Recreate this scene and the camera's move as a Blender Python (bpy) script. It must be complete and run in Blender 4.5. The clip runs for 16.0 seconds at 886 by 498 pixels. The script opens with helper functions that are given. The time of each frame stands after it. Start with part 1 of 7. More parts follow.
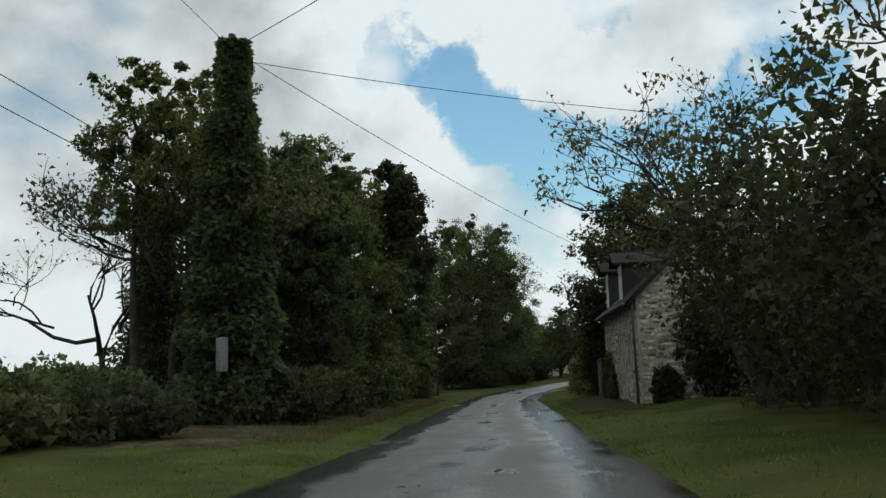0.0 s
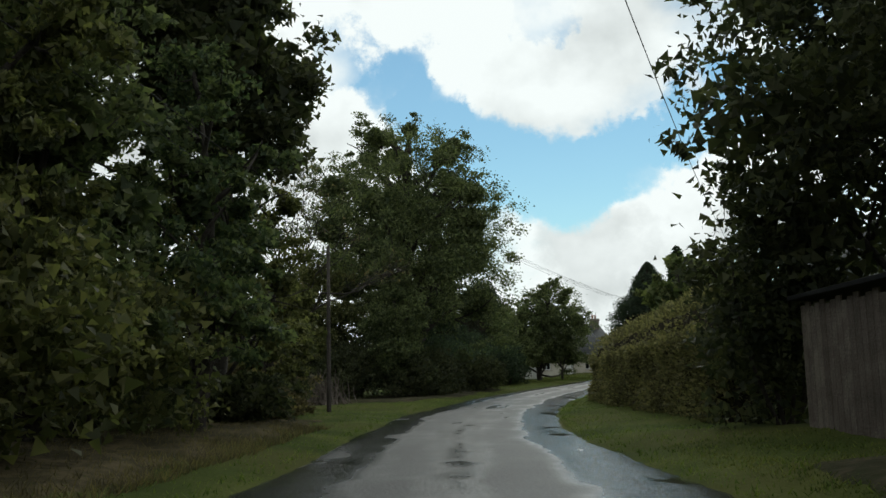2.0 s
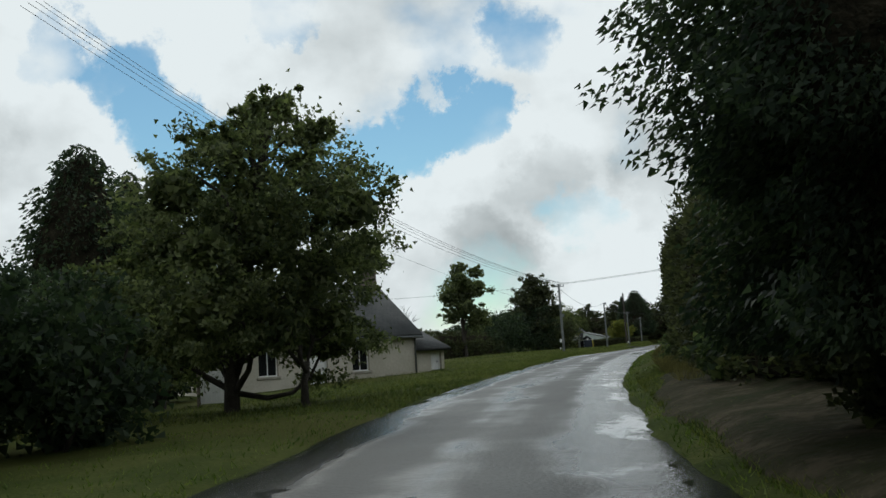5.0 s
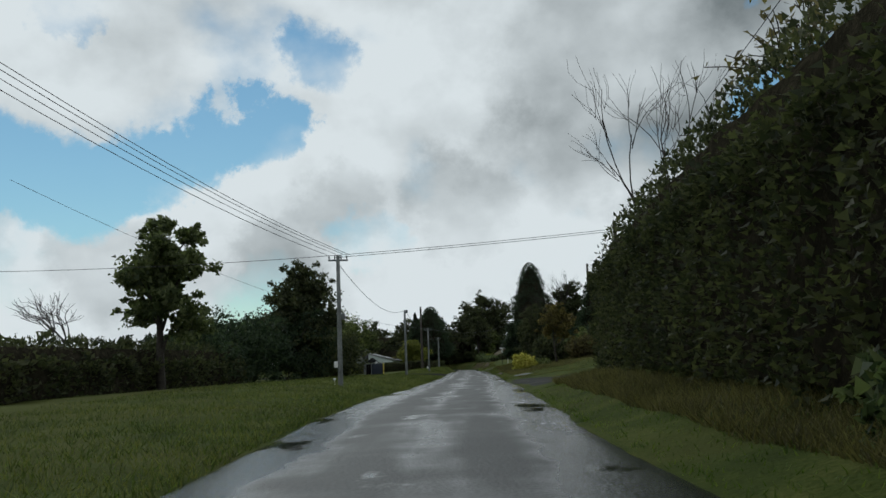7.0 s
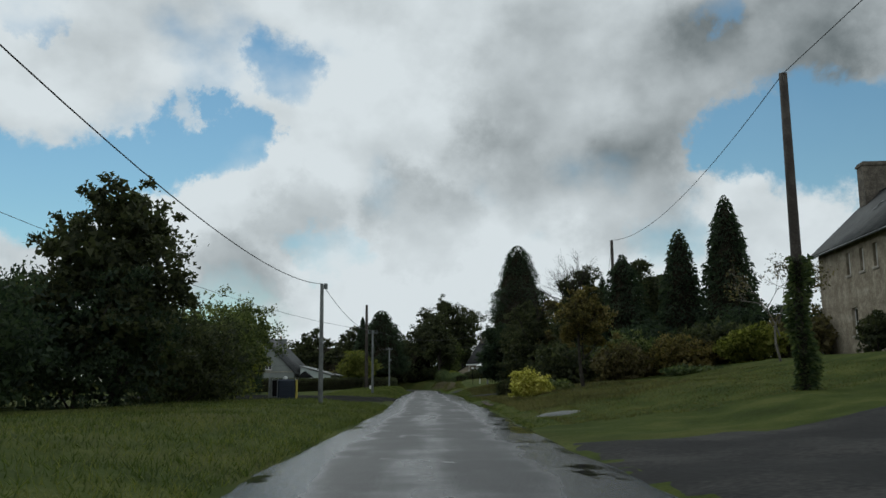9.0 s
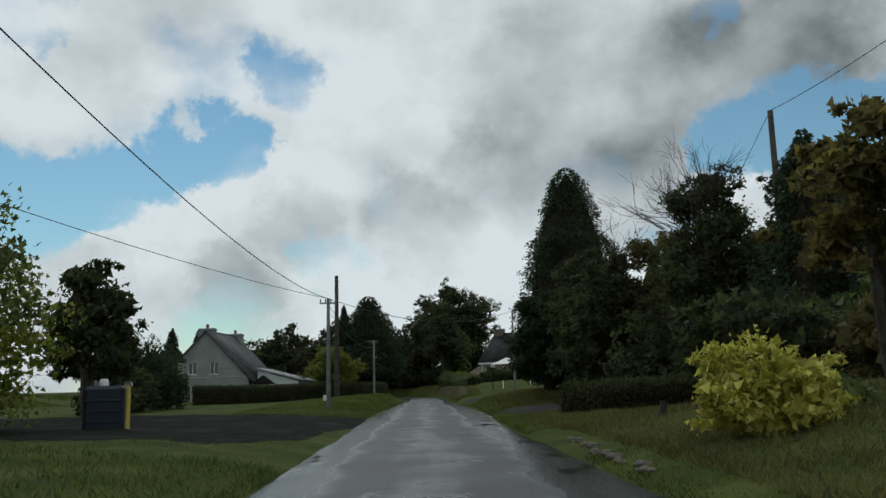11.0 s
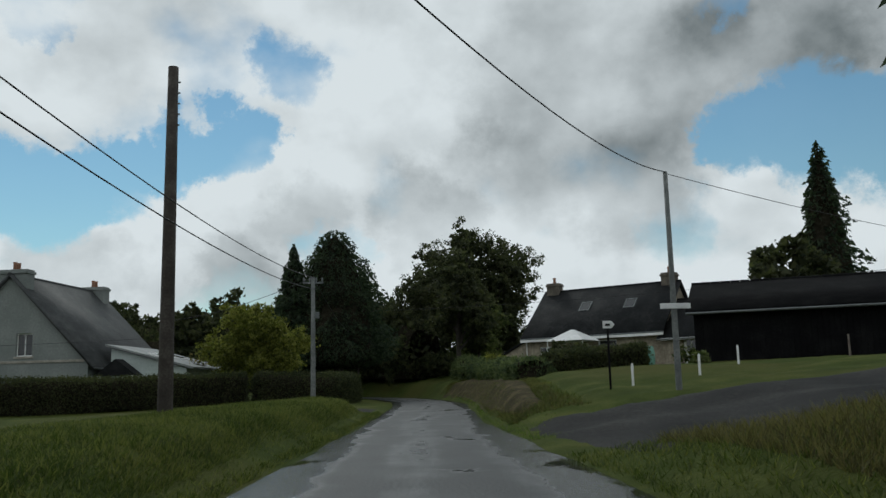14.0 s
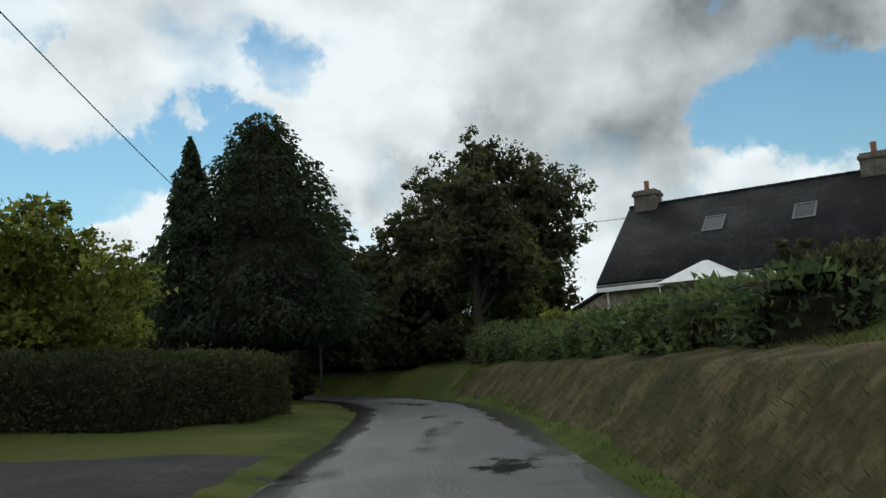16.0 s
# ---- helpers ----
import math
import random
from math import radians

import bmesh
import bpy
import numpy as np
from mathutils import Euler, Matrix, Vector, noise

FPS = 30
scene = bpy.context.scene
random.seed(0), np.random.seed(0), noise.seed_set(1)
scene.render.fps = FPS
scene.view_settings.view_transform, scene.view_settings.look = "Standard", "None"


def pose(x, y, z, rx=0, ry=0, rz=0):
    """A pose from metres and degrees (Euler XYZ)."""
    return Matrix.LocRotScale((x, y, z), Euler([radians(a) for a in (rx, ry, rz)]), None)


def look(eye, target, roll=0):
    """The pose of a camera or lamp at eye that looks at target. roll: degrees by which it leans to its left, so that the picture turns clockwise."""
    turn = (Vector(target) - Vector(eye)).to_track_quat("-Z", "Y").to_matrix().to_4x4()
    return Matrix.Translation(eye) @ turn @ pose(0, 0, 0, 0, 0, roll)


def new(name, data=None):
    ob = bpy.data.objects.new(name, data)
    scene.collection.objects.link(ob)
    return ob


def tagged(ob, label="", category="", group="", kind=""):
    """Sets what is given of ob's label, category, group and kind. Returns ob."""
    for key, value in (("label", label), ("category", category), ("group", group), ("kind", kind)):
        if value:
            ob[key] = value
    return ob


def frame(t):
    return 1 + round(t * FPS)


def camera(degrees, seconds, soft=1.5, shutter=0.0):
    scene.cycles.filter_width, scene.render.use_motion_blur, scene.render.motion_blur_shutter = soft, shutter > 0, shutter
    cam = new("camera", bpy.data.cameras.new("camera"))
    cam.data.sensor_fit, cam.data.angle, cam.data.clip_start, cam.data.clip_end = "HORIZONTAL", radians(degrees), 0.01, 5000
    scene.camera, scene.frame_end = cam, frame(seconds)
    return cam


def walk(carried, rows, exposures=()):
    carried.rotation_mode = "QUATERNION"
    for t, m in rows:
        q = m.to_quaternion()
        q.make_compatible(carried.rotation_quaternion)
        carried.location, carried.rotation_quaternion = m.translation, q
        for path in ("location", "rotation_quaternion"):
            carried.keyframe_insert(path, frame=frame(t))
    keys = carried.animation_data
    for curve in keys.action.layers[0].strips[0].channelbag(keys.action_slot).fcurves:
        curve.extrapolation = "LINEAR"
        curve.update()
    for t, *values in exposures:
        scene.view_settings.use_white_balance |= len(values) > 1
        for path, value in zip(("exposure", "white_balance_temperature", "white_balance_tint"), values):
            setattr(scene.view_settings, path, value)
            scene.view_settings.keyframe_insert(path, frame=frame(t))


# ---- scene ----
cam = camera(53.0, 16.0)
PATH = [
    (0, (2.876, -0.626, 2.408), (1.754, 1.008, 2.674), -2.1),
    (0.5, (-1.82, 6.535, 2.213), (-2.919, 8.184, 2.483), -1.6),
    (1, (-6.286, 13.974, 2.167), (-7.366, 15.637, 2.435), -1.3),
    (1.5, (-11.012, 21.508, 1.912), (-12.061, 23.188, 2.189), -1.7),
    (2, (-15.968, 29.382, 1.656), (-16.987, 31.081, 1.931), -1.3),
    (2.5, (-20.562, 36.787, 1.646), (-21.541, 38.511, 1.914), -1.0),
    (3, (-24.777, 44.489, 1.484), (-25.714, 46.234, 1.763), -1.3),
    (3.5, (-28.258, 51.902, 1.377), (-29.132, 53.679, 1.649), -1.5),
    (4, (-31.537, 59.85, 1.528), (-32.289, 61.683, 1.793), -3.3),
    (4.5, (-34.132, 67.527, 1.426), (-34.758, 69.409, 1.69), -3.6),
    (5, (-36.296, 75.801, 1.625), (-36.778, 77.724, 1.886), -3.7),
    (5.6, (-38.521, 85.804, 1.853), (-38.837, 87.761, 2.121), -3.2),
    (6.25, (-39.769, 97.279, 2.101), (-39.920, 99.254, 2.377), -2.8),
    (6.9, (-40.222, 108.879, 2.349), (-40.246, 110.859, 2.632), -2.3),
    (7.5, (-40.303, 119.223, 2.578), (-40.259, 121.201, 2.868), -1.8),
    (8, (-40.369, 128.185, 2.801), (-40.278, 130.161, 3.101), -1.0),
    (8.5, (-40.361, 135.918, 3.013), (-40.256, 137.891, 3.323), -0.4),
    (9, (-40.153, 143.837, 2.975), (-40.071, 145.809, 3.296), -0.5),
    (9.6, (-39.933, 153.382, 3.093), (-39.853, 155.354, 3.417), -0.8),
    (10.25, (-39.568, 163.887, 3.221), (-39.487, 165.858, 3.549), -1.1),
    (10.9, (-39.197, 174.275, 3.349), (-39.116, 176.246, 3.680), -1.4),
    (11.5, (-38.96, 183.503, 3.467), (-38.884, 185.473, 3.802), -1.7),
    (12, (-38.821, 191.234, 3.62), (-38.752, 193.205, 3.953), -0.9),
    (12.5, (-38.709, 198.459, 3.643), (-38.646, 200.431, 3.976), -1.8),
    (13, (-38.577, 205.996, 3.745), (-38.512, 207.968, 4.073), -1.5),
    (13.5, (-38.432, 213.027, 3.914), (-38.358, 214.999, 4.237), -1.5),
    (14, (-38.196, 220.69, 3.988), (-38.131, 222.663, 4.306), -1.4),
    (14.5, (-38.022, 227.531, 4.093), (-37.967, 229.506, 4.408), -1.5),
    (15, (-37.753, 234.685, 4.181), (-37.704, 236.66, 4.49), -0.5),
    (15.5, (-37.843, 241.999, 4.062), (-37.78, 243.974, 4.369), -0.3),
    (16, (-37.805, 249.145, 4.236), (-37.738, 251.122, 4.529), -2.9),
]
walk(cam, [(t, look(eye, target, roll)) for t, eye, target, roll in PATH], [(0, -0.06, 6080, 3), (1.3, 0.16, 6120, 3), (2.5, 0.14, 6280, 3), (5, -0.08, 6050, 4), (8, -0.28, 5950, 4), (14.5, -0.26, 5970, 4), (16, 0.06, 6020, 4)])

# ---------------------------------------------------------------- world, sun
world = bpy.data.worlds.new("sky")
scene.world = world
world.use_nodes = True
wn, wl = world.node_tree.nodes, world.node_tree.links
wn.clear()
SUN_AZ, SUN_EL = 20.0, 38.0      # degrees: azimuth to the left of +y, elevation


def wnode(kind, operation=None, data_type=None, interpolation_type=None, use_clamp=None):
    n = wn.new(kind)
    if operation:
        n.operation = operation
    if data_type:
        n.data_type = data_type
    if interpolation_type:
        n.interpolation_type = interpolation_type
    if use_clamp is not None:
        n.use_clamp = use_clamp
    return n


def wmath(op, a, b=None, c=None, clamp=False):
    n = wnode("ShaderNodeMath", operation=op, use_clamp=clamp)
    for i, v in enumerate((a, b, c)):
        if v is None:
            continue
        if isinstance(v, (int, float)):
            n.inputs[i].default_value = v
        else:
            wl.new(v, n.inputs[i])
    return n.outputs[0]


def sky_dir(az, el):
    a, e = radians(az), radians(el)
    return (-math.sin(a) * math.cos(e), math.cos(a) * math.cos(e), math.sin(e))


coord = wnode("ShaderNodeTexCoord").outputs["Generated"]
warp = wnode("ShaderNodeTexNoise")
warp.inputs["Scale"].default_value, warp.inputs["Detail"].default_value = 8.0, 12.0
warp.inputs["Roughness"].default_value = 0.66
wl.new(coord, warp.inputs["Vector"])
shift = wnode("ShaderNodeVectorMath", operation="MULTIPLY_ADD")
wl.new(warp.outputs["Color"], shift.inputs[0])
shift.inputs[1].default_value = (0.19, 0.19, 0.15)
shift.inputs[2].default_value = (-0.095, -0.095, -0.075)
bent = wnode("ShaderNodeVectorMath", operation="ADD")
wl.new(coord, bent.inputs[0])
wl.new(shift.outputs[0], bent.inputs[1])
unit = wnode("ShaderNodeVectorMath", operation="NORMALIZE")
wl.new(bent.outputs[0], unit.inputs[0])


def blobs(rows):
    """Sum of soft discs on the sky: azimuth, elevation, radius, weight."""
    total = None
    for az, el, r, w in rows:
        dot = wnode("ShaderNodeVectorMath", operation="DOT_PRODUCT")
        wl.new(unit.outputs[0], dot.inputs[0])
        dot.inputs[1].default_value = sky_dir(az, el)
        fade = wnode("ShaderNodeMapRange", interpolation_type="SMOOTHSTEP")
        wl.new(dot.outputs["Value"], fade.inputs["Value"])
        fade.inputs["From Min"].default_value = math.cos(radians(r * 1.35))
        fade.inputs["From Max"].default_value = math.cos(radians(r * 0.55))
        fade.inputs["To Max"].default_value = w
        total = fade.outputs[0] if total is None else wmath("ADD", total, fade.outputs[0])
    return total


HOLES = [(11.2, 15.7, 2.0, 1), (14.6, 15.0, 2.2, 1), (18.6, 13.6, 2.8, 1), (23, 12.6, 3.4, 1), (27.5, 13.4, 3.2, 1), (30.8, 15.8, 2.8, 1), (33.2, 18.6, 2.2, .9), (37.6, 20, 2.3, .9),
         (7.8, 20.2, 2.0, .55), (4.6, 9.2, 2.3, .5), (24.3, 22.8, 2.3, .9), (-21.5, 14.6, 2.4, 1), (-26, 15.4, 3.4, 1), (-31, 14.4, 4.0, 1), (-20.5, 23.2, 1.8, .7), (-9, 8.0, 2.2, .25), (11, 5.6, 2.4, .25), (-17, 10.4, 2.4, .3)]
GREYS = [(-13, 18.5, 8, .52), (-22, 20, 6, .3), (-14, 12.6, 3.6, .28), (-6, 13.0, 4, .26), (-0.7, 10.9, 3, .45), (6.3, 11.2, 2.4, .3), (11, 7.0, 3, .5), (21, 7.4, 3, .35), (-25, 22.8, 6, .45), (-32, 20, 7, .35),
         (57, 18, 11, .5), (46, 15, 5, .35), (18, 27, 7, .2), (-6, 28, 8, .25), (30, 9, 3.5, .3)]
stretch = wnode("ShaderNodeVectorMath", operation="MULTIPLY")
stretch.inputs[1].default_value = (1, 1, 1.25)
wl.new(coord, stretch.inputs[0])
above = wnode("ShaderNodeVectorMath", operation="ADD")
above.inputs[1].default_value = (-0.012, 0.0, 0.045)
wl.new(stretch.outputs[0], above.inputs[0])


def puffs(scale, detail, place, roughness=0.5):
    k = wnode("ShaderNodeTexNoise")
    k.inputs["Scale"].default_value, k.inputs["Detail"].default_value = scale, detail
    k.inputs["Roughness"].default_value = roughness
    wl.new(place, k.inputs["Vector"])
    return k.outputs[0]


thick = puffs(5.0, 9.0, stretch.outputs[0], 0.5)
thick_above = puffs(5.0, 9.0, above.outputs[0], 0.5)       # a step nearer the light: more cloud there means shade here
gap = wmath("ADD", blobs(HOLES), wmath("MULTIPLY_ADD", thick, -3.4, 1.72))
gap_map = wnode("ShaderNodeMapRange", interpolation_type="SMOOTHSTEP")
wl.new(gap, gap_map.inputs["Value"])
gap_map.inputs["From Min"].default_value, gap_map.inputs["From Max"].default_value = 0.16, 1.06
gap_map.inputs["To Max"].default_value = 0.97
soft = puffs(4.0, 5.0, stretch.outputs[0], 0.45)
grey = wmath("MULTIPLY", blobs(GREYS), wmath("MULTIPLY_ADD", soft, 1.5, 0.3))
grey = wmath("ADD", grey, wmath("MULTIPLY_ADD", soft, 0.7, -0.30))
grey = wmath("ADD", grey, wmath("MULTIPLY", wmath("SUBTRACT", thick_above, thick), 2.6))
grey_map = wnode("ShaderNodeMapRange")
wl.new(grey, grey_map.inputs["Value"])
grey_map.inputs["From Min"].default_value, grey_map.inputs["From Max"].default_value = -0.02, 1.6
grey = grey_map.outputs[0]
cloud = wnode("ShaderNodeMix", data_type="RGBA")
wl.new(grey, cloud.inputs["Factor"])
cloud.inputs["A"].default_value = (0.88, 0.88, 0.865, 1)
cloud.inputs["B"].default_value = (0.19, 0.205, 0.205, 1)
sky = wnode("ShaderNodeTexSky")
sky.sky_type, sky.sun_disc = "NISHITA", False
sky.sun_elevation, sky.sun_rotation = radians(SUN_EL), radians(-SUN_AZ)
sky.air_density, sky.dust_density, sky.ozone_density = 1.3, 0.0, 4.0
blue = wnode("ShaderNodeVectorMath", operation="SCALE")
tint = wnode("ShaderNodeVectorMath", operation="MULTIPLY")
wl.new(sky.outputs[0], tint.inputs[0])
tint.inputs[1].default_value = (0.083, 0.090, 0.081)
wl.new(tint.outputs[0], blue.inputs[0])
blue.inputs["Scale"].default_value = 1.0
both = wnode("ShaderNodeMix", data_type="RGBA")
wl.new(gap_map.outputs[0], both.inputs["Factor"])
wl.new(cloud.outputs["Result"], both.inputs["A"])
wl.new(blue.outputs[0], both.inputs["B"])
back = wnode("ShaderNodeBackground")
wl.new(both.outputs["Result"], back.inputs["Color"])
back.inputs["Strength"].default_value = 1.0
wl.new(back.outputs[0], wnode("ShaderNodeOutputWorld").inputs["Surface"])

sun = bpy.data.lights.new("sun", "SUN")
sun.energy, sun.angle, sun.color = 0.6, radians(14), (1.0, 0.95, 0.86)
new("sun", sun).matrix_world = look(Vector(sky_dir(SUN_AZ, SUN_EL)) * 200, (0, 0, 0))


# ---------------------------------------------------------------- materials
def material(name, colours, scale=1.0, rough=0.85, bump=0.3, fine_scale=None, metal=0.0, spec=0.3, random=0.0, island=False, uv=False, extra=None):
    """Noise-mottled surface: colours dark, middle, light; noise at two scales; bump from the fine one."""
    m = bpy.data.materials.new(name)
    m.use_nodes = True
    nt = m.node_tree
    n, l = nt.nodes, nt.links
    bsdf = n["Principled BSDF"]
    tc = n.new("ShaderNodeTexCoord")
    src = tc.outputs["UV" if uv else "Object"]
    big, small = n.new("ShaderNodeTexNoise"), n.new("ShaderNodeTexNoise")
    big.inputs["Scale"].default_value, big.inputs["Detail"].default_value = scale, 5
    small.inputs["Scale"].default_value, small.inputs["Detail"].default_value = fine_scale or scale * 9, 6
    l.new(src, big.inputs["Vector"])
    l.new(src, small.inputs["Vector"])
    add = n.new("ShaderNodeMath")
    add.operation = "MULTIPLY_ADD"
    l.new(small.outputs[0], add.inputs[0])
    add.inputs[1].default_value = 0.6
    l.new(big.outputs[0], add.inputs[2])
    level = add.outputs[0]
    if random or island:
        info = n.new("ShaderNodeNewGeometry" if island else "ShaderNodeObjectInfo")
        more = n.new("ShaderNodeMath")
        more.operation = "MULTIPLY_ADD"
        l.new(info.outputs["Random Per Island" if island else "Random"], more.inputs[0])
        more.inputs[1].default_value = random or 0.4
        l.new(level, more.inputs[2])
        sub = n.new("ShaderNodeMath")
        sub.operation = "SUBTRACT"
        l.new(more.outputs[0], sub.inputs[0])
        sub.inputs[1].default_value = (random or 0.4) / 2
        level = sub.outputs[0]
    ramp = n.new("ShaderNodeValToRGB")
    l.new(level, ramp.inputs[0])
    el = ramp.color_ramp.elements
    el[0].position, el[1].position = 0.5, 1.1
    el[0].color, el[1].color = (*colours[0], 1), (*colours[-1], 1)
    if len(colours) == 3:
        mid = el.new(0.8)
        mid.color = (*colours[1], 1)
    l.new(ramp.outputs[0], bsdf.inputs["Base Color"])
    bsdf.inputs["Roughness"].default_value, bsdf.inputs["Metallic"].default_value = rough, metal
    bsdf.inputs["Specular IOR Level"].default_value = spec
    if bump:
        bm_ = n.new("ShaderNodeBump")
        bm_.inputs["Strength"].default_value, bm_.inputs["Distance"].default_value = bump, 0.05
        l.new(small.outputs[0], bm_.inputs["Height"])
        l.new(bm_.outputs[0], bsdf.inputs["Normal"])
    if extra:
        extra(n, l, bsdf, src, level)
    return m


def leafy(name, dark, mid, light):
    """Leaf colours varied leaf by leaf; some light passes through the blades."""
    def thin(n, l, bsdf, src, level):
        through_leaf = n.new("ShaderNodeBsdfTranslucent")
        warm = n.new("ShaderNodeMix")
        warm.data_type, warm.blend_type = "RGBA", "MULTIPLY"
        warm.inputs["Factor"].default_value = 1.0
        l.new(bsdf.inputs["Base Color"].links[0].from_socket, warm.inputs["A"])
        warm.inputs["B"].default_value = (1.6, 1.75, 1.1, 1)
        l.new(warm.outputs["Result"], through_leaf.inputs["Color"])
        mix = n.new("ShaderNodeMixShader")
        mix.inputs[0].default_value = 0.42
        l.new(bsdf.outputs[0], mix.inputs[1])
        l.new(through_leaf.outputs[0], mix.inputs[2])
        l.new(mix.outputs[0], n["Material Output"].inputs["Surface"])
    return material(name, (dark, mid, light), 0.35, 0.62, 0, 1.3, island=True, random=0.7, spec=0.14, extra=thin)


M = {}
M["leaf_oak"] = leafy("leaf_oak", (0.040, 0.053, 0.025), (0.076, 0.092, 0.042), (0.130, 0.146, 0.068))
M["leaf_dark"] = leafy("leaf_dark", (0.024, 0.030, 0.017), (0.042, 0.048, 0.025), (0.071, 0.076, 0.039))
M["leaf_ivy"] = leafy("leaf_ivy", (0.034, 0.051, 0.027), (0.063, 0.084, 0.040), (0.111, 0.132, 0.059))
M["leaf_olive"] = leafy("leaf_olive", (.060, .070, .014), (.115, .125, .026), (.20, .20, .050))
M["leaf_yellow"] = leafy("leaf_yellow", (.20, .19, .035), (.36, .33, .07), (.55, .50, .16))
M["leaf_brown"] = leafy("leaf_brown", (0.053, 0.045, 0.026), (0.088, 0.076, 0.040), (0.142, 0.118, 0.059))
M["leaf_conifer"] = leafy("leaf_conifer", (.016, .026, .017), (.028, .042, .025), (.048, .066, .038))
M["leaf_hedge"] = leafy("leaf_hedge", (0.040, 0.054, 0.021), (0.073, 0.090, 0.035), (0.130, 0.142, 0.059))
M["leaf_autumn"] = leafy("leaf_autumn", (0.053, 0.047, 0.019), (0.100, 0.085, 0.031), (0.177, 0.136, 0.053))
M["leaf_hazel"] = leafy("leaf_hazel", (.040, .046, .018), (.076, .082, .032), (.130, .130, .052))
M["leaf_beech"] = leafy("leaf_beech", (0.065, 0.061, 0.031), (0.112, 0.106, 0.052), (0.183, 0.165, 0.083))
M["grass_blade"] = leafy("grass_blade", (0.045, 0.075, 0.014), (0.08, 0.115, 0.024), (0.13, 0.16, 0.042))
# Rough grass: darker copy of grass_blade, colour also standing in for verge shade.
M["rough_shade_blade"] = leafy("rough_shade_blade", (0.034, 0.050, 0.012), (0.065, 0.084, 0.022), (0.125, 0.130, 0.042))
M["fern"] = leafy("fern", (0.045, 0.042, 0.018), (0.08, 0.072, 0.03), (0.13, 0.115, 0.05))
# Near-black twig brown: paints the shade deep inside conifers and hedges.
M["twig_shade"] = material("twig_shade", ((.012, .011, .008), (.024, .022, .015), (.045, .040, .027)), 4, 1.0, 0.9, 22, spec=0.0)
M["bank_earth"] = material("bank_earth", ((.022, .024, .010), (.050, .042, .022), (.10, .082, .046)), 1.3, 0.95, 1.0, 6, spec=0.05)
M["bark"] = material("bark", ((.018, .015, .012), (.035, .030, .024), (.065, .058, .046)), 3, 0.9, 0.7)
M["bark_pale"] = material("bark_pale", ((.07, .065, .055), (.13, .12, .10), (.22, .20, .17)), 3, 0.85, 0.5)
M["wood_pole"] = material("wood_pole", ((.022, .018, .015), (.045, .038, .032), (.075, .066, .056)), 2, 0.85, 0.5)
M["concrete"] = material("concrete", ((.075, .083, .080), (.13, .138, .133), (.20, .206, .198)), 2, 0.8, 0.3)
M["metal_grey"] = material("metal_grey", ((.10, .11, .11), (.16, .17, .17)), 4, 0.5, 0.1, metal=0.6)
M["wire"] = material("wire", ((.012, .012, .013), (.022, .022, .023)), 4, 0.6, 0)
M["plastic_white"] = material("plastic_white", ((.55, .56, .55), (.7, .7, .69)), 4, 0.5, 0.05)
M["white_paint"] = material("white_paint", ((.62, .62, .60), (.72, .72, .70), (.8, .8, .78)), 1.5, 0.55, 0.12)
M["green_paint"] = material("green_paint", ((.10, .23, .18), (.15, .32, .25), (.2, .38, .31)), 3, 0.45, 0.1)
M["yellow_paint"] = material("yellow_paint", ((.42, .34, .06), (.55, .45, .1)), 3, 0.5, 0.1)
M["black_sheet"] = material("black_sheet", ((.004, .004, .0045), (.007, .007, .0075), (.012, .012, .012)), 1.2, 0.95, 0.3, spec=0.05)
M["dark_door"] = material("dark_door", ((.020, .016, .013), (.035, .028, .022)), 3, 0.6, 0.3)
M["weathered_board"] = material("weathered_board", ((.065, .052, .042), (.11, .09, .075), (.17, .145, .12)), 2.5, 0.85, 0.5, random=0.3)
M["mortar"] = material("mortar", ((.24, .22, .18), (.35, .325, .265), (.46, .43, .36)), 0.8, 0.95, 0.6, 7)
M["stone"] = material("stone", ((.16, .14, .105), (.34, .305, .235), (.54, .49, .395)), 2.5, 0.9, 0.8, 14, random=0.85)
M["stone_joined"] = material("stone_joined", ((.16, .14, .105), (.34, .305, .235), (.54, .49, .395)), 2.5, 0.9, 0.8, 14, random=0.85, island=True)
M["granite"] = material("granite", ((.20, .185, .155), (.28, .26, .22), (.36, .335, .285)), 2.0, 0.9, 0.5, 18)
M["rubble_far"] = material("rubble_far", ((.15, .125, .09), (.25, .215, .16), (.37, .33, .255)), 1.6, 0.95, 0.9, 6)
M["render_pale"] = material("render_pale", ((.36, .335, .27), (.44, .41, .34), (.5, .47, .4)), 0.7, 0.95, 0.2, 9)
M["render_grey"] = material("render_grey", ((.145, .16, .152), (.185, .20, .19), (.23, .245, .232)), 0.6, 0.95, 0.2, 9)
M["render_mint"] = material("render_mint", ((.40, .45, .42), (.50, .55, .52), (.58, .62, .6)), 0.6, 0.9, 0.2, 9)
M["brick_chimney"] = material("brick_chimney", ((.07, .06, .05), (.12, .105, .085), (.18, .155, .125)), 3, 0.95, 0.8, 12)
M["gravel"] = material("gravel", ((.011, .016, .007), (.019, .019, .017), (.036, .035, .031)), 0.7, 1.0, 1.0, 9, spec=0.02)
M["lane_asphalt"] = material("lane_asphalt", ((.017, .017, .017), (.029, .029, .028), (.052, .05, .047)), 0.45, 0.9, 0.6, 11, spec=0.08)
M["tank_blue"] = material("tank_blue", ((.010, .016, .028), (.018, .026, .042)), 2, 0.5, 0.1)
M["bag_plastic"] = material("bag_plastic", ((.42, .38, .14), (.55, .52, .3), (.7, .69, .6)), 5, 0.4, 0.2)
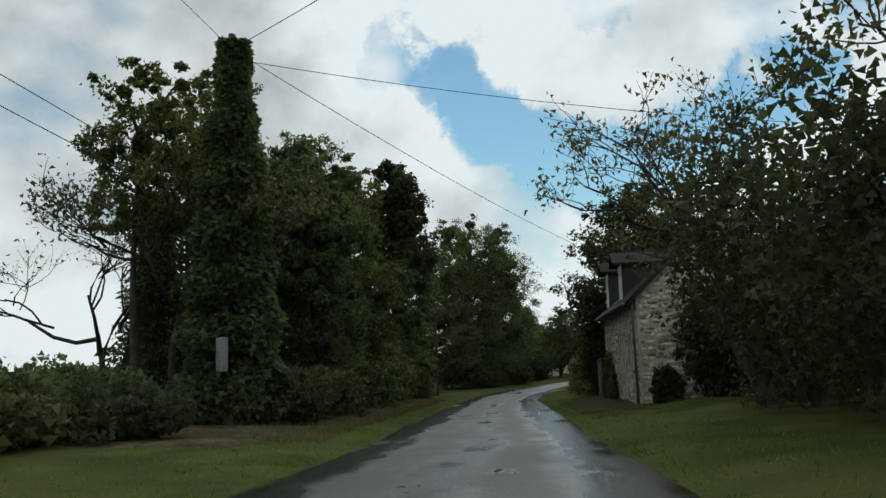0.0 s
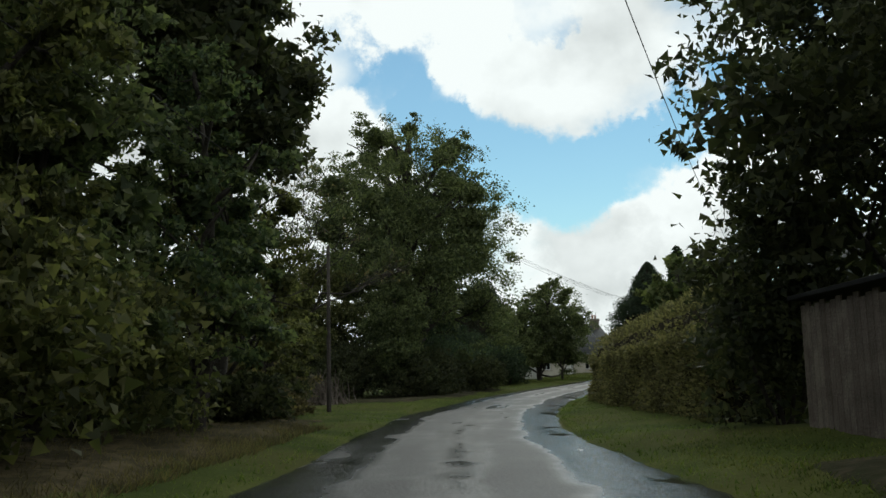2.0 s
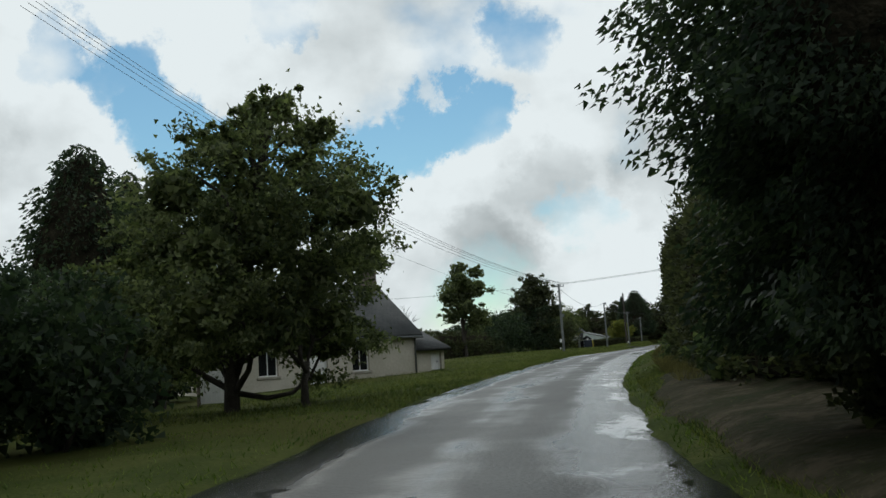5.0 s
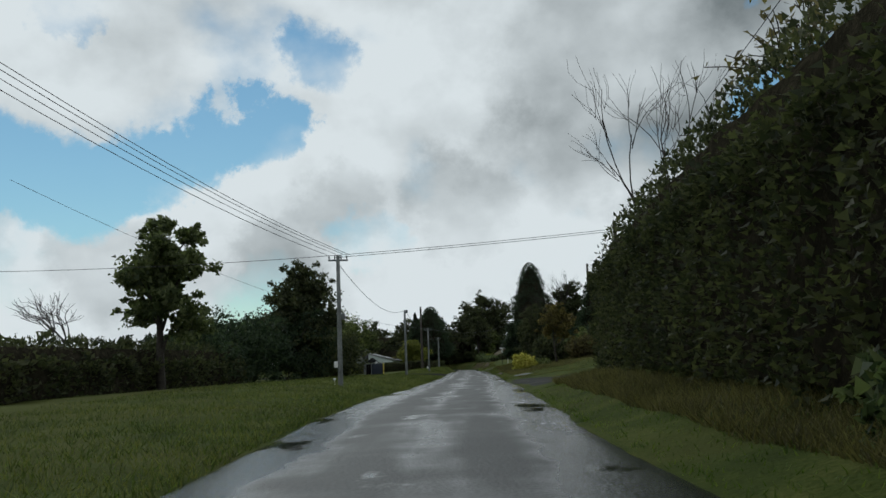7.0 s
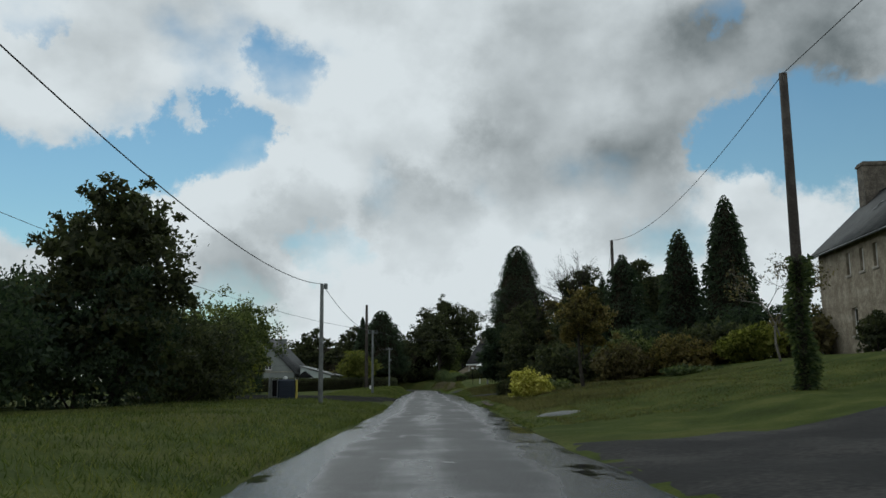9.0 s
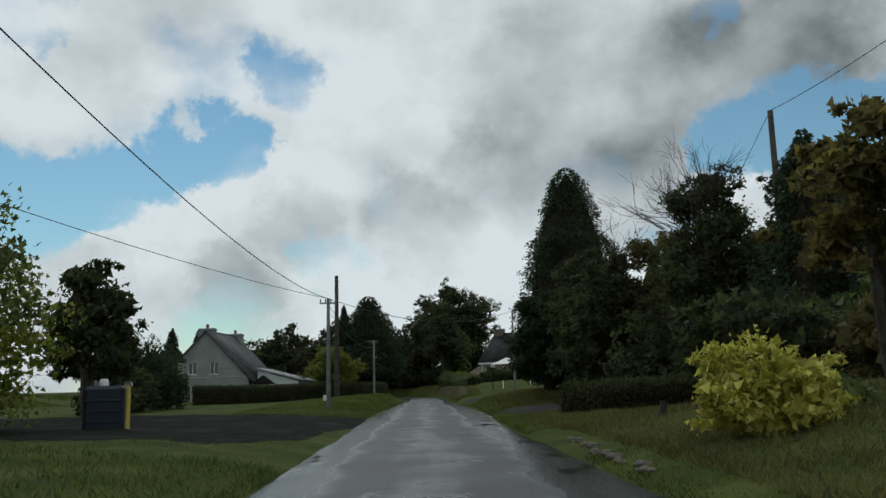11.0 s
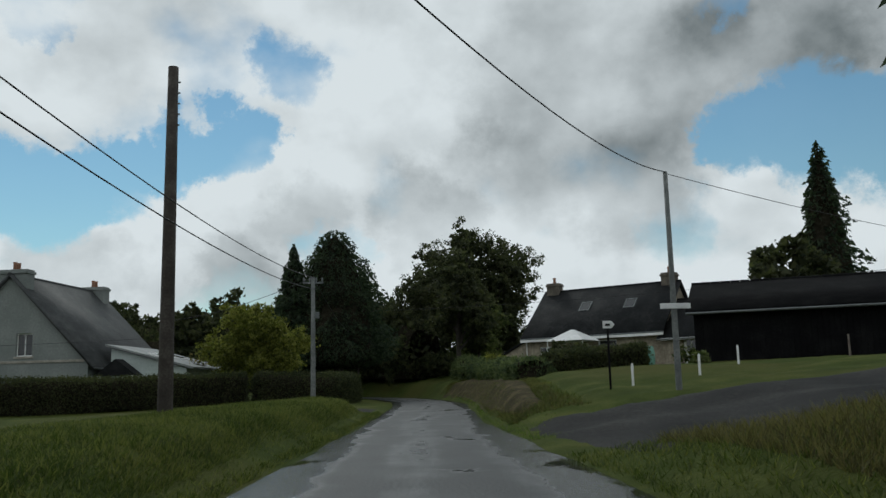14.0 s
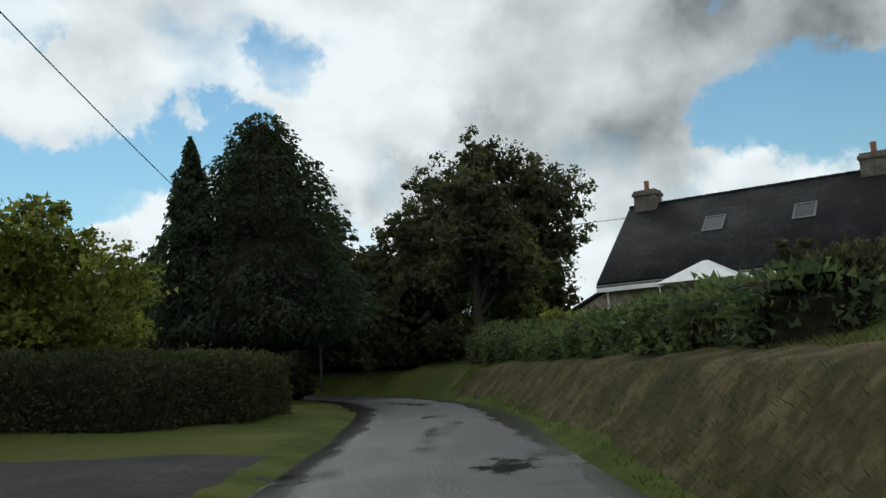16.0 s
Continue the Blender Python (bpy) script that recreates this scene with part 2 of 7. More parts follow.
M["soil"] = material("soil", ((.018, .014, .010), (.035, .028, .020), (.07, .055, .038)), 0.9, 0.95, 0.8, 8)
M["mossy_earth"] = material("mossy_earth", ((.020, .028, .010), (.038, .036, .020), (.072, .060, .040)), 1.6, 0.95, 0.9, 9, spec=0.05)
M["terracotta"] = material("terracotta", ((.16, .08, .05), (.26, .14, .09)), 4, 0.9, 0.3)


def slate_extra(n, l, bsdf, src, level):
    tile = n.new("ShaderNodeTexBrick")
    tile.inputs["Scale"].default_value = 1.0
    tile.inputs["Brick Width"].default_value, tile.inputs["Row Height"].default_value = 0.24, 0.2
    tile.inputs["Mortar Size"].default_value = 0.008
    tile.inputs["Color1"].default_value, tile.inputs["Color2"].default_value = (1, 1, 1, 1), (.7, .7, .7, 1)
    tile.inputs["Mortar"].default_value = (0.1, .1, .1, 1)
    uvs = n.new("ShaderNodeTexCoord")
    l.new(uvs.outputs["UV"], tile.inputs["Vector"])
    mix = n.new("ShaderNodeMix")
    mix.data_type, mix.blend_type = "RGBA", "MULTIPLY"
    mix.inputs["Factor"].default_value = 0.45
    l.new(bsdf.inputs["Base Color"].links[0].from_socket, mix.inputs["A"])
    l.new(tile.outputs["Color"], mix.inputs["B"])
    l.new(mix.outputs["Result"], bsdf.inputs["Base Color"])
    b = n.new("ShaderNodeBump")
    b.inputs["Strength"].default_value, b.inputs["Distance"].default_value = 0.5, 0.02
    l.new(tile.outputs["Color"], b.inputs["Height"])
    l.new(b.outputs[0], bsdf.inputs["Normal"])


M["slate"] = material("slate", ((.028, .031, .032), (.046, .049, .050), (.072, .075, .073)), 0.8, 0.7, 0, 5, spec=0.25, extra=slate_extra)
M["slate_dark"] = material("slate_dark", ((.012, .013, .014), (.020, .021, .022), (.034, .035, .035)), 0.8, 0.85, 0, 5, spec=0.12, extra=slate_extra)
M["fibre_cement"] = material("fibre_cement", ((.11, .12, .118), (.16, .17, .165), (.22, .23, .22)), 0.7, 0.6, 0.2, 6)


def glass_material():
    m = bpy.data.materials.new("window_glass")
    m.use_nodes = True
    b = m.node_tree.nodes["Principled BSDF"]
    b.inputs["Base Color"].default_value = (.012, .014, .015, 1)
    b.inputs["Roughness"].default_value = 0.06
    b.inputs["Specular IOR Level"].default_value = 0.6
    return m


M["glass"] = glass_material()


def ground_extra(n, l, bsdf, src, level):
    """Worn, drier patches at a larger scale."""
    patch = n.new("ShaderNodeTexNoise")
    patch.inputs["Scale"].default_value, patch.inputs["Detail"].default_value = 0.16, 4
    l.new(src, patch.inputs["Vector"])
    step = n.new("ShaderNodeMapRange")
    step.inputs["From Min"].default_value, step.inputs["From Max"].default_value = 0.48, 0.66
    l.new(patch.outputs[0], step.inputs["Value"])
    mix = n.new("ShaderNodeMix")
    mix.data_type = "RGBA"
    l.new(step.outputs[0], mix.inputs["Factor"])
    l.new(bsdf.inputs["Base Color"].links[0].from_socket, mix.inputs["A"])
    mix.inputs["B"].default_value = (.066, .070, .020, 1)
    l.new(mix.outputs["Result"], bsdf.inputs["Base Color"])


M["grass"] = material("grass", ((.026, .038, .009), (.048, .064, .014), (.082, .092, .025)), 0.7, 0.95, 0.9, 16, spec=0.05, extra=ground_extra)


def road_extra(n, l, bsdf, src, level):
    """Damp tracks along the lane: the UV runs across and along it in metres."""
    def math_node(op, a, b, c=None):
        k = n.new("ShaderNodeMath")
        k.operation = op
        for i, v in enumerate((a, b, c)):
            if v is None:
                continue
            if isinstance(v, (int, float)):
                k.inputs[i].default_value = v
            else:
                l.new(v, k.inputs[i])
        return k.outputs[0]
    sep = n.new("ShaderNodeSeparateXYZ")
    l.new(src, sep.inputs[0])
    long = n.new("ShaderNodeVectorMath")
    long.operation = "MULTIPLY"
    long.inputs[1].default_value = (1.1, 0.14, 1)
    l.new(src, long.inputs[0])
    streak = n.new("ShaderNodeTexNoise")
    streak.inputs["Scale"].default_value, streak.inputs["Detail"].default_value = 1.0, 3
    l.new(long.outputs[0], streak.inputs["Vector"])
    puddle = n.new("ShaderNodeTexNoise")
    puddle.inputs["Scale"].default_value, puddle.inputs["Detail"].default_value = 0.6, 3
    l.new(src, puddle.inputs["Vector"])
    centre = math_node("ABSOLUTE", math_node("ADD", sep.outputs[0], 0.1), 0)
    track = math_node("ABSOLUTE", math_node("SUBTRACT", centre, 0.85), 0)       # 0 in the wheel tracks
    dry = n.new("ShaderNodeMapRange")
    dry.inputs["From Min"].default_value, dry.inputs["From Max"].default_value = 0.1, 0.8
    l.new(track, dry.inputs["Value"])
    wet = math_node("ADD", math_node("MULTIPLY", dry.outputs[0], 0.30), math_node("ADD", streak.outputs[0], math_node("MULTIPLY", puddle.outputs[0], 0.85)))
    edge = n.new("ShaderNodeMapRange")
    edge.inputs["From Min"].default_value, edge.inputs["From Max"].default_value = 1.15, 1.7
    edge.inputs["To Max"].default_value = 0.30
    l.new(centre, edge.inputs["Value"])
    wet = math_node("ADD", wet, edge.outputs[0])
    glaze = n.new("ShaderNodeMapRange")
    glaze.interpolation_type = "SMOOTHSTEP"
    glaze.inputs["From Min"].default_value, glaze.inputs["From Max"].default_value = 0.92, 1.5
    l.new(wet, glaze.inputs["Value"])
    # shallow puddles in the dips, wider across the lane than along it, and along its edges
    flat_src = n.new("ShaderNodeVectorMath")
    flat_src.operation = "MULTIPLY"
    flat_src.inputs[1].default_value = (0.75, 0.42, 1)
    l.new(src, flat_src.inputs[0])
    dips = n.new("ShaderNodeTexNoise")
    dips.inputs["Scale"].default_value, dips.inputs["Detail"].default_value, dips.inputs["Roughness"].default_value = 1.0, 5, 0.62
    l.new(flat_src.outputs[0], dips.inputs["Vector"])
    rim = n.new("ShaderNodeMapRange")
    rim.inputs["From Min"].default_value, rim.inputs["From Max"].default_value = 1.5, 2.3
    rim.inputs["To Max"].default_value = 0.13
    l.new(centre, rim.inputs["Value"])
    pool = n.new("ShaderNodeMapRange")
    pool.interpolation_type = "SMOOTHSTEP"
    pool.inputs["From Min"].default_value, pool.inputs["From Max"].default_value = 0.62, 0.72
    l.new(math_node("ADD", dips.outputs[0], rim.outputs[0]), pool.inputs["Value"])
    rough = n.new("ShaderNodeMapRange")
    l.new(glaze.outputs[0], rough.inputs["Value"])
    rough.inputs["To Min"].default_value, rough.inputs["To Max"].default_value = 0.62, 0.17
    still = n.new("ShaderNodeMix")
    l.new(pool.outputs[0], still.inputs["Factor"])
    l.new(rough.outputs[0], still.inputs["A"])
    still.inputs["B"].default_value = 0.07
    l.new(still.outputs["Result"], bsdf.inputs["Roughness"])
    relief = bsdf.inputs["Normal"].links[0].from_node
    l.new(math_node("MULTIPLY_ADD", pool.outputs[0], -0.27, 0.30), relief.inputs["Strength"])
    mix = n.new("ShaderNodeMix")
    mix.data_type, mix.blend_type = "RGBA", "MULTIPLY"
    l.new(math_node("MAXIMUM", glaze.outputs[0], pool.outputs[0]), mix.inputs["Factor"])
    l.new(bsdf.inputs["Base Color"].links[0].from_socket, mix.inputs["A"])
    mix.inputs["B"].default_value = (.72, .75, .77, 1)
    l.new(mix.outputs["Result"], bsdf.inputs["Base Color"])


M["road"] = material("road", ((.017, .0185, .019), (.028, .030, .0305), (.050, .052, .052)), 0.5, 0.5, 0.3, 16, spec=0.42, uv=True, extra=road_extra)


# ---------------------------------------------------------------- mesh helpers
def mesh_np(name, V, F, mat, smooth=False, uv=None):
    """A mesh from arrays; all faces have the same number of corners."""
    V, F = np.asarray(V, np.float32), np.asarray(F, np.int32)
    me = bpy.data.meshes.new(name)
    k = F.shape[1]
    me.vertices.add(len(V))
    me.vertices.foreach_set("co", V.ravel())
    me.loops.add(F.size)
    me.loops.foreach_set("vertex_index", F.ravel())
    me.polygons.add(len(F))
    me.polygons.foreach_set("loop_start", np.arange(0, F.size, k, dtype=np.int32))
    me.polygons.foreach_set("loop_total", np.full(len(F), k, np.int32))
    if smooth:
        me.polygons.foreach_set("use_smooth", np.ones(len(F), bool))
    if uv is not None:
        layer = me.uv_layers.new(name="UVMap")
        layer.data.foreach_set("uv", np.asarray(uv, np.float32)[F.ravel()].ravel())
    me.update()
    me.validate()
    me.materials.append(mat)
    return me


def part_np(name, V, F, mat, parent=None, label="", smooth=False, uv=None):
    ob = new(name, mesh_np(name, V, F, mat, smooth, uv))
    ob.parent = parent
    return tagged(ob, label)


def part(name, bm, mat, parent=None, label="", smooth=False):
    """Links a bmesh as one mesh object under a thing or a part."""
    me = bpy.data.meshes.new(name)
    bm.to_mesh(me)
    bm.free()
    if smooth:
        for p in me.polygons:
            p.use_smooth = True
    me.materials.append(mat)
    ob = new(name, me)
    ob.parent = parent
    return tagged(ob, label)


def thing(name, at, label, category, group="", turn=0.0, kind=""):
    root = new(name)
    root.matrix_basis = pose(*at, 0, 0, turn)
    root.empty_display_size = 0.3
    return tagged(root, label, category, group, kind)


def box(bm, x0, y0, z0, x1, y1, z1, bevel=0.0):
    made = bmesh.ops.create_cube(bm, size=1.0)["verts"]
    bmesh.ops.scale(bm, vec=(x1 - x0, y1 - y0, z1 - z0), verts=made)
    bmesh.ops.translate(bm, vec=((x0 + x1) / 2, (y0 + y1) / 2, (z0 + z1) / 2), verts=made)
    if bevel:
        edges = list({e for v in made for e in v.link_edges})
        bmesh.ops.bevel(bm, geom=edges, offset=bevel, segments=1, affect="EDGES")
    return bm


def box_part(name, ext, mat, parent, label="", bevel=0.01):
    return part(name, box(bmesh.new(), *ext, bevel=bevel), mat, parent, label)


def prism(bm, poly, y0, y1):
    """A solid from an outline in the xz plane, from y0 to y1."""
    a = [bm.verts.new((x, y0, z)) for x, z in poly]
    b = [bm.verts.new((x, y1, z)) for x, z in poly]
    bm.faces.new(a)
    bm.faces.new(b[::-1])
    for i in range(len(poly)):
        j = (i + 1) % len(poly)
        bm.faces.new((a[j], a[i], b[i], b[j]))
    bmesh.ops.recalc_face_normals(bm, faces=bm.faces[:])
    return bm


def tubes(lines, sides=6):
    """Tapered tubes: each line is (points, radii). Gives vertices and quads."""
    VV, FF, base = [], [], 0
    ang = np.arange(sides) * 2 * math.pi / sides
    for pts, radii in lines:
        P, R = np.asarray(pts, float), np.asarray(radii, float)
        T = np.gradient(P, axis=0)
        T /= np.linalg.norm(T, axis=1)[:, None] + 1e-9
        ref = np.where(np.abs(T[:, 2:3]) > 0.9, [[1.0, 0, 0]], [[0, 0, 1.0]])
        A = np.cross(T, ref)
        A /= np.linalg.norm(A, axis=1)[:, None] + 1e-9
        B = np.cross(T, A)
        ring = P[:, None] + R[:, None, None] * (np.cos(ang)[None, :, None] * A[:, None] + np.sin(ang)[None, :, None] * B[:, None])
        VV.append(ring.reshape(-1, 3))
        n = len(P)
        i, j = np.meshgrid(np.arange(n - 1), np.arange(sides), indexing="ij")
        a, b = i * sides + j, i * sides + (j + 1) % sides
        FF.append(np.stack([a, b, b + sides, a + sides], -1).reshape(-1, 4) + base)
        # end cap as a fan of degenerate-free quads
        end = (n - 1) * sides + base
        if sides % 2 == 0:
            FF.append(np.array([[end, end + k, end + k + 1, end + k + 2] for k in range(1, sides - 2, 2)]))
        base += n * sides
    return np.concatenate(VV), np.concatenate(FF)


def leaf_quads(C, D, L, rng, wide=0.42):
    """Small pointed leaves at C along D with length L, one triangle each."""
    n = len(C)
    D = D / (np.linalg.norm(D, axis=1)[:, None] + 1e-9)
    W = np.cross(D, rng.normal(size=(n, 3)))
    W /= np.linalg.norm(W, axis=1)[:, None] + 1e-9
    L = np.asarray(L).reshape(-1, 1) * np.ones((n, 1))
    V = np.stack([C + W * L * wide - D * L * .3, C - W * L * wide - D * L * .15, C + D * L * .7], 1).reshape(-1, 3)
    return V, np.arange(3 * n).reshape(-1, 3)


def sphere_quads(n=5):
    """A cube-sphere of quads."""
    VV, FF = [], []
    g = np.tan(np.linspace(-1, 1, n + 1) * math.pi / 4)
    u, v = np.meshgrid(g, g, indexing="ij")
    for k, (ax, s) in enumerate([(0, 1), (0, -1), (1, 1), (1, -1), (2, 1), (2, -1)]):
        P = np.zeros((n + 1, n + 1, 3))
        P[..., ax], P[..., (ax + 1) % 3], P[..., (ax + 2) % 3] = s, u * s, v
        P /= np.linalg.norm(P, axis=-1)[..., None]
        VV.append(P.reshape(-1, 3))
        i, j = np.meshgrid(np.arange(n), np.arange(n), indexing="ij")
        a = i * (n + 1) + j
        FF.append(np.stack([a, a + n + 1, a + n + 2, a + 1], -1).reshape(-1, 4) + k * (n + 1) ** 2)
    return np.concatenate(VV), np.concatenate(FF)


SPH_V, SPH_F = sphere_quads(5)


def lump(P, seed=0.0, f=1.0):
    """Cheap smooth noise, about -1 to 1."""
    x, y, z = P[:, 0] * f + seed, P[:, 1] * f + seed * 1.7, P[:, 2] * f - seed
    return (np.sin(1.3 * x + 1.1 * np.sin(1.7 * z)) * np.sin(1.5 * y + 0.9 * np.sin(1.2 * x)) + np.sin(1.9 * z + 1.3 * np.sin(1.1 * y)) * 0.7) / 1.5


def merge(pieces):
    """Joins meshes; quads are split where triangles are among them."""
    VV, FF, base = [], [], 0
    threes = any(np.asarray(F).shape[1] == 3 for _, F in pieces)
    for V, F in pieces:
        F = np.asarray(F)
        if threes and F.shape[1] == 4:
            F = np.vstack([F[:, :3], F[:, [0, 2, 3]]])
        VV.append(V)
        FF.append(F + base)
        base += len(V)
    return np.concatenate(VV), np.concatenate(FF)


def crown_mesh(lobes, count, leaf, rng, core=0.62, gaps=0.25, droop=0.25, inner=0.5, wide=0.42, clump=55):
    """Leaves in twig clumps over lobes (x, y, z, rx, ry, rz), with gaps between the clumps and a leafy heart."""
    count, leaf = int(count * 0.86), leaf * 0.71
    Lb = np.asarray(lobes, float)
    w = (Lb[:, 3] * Lb[:, 4] * Lb[:, 5]) ** (2 / 3)
    K = max(len(Lb) * 12, count // clump)
    which = rng.choice(len(Lb), K, p=w / w.sum())
    d = rng.normal(size=(K, 3))
    d /= np.linalg.norm(d, axis=1)[:, None]
    seed = rng.random() * 50
    r = (inner + (1.0 - inner) * rng.random(K) ** 0.55) * (1 + 0.13 * lump(d * 3.0 + which[:, None] * 1.3, seed, 1.0))
    Q = Lb[which, :3] + d * Lb[which, 3:] * r[:, None]
    keep = lump(Q, seed, 1.3) + 0.5 * lump(Q, seed + 9, 3.1) + 0.3 * rng.normal(size=K) > -1.15 + gaps * 1.9 * (r > 0.6)
    Q, d, which = Q[keep], d[keep], which[keep]
    rc = np.minimum(0.24 * Lb[which, 3:].mean(1) * (0.6 + 0.9 * rng.random(len(Q))), 0.85)
    j = rng.integers(len(Q), size=count)
    C = Q[j] + rng.normal(size=(count, 3)) * rc[j, None] * (0.46, 0.46, 0.30)
    D = d[j] * 0.7 + rng.normal(size=(count, 3)) * 0.8
    D[:, 2] -= droop
    pieces = [leaf_quads(C, D, leaf * (0.55 + 0.9 * rng.random(count)), rng, wide)]
    if core:
        m = int(count * 0.30)
        which = rng.choice(len(Lb), m, p=w / w.sum())
        e = rng.normal(size=(m, 3))
        e /= np.linalg.norm(e, axis=1)[:, None]
        C = Lb[which, :3] + e * Lb[which, 3:] * (core * 1.1 * rng.random(m) ** 0.4)[:, None]
        pieces.append(leaf_quads(C, rng.normal(size=(m, 3)), leaf * (1.3 + 1.0 * rng.random(m)), rng, 0.5))
    return merge(pieces)


def bend(p, q, rng, wob=0.12, n=5):
    p, q = np.asarray(p, float), np.asarray(q, float)
    t = np.linspace(0, 1, n)[:, None]
    L = np.linalg.norm(q - p)
    mid = rng.normal(size=3) * L * wob
    return p + (q - p) * t + mid * (t * (1 - t) * 4)

# ---------------------------------------------------------------- lie of the land
ROAD_PTS = [(25, -34, 1.2), (2.9, -.6, 1.15), (-6.2, 14, .95), (-15.8, 29.4, .5), (-24.6, 44.5, .25), (-31.3, 59.9, .2),
            (-36.1, 75.8, .35), (-39.1, 97, .85), (-40.1, 119.2, 1.35), (-40.1, 135.9, 1.7), (-39.6, 160, 1.95),
            (-38.7, 183.6, 2.25), (-38.4, 206, 2.5), (-37.9, 227.5, 2.8), (-37.4, 249, 3.05), (-37.3, 268, 3.28),
            (-38.0, 280, 3.42), (-41, 292, 3.6), (-48.5, 303, 3.8), (-61, 311, 3.9), (-85, 318, 4.0)]
S0 = 40.6          # chainage of the first row of the walk


def spline(P, step=0.5):
    """Catmull-Rom through P, sampled evenly."""
    P = np.asarray(P, float)
    Q = np.vstack([2 * P[0] - P[1], P, 2 * P[-1] - P[-2]])
    out = []
    for i in range(1, len(Q) - 2):
        a, b, c, d = Q[i - 1:i + 3]
        t = np.linspace(0, 1, 41)[:-1, None]
        out.append(0.5 * (2 * b + (c - a) * t + (2 * a - 5 * b + 4 * c - d) * t ** 2 + (3 * b - a - 3 * c + d) * t ** 3))
    out = np.vstack(out + [P[-1:]])
    s = np.r_[0, np.cumsum(np.linalg.norm(np.diff(out[:, :2], axis=0), axis=1))]
    g = np.arange(0, s[-1], step)
    return g, np.stack([np.interp(g, s, out[:, k]) for k in range(3)], 1)


RS, RC = spline(ROAD_PTS)
RT = np.gradient(RC[:, :2], axis=0)
RT /= np.linalg.norm(RT, axis=1)[:, None]
RN = np.stack([RT[:, 1], -RT[:, 0]], 1)      # to the right of the way ahead
HALF = 2.3                                    # half the usual width of the lane
# The lane's left and right edge from the line of the walk, by chainage from the walk's start.
EDGES = np.array([(-45, -2.9, 2.1), (10, -2.9, 2.05), (18, -2.4, 1.95), (24, -2.55, 2.3), (31, -2.5, 2.6), (44, -2.55, 2.75), (50, -2.4, 2.6), (55, -2.7, 2.15),
                  (60, -2.95, 1.95), (66, -3.5, 1.75), (73, -3.45, 1.6), (80, -3.7, 1.7), (87, -3.55, 1.5), (95, -3.35, 1.35), (110, -3.1, 1.6), (130, -2.9, 1.95),
                  (148, -2.85, 2.2), (162, -2.45, 2.5), (190, -2.4, 2.1), (213, -2.45, 2.15), (225, -2.7, 2.4), (242, -2.6, 2.1), (252, -2.45, 1.5), (260, -2.35, 1.2),
                  (268, -2.25, 1.4), (280, -2.1, 1.8), (300, -2.2, 2.2), (350, -2.3, 2.3)])


def edges(s):
    return np.interp(s, EDGES[:, 0], EDGES[:, 1]), np.interp(s, EDGES[:, 0], EDGES[:, 2])


def across(s, u):
    """Offset as if the lane had its usual width on both sides."""
    lo, hi = edges(s)
    return np.where(u < lo, u - lo - HALF, np.where(u > hi, u - hi + HALF, HALF * (2 * (u - lo) / (hi - lo) - 1)))


# Rise over the lane at 2.6, 3.6, (4.6,) 6, 10, 18 and 40 m from its middle, by chainage from the walk's start.
COLS = np.array([0, 2.25, 2.6, 3.6, 4.6, 6, 10, 18, 40])
LEFT = [(-45, .05, .1, .15, .1, -.3, -2), (20, .05, .1, .2, .3, -.3, -2), (48, .05, .1, .3, .4, 0, -2), (62, .05, .1, .2, .2, -.2, -1.5),
        (85, .05, .05, 0, -.1, -.3, -1), (120, .05, .05, -.1, -.2, -.4, -1), (140, .05, .1, .1, .1, 0, -.5), (158, .06, .2, .45, .45, .3, 0),
        (200, .06, .2, .4, .4, .3, 0), (209, .04, .05, .15, .2, .3, .2), (224, .04, .05, .15, .25, .3, .2), (229, .06, .35, .42, .3, .08, 0),
        (240, .06, .58, .68, .62, .34, .04, -.1), (247, .06, .66, .73, .66, .36, .04, -.1), (263.2, .06, .68, .76, .68, .38, .05, -.1), (265.6, .04, .06, .12, .16, .08, -.1), (273, .04, .06, .15, .25, .1, 0), (280, .05, .08, .25, .5, .4, .2), (340, .1, .3, .6, .8, 1, 1)]
RIGHT = [(-45, .05, .15, .3, .5, .8, 1), (14, .05, .2, .35, .5, .8, 1), (28, .05, .2, .55, .6, .8, 1), (44, .05, .2, .5, .6, .8, 1),
         (56, .05, .1, .2, .3, .5, 1), (80, .05, .1, .2, .3, .5, 1), (84, .05, .2, .6, .9, 1.1, 1.3), (96, .05, .2, .6, .9, 1.1, 1.3), (110, .05, .25, .6, .8, 1, 1.5), (153, .05, .25, .8, 1, 1.4, 2),
         (159, .02, .04, .15, .6, 1.6, 3), (176, .02, .04, .2, .8, 2.0, 3.2), (184, .05, .2, .6, 1.2, 2.3, 3.2), (205, .05, .25, .7, 1.2, 2.2, 3.2),
         (214, .05, .12, .3, .45, 1.3, 2.8), (219, .05, .1, .25, .4, 1.2, 2.7), (222, .02, .05, .2, .5, 1.2, 2.6), (231, .02, .05, .2, .5, 1.2, 2.6), (236, .05, .4, .85, 1.0, 1.5, 2.8),
         (243, .05, .4, .8, 1.0, 1.5, 2.6), (247, .02, .05, .25, .7, 1.4, 2.4), (252.5, .02, .06, .4, .9, 1.5, 2.4), (255.5, .04, .45, .8, 1.1, 1.7, 2.4),
         (259, .06, .75, 1.1, 1.35, 1.8, 2.4), (265, .12, 1.05, 1.5, 1.7, 1.9, 2.4), (290, .3, 1.15, 1.7, 1.9, 2, 2.4), (340, .2, .8, 1.5, 1.8, 2, 2)]


